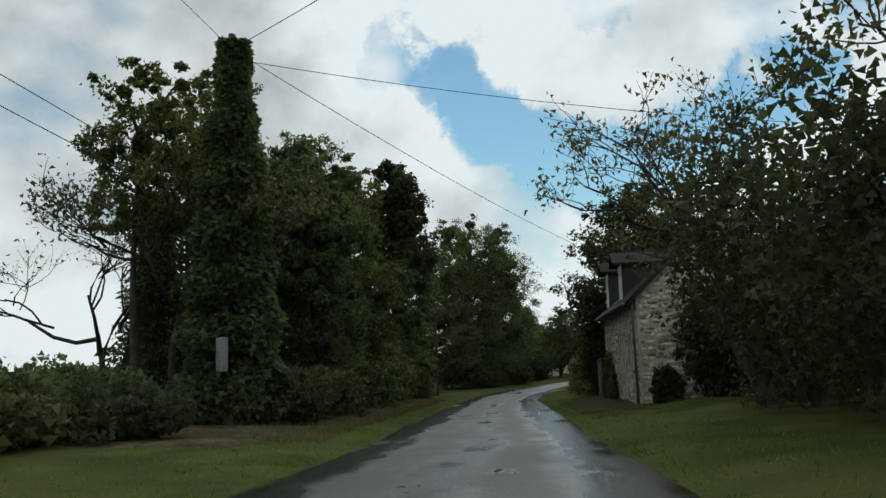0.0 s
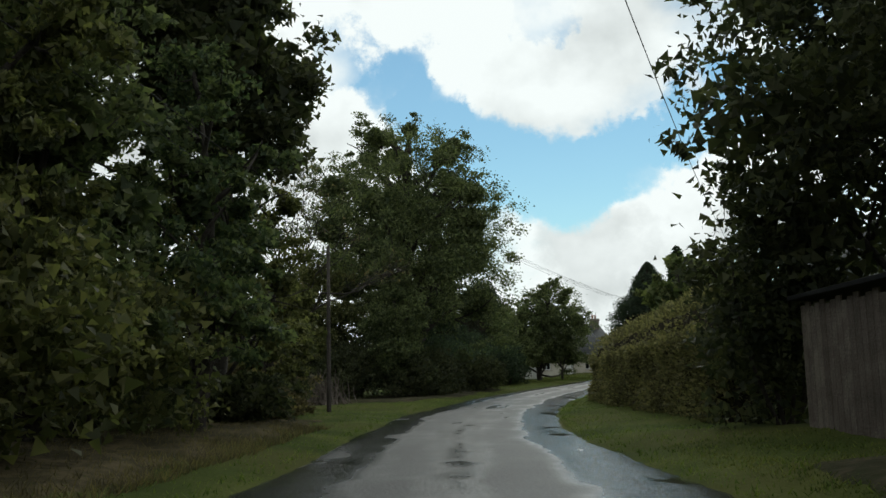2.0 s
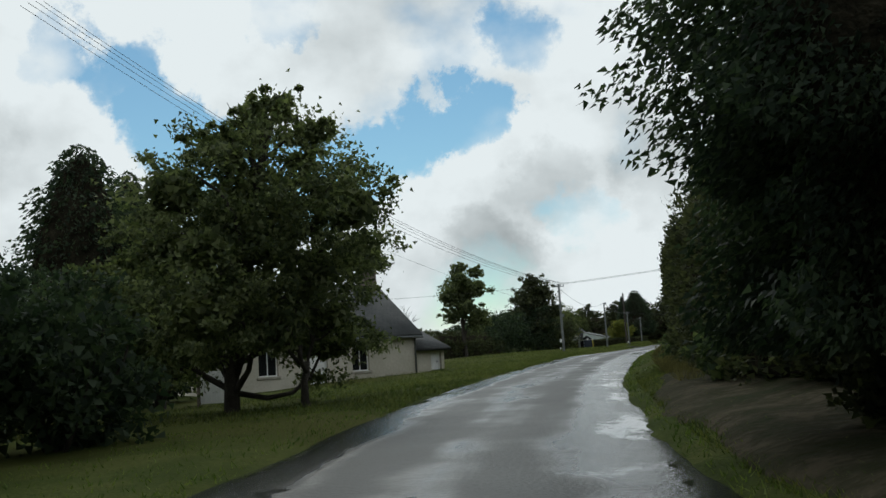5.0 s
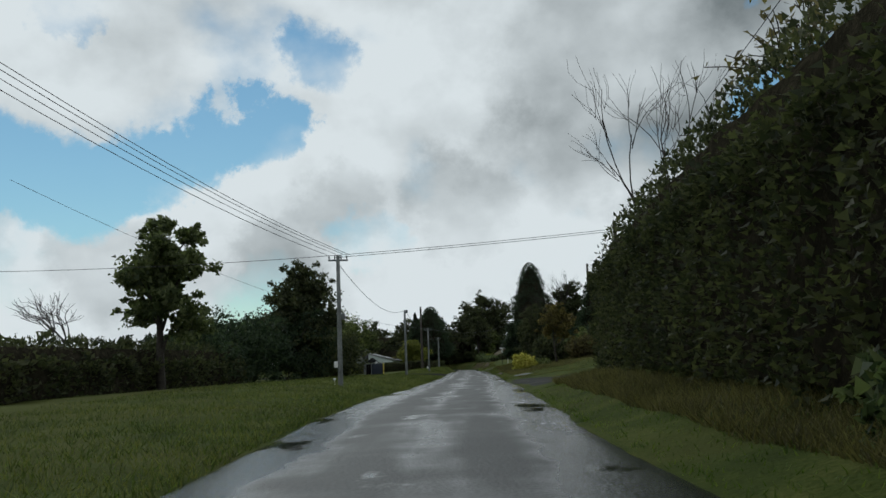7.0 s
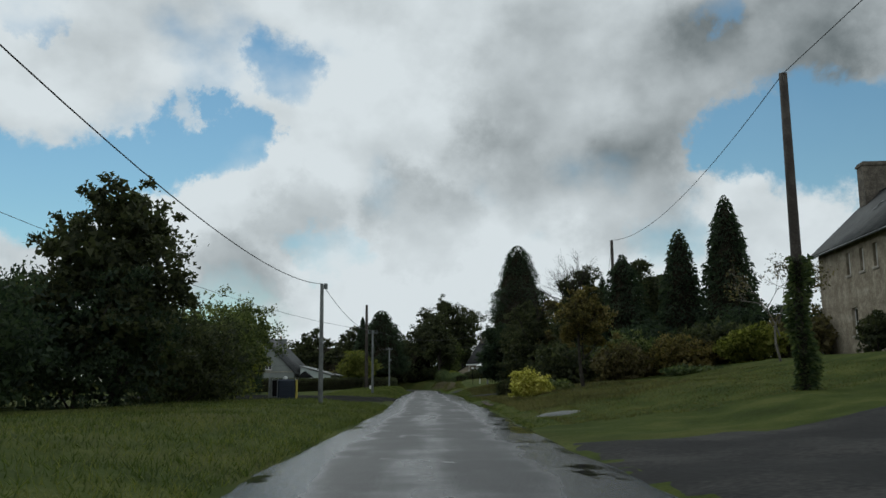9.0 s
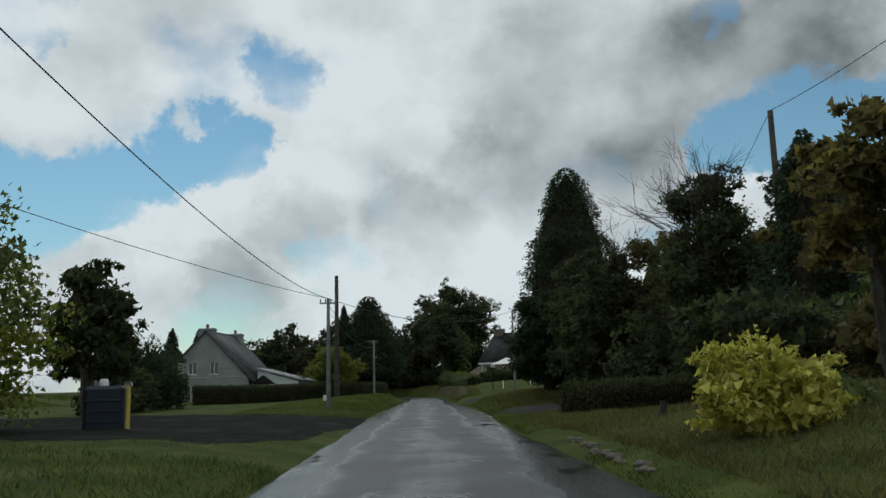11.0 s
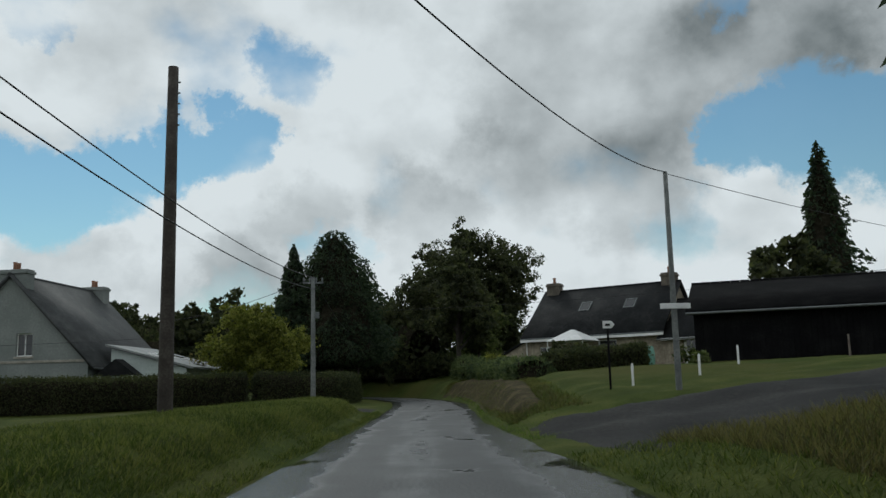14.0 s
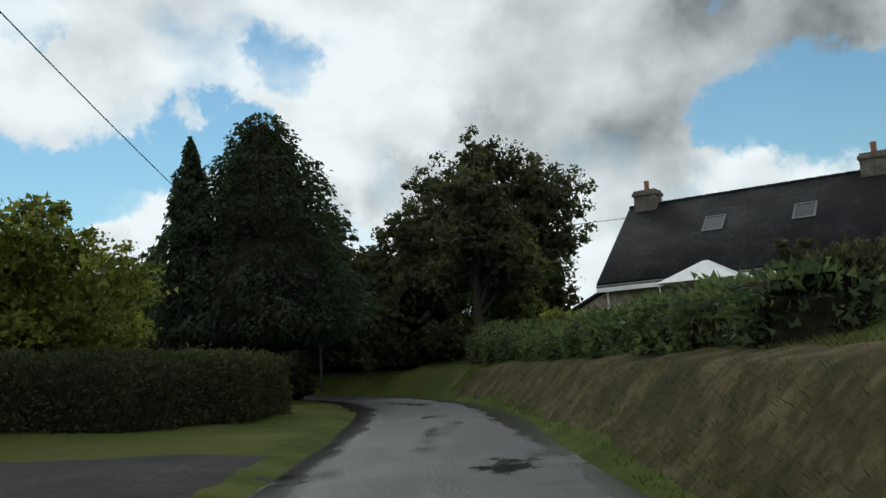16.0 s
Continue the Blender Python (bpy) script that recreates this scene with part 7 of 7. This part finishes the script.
part_np("disc", V, F, M["plastic_white"], root)

# green water butt by the cottage
root = thing("water_butt", (-24.7, 272.4, gz(-24.7, 272.4) - .05), "green plastic water butt beside the cottage wall", "barrel")
V, F = tubes([([(0, 0, 0), (0, 0, .3), (0, 0, .75), (0, 0, 1.1), (0, 0, 1.14)], [.34, .40, .40, .35, .3])], 14)
part_np("barrel", V, F, M["green_paint"], root, smooth=True)
box_part("lid", (-.3, -.3, 1.14, .3, .3, 1.19), M["green_paint"], root, bevel=.03)

# white gate pier, green railings, letter box and flowers by the privet hedge
root = thing("gate_pier", (-30.95, 75.6, gz(-30.95, 75.6) - .05), "white painted gate pier with a rounded top", "gate pier", turn=20)
bm = prism(bmesh.new(), [(-.32, 0), (.36, 0), (.36, .95), (.28, 1.2), (.12, 1.36), (-.12, 1.42), (-.32, 1.4)], -.12, .12)
bmesh.ops.bevel(bm, geom=bm.edges[:], offset=.015, segments=1, affect="EDGES")
part("pier", bm, M["white_paint"], root)
box_part("name_plate", (-.2, -.135, 1.25, .0, -.122, 1.35), M["black_sheet"], root, "dark blank plate", bevel=0)
root = thing("green_railing", (-31.25, 74.7, gz(-31.25, 74.7) - .02), "pale green metal railing with upright bars", "railing", turn=-68)
for zz in (.14, .78):
    V, F = tubes([([(0, 0, zz), (3.2, 0, zz)], [.035, .035])], 8)
    part_np("rail", V, F, M["green_paint"], root)
for k in range(17):
    V, F = tubes([([(k * .2, .04, .05), (k * .2, .04, 1.0)], [.012, .012])], 6)
    part_np("bar", V, F, M["white_paint"], root)
for k in (0, 1.6, 3.2):
    V, F = tubes([([(k, .03, 0), (k, .03, 1.2)], [.045, .045])], 8)
    part_np("post", V, F, M["green_paint"], root)
root = thing("letter_box", (-32.25, 75.0, gz(-32.25, 75.0) + .55), "small dark letter box with a pale flap in the hedge", "letter box", turn=25)
box_part("case", (-.16, -.12, 0, .16, .15, .34), M["black_sheet"], root, bevel=.015)
box_part("flap", (-.13, -.135, .22, .13, -.121, .27), M["plastic_white"], root, bevel=.004)
bx, by = -31.75, 74.05
root = thing("plastic_bag", (bx, by, gz(bx, by) - .02), "crumpled pale yellow plastic bag at the hedge foot", "bag", turn=20)
P = SPH_V * (.22, .16, .13)
P = P * (1 + .3 * lump(SPH_V * 3.0, 4.4, 1.7))[:, None] + (0, 0, .13)
P[:, 2] += np.clip(P[:, 2] - .2, 0, 1) * 1.2
part_np("sack", P, SPH_F, M["bag_plastic"], root)

# white panel gate and posts by the young oak
root = thing("white_gate", (-50.9, 102.4, gz(-50.9, 102.4) - .05), "white painted panel gate between dark posts", "gate", turn=15)
for x in (-.62, .56):
    box_part("post", (x, -.06, 0, x + .1, .06, 1.35), M["weathered_board"], root)
for i in range(6):
    box_part("board", (-.515 + i * .178, -.02, .15, -.515 + i * .178 + .17, .02, 1.2), M["white_paint"], root, bevel=.005)

# blue plastic tank with a yellow pipe post beside the yard
root = thing("water_tank", (-47.4, 202.3, gz(-47.4, 202.3) - .1), "dark blue plastic water tank beside a yellow pipe", "tank", turn=12)
bm = box(bmesh.new(), -1.1, -.45, 0, 0, .45, 1.4, .1)
part("body", bm, M["tank_blue"], root)
for zz in (.35, .65, .95):
    box_part("rib", (-1.06, -.475, zz, -.04, -.452, zz + .06), M["tank_blue"], root, bevel=.01)
V, F = tubes([([(-.6, 0, 1.402), (-.6, 0, 1.5), (-.6, 0, 1.6)], [.14, .14, .1])], 12)
part_np("cap", V, F, M["plastic_white"], root, "white screw cap")
V, F = tubes([([(.1, -.3, 0), (.1, -.3, 1.2), (.1, -.3, 1.38)], [.07, .07, .07])], 10)
part_np("pipe", V, F, M["yellow_paint"], root, "yellow upright pipe", smooth=True)
V, F = tubes([([(.1, -.42, 1.42), (.1, -.18, 1.42)], [.11, .11])], 12)
part_np("pipe_mouth", V, F, M["plastic_white"], root, "pale pipe mouth")

# rough stones along the ditch and two dark stumps on the lawn
rng = np.random.default_rng(31)
for k in range(10):
    x, y = -36.05 + .12 * rng.normal() + .02 * k, 187.6 + k * .75 + .15 * rng.normal()
    root = thing("edge_stone", (x, y, gz(x, y) - .06), "rough dark stone set along the ditch", "stone", "ditch stones", turn=40 * rng.random())
    P = SPH_V * (.08 + .05 * rng.random(), .12 + .06 * rng.random(), .06 + .02 * rng.random())
    P = P * (1 + .22 * lump(SPH_V * 2.2, k * 3.1, 1.6))[:, None] + (0, 0, .07)
    part_np("stone", P, SPH_F, M["brick_chimney"], root)
for x, y, h in ((-33.7, 195.2, .4), (-33.2, 194.2, .48)):
    root = thing("stump", (x, y, gz(x, y) - .06), "short dark weathered tree stump", "stump", "stumps")
    V, F = tubes([([(0, 0, 0), (0, 0, .12), (.02, 0, h * .6), (.04, .01, h)], [.13, .09, .075, .07])], 9)
    part_np("wood", V, F, M["bark"], root)

# yellow gatepost and dark gate by the yard
root = thing("yard_gate", (-49.6, 206.2, gz(-49.6, 206.2) - .05), "dark metal yard gate in a pale frame", "gate", turn=-20)
V, F = tubes([([(0, 0, 0), (0, 0, 1.5), (0, 0, 1.6)], [.07, .07, .04])], 10)
part_np("post", V, F, M["concrete"], root, smooth=True)
box_part("stile", (.12, -.05, .1, .22, .05, 1.45), M["concrete"], root)
box_part("sheet", (.22, -.015, .2, 1.0, .015, 1.35), M["black_sheet"], root)
for zz in (.2, 1.35):
    box_part("rail", (.22, -.03, zz - .03, 1.02, .03, zz + .03), M["metal_grey"], root)

# heap of dry branches below the oak
rng = np.random.default_rng(21)
root = thing("brushwood_heap", (-43.2, 63.2, gz(-43.2, 63.2) - .05), "heap of pale dry cut branches", "brushwood")
lines = []
for k in range(110):
    a = rng.random() * 6.28
    p0 = np.array([math.cos(a), math.sin(a), 0]) * rng.random() * 1.9
    p1 = p0 * .3 + np.r_[rng.normal(size=2) * .5, .5 + rng.random() * 1.3]
    lines.append((bend(p0, p1, rng, .1, 4), np.linspace(.03, .008, 4)))
tagged(part_np("brushwood", *tubes(lines, 5), M["weathered_board"], root), kind="stuff")

# ---------------------------------------------------------------- grass
def verge(lo, hi, near, wide, side):
    def where(rng, n):
        s = lo + (hi - lo) * rng.random(n)
        rim_l, rim_r = edges(s)
        u = (rim_r if side > 0 else rim_l) + side * (near - HALF + wide * rng.random(n) ** 1.4)
        i = np.clip(((s + S0) * 2).astype(int), 0, len(RS) - 1)
        P = RC[i, :2] + RN[i] * u[:, None] + RT[i] * ((s + S0) - RS[i])[:, None]
        return P
    return where


tufts("verge_grass", verge(4, 150, 2.42, 4.0, -1), 26086, .07, M["grass_blade"], "green grass blades along the verge", 1)
tufts("verge_grass", verge(4, 152, 2.42, 2.6, 1), 21738, .07, M["grass_blade"], "green grass blades along the verge", 2)
tufts("verge_grass", verge(104, 200, 2.42, 9.0, -1), 72000, .13, M["rough_shade_blade"], "green grass blades along the verge", 3)
tufts("verge_grass", verge(222, 268, 2.42, 6.0, -1), 70000, .10, M["rough_shade_blade"], "green grass blades along the verge", 4)
tufts("verge_grass", verge(178, 201, 2.42, 12.0, 1), 40000, .06, M["rough_shade_blade"], "short lawn grass blades", 5)
tufts("verge_grass", verge(209, 246, 2.42, 7.0, 1), 44000, .11, M["rough_shade_blade"], "green grass blades along the verge", 6)
tufts("verge_grass", verge(250, 290, 2.42, 1.4, 1), 6520, .07, M["grass_blade"], "green grass blades along the verge", 7)
tufts("dry_bank_grass", verge(255, 296, 2.75, 1.9, 1), 34000, .11, M["fern"], "dry straw-coloured grass on the bank", 8)
tufts("dry_bank_grass", verge(186, 221, 3.2, 6.0, 1), 26000, .15, M["fern"], "dead brown grass before the hedge", 12)
tufts("dry_bank_grass", verge(229, 265, 2.9, 2.4, -1), 40000, .10, M["rough_shade_blade"], "long green grass on the low bank", 13)
tufts("dry_bank_grass", verge(104, 154, 3.4, 1.8, 1), 22000, .26, M["fern"], "dry straw-coloured grass on the bank", 9)
tufts("dry_bank_grass", verge(230, 245, 3.6, 4.0, 1), 14000, .22, M["fern"], "dead brown growth on the bank below the cypress", 14)
tufts("dry_bank_grass", verge(18, 58, 3.4, 3.4, -1), 22000, .16, M["leaf_brown"], "dry brown grass below the thicket", 10)
tufts("verge_grass", verge(24, 50, 2.9, 3.4, 1), 16000, .06, M["rough_shade_blade"], "thin grass over the earth before the cottage", 15)
tufts("yard_weeds", verge(203, 228, 3.0, 12.0, -1), 16000, .05, M["rough_shade_blade"], "thin weeds through the yard gravel", 16)
tufts("earth_weeds", verge(71, 92, 2.7, 2.6, 1), 7000, .06, M["rough_shade_blade"], "thin weeds on the earth by the privet hedge", 17)
tufts("earth_weeds", verge(84, 112, 2.7, 2.8, 1), 16000, .09, M["rough_shade_blade"], "rough weeds on the earth below the tall hedge", 18)
tufts("dry_bank_grass", verge(178, 201, 3.4, 11.0, 1), 26000, .07, M["fern"], "yellowing grass on the sloping lawn", 19)
tufts("bank_weeds", verge(255, 296, 2.7, 2.2, 1), 26000, .12, M["rough_shade_blade"], "dark green weeds hanging on the cut bank", 20)
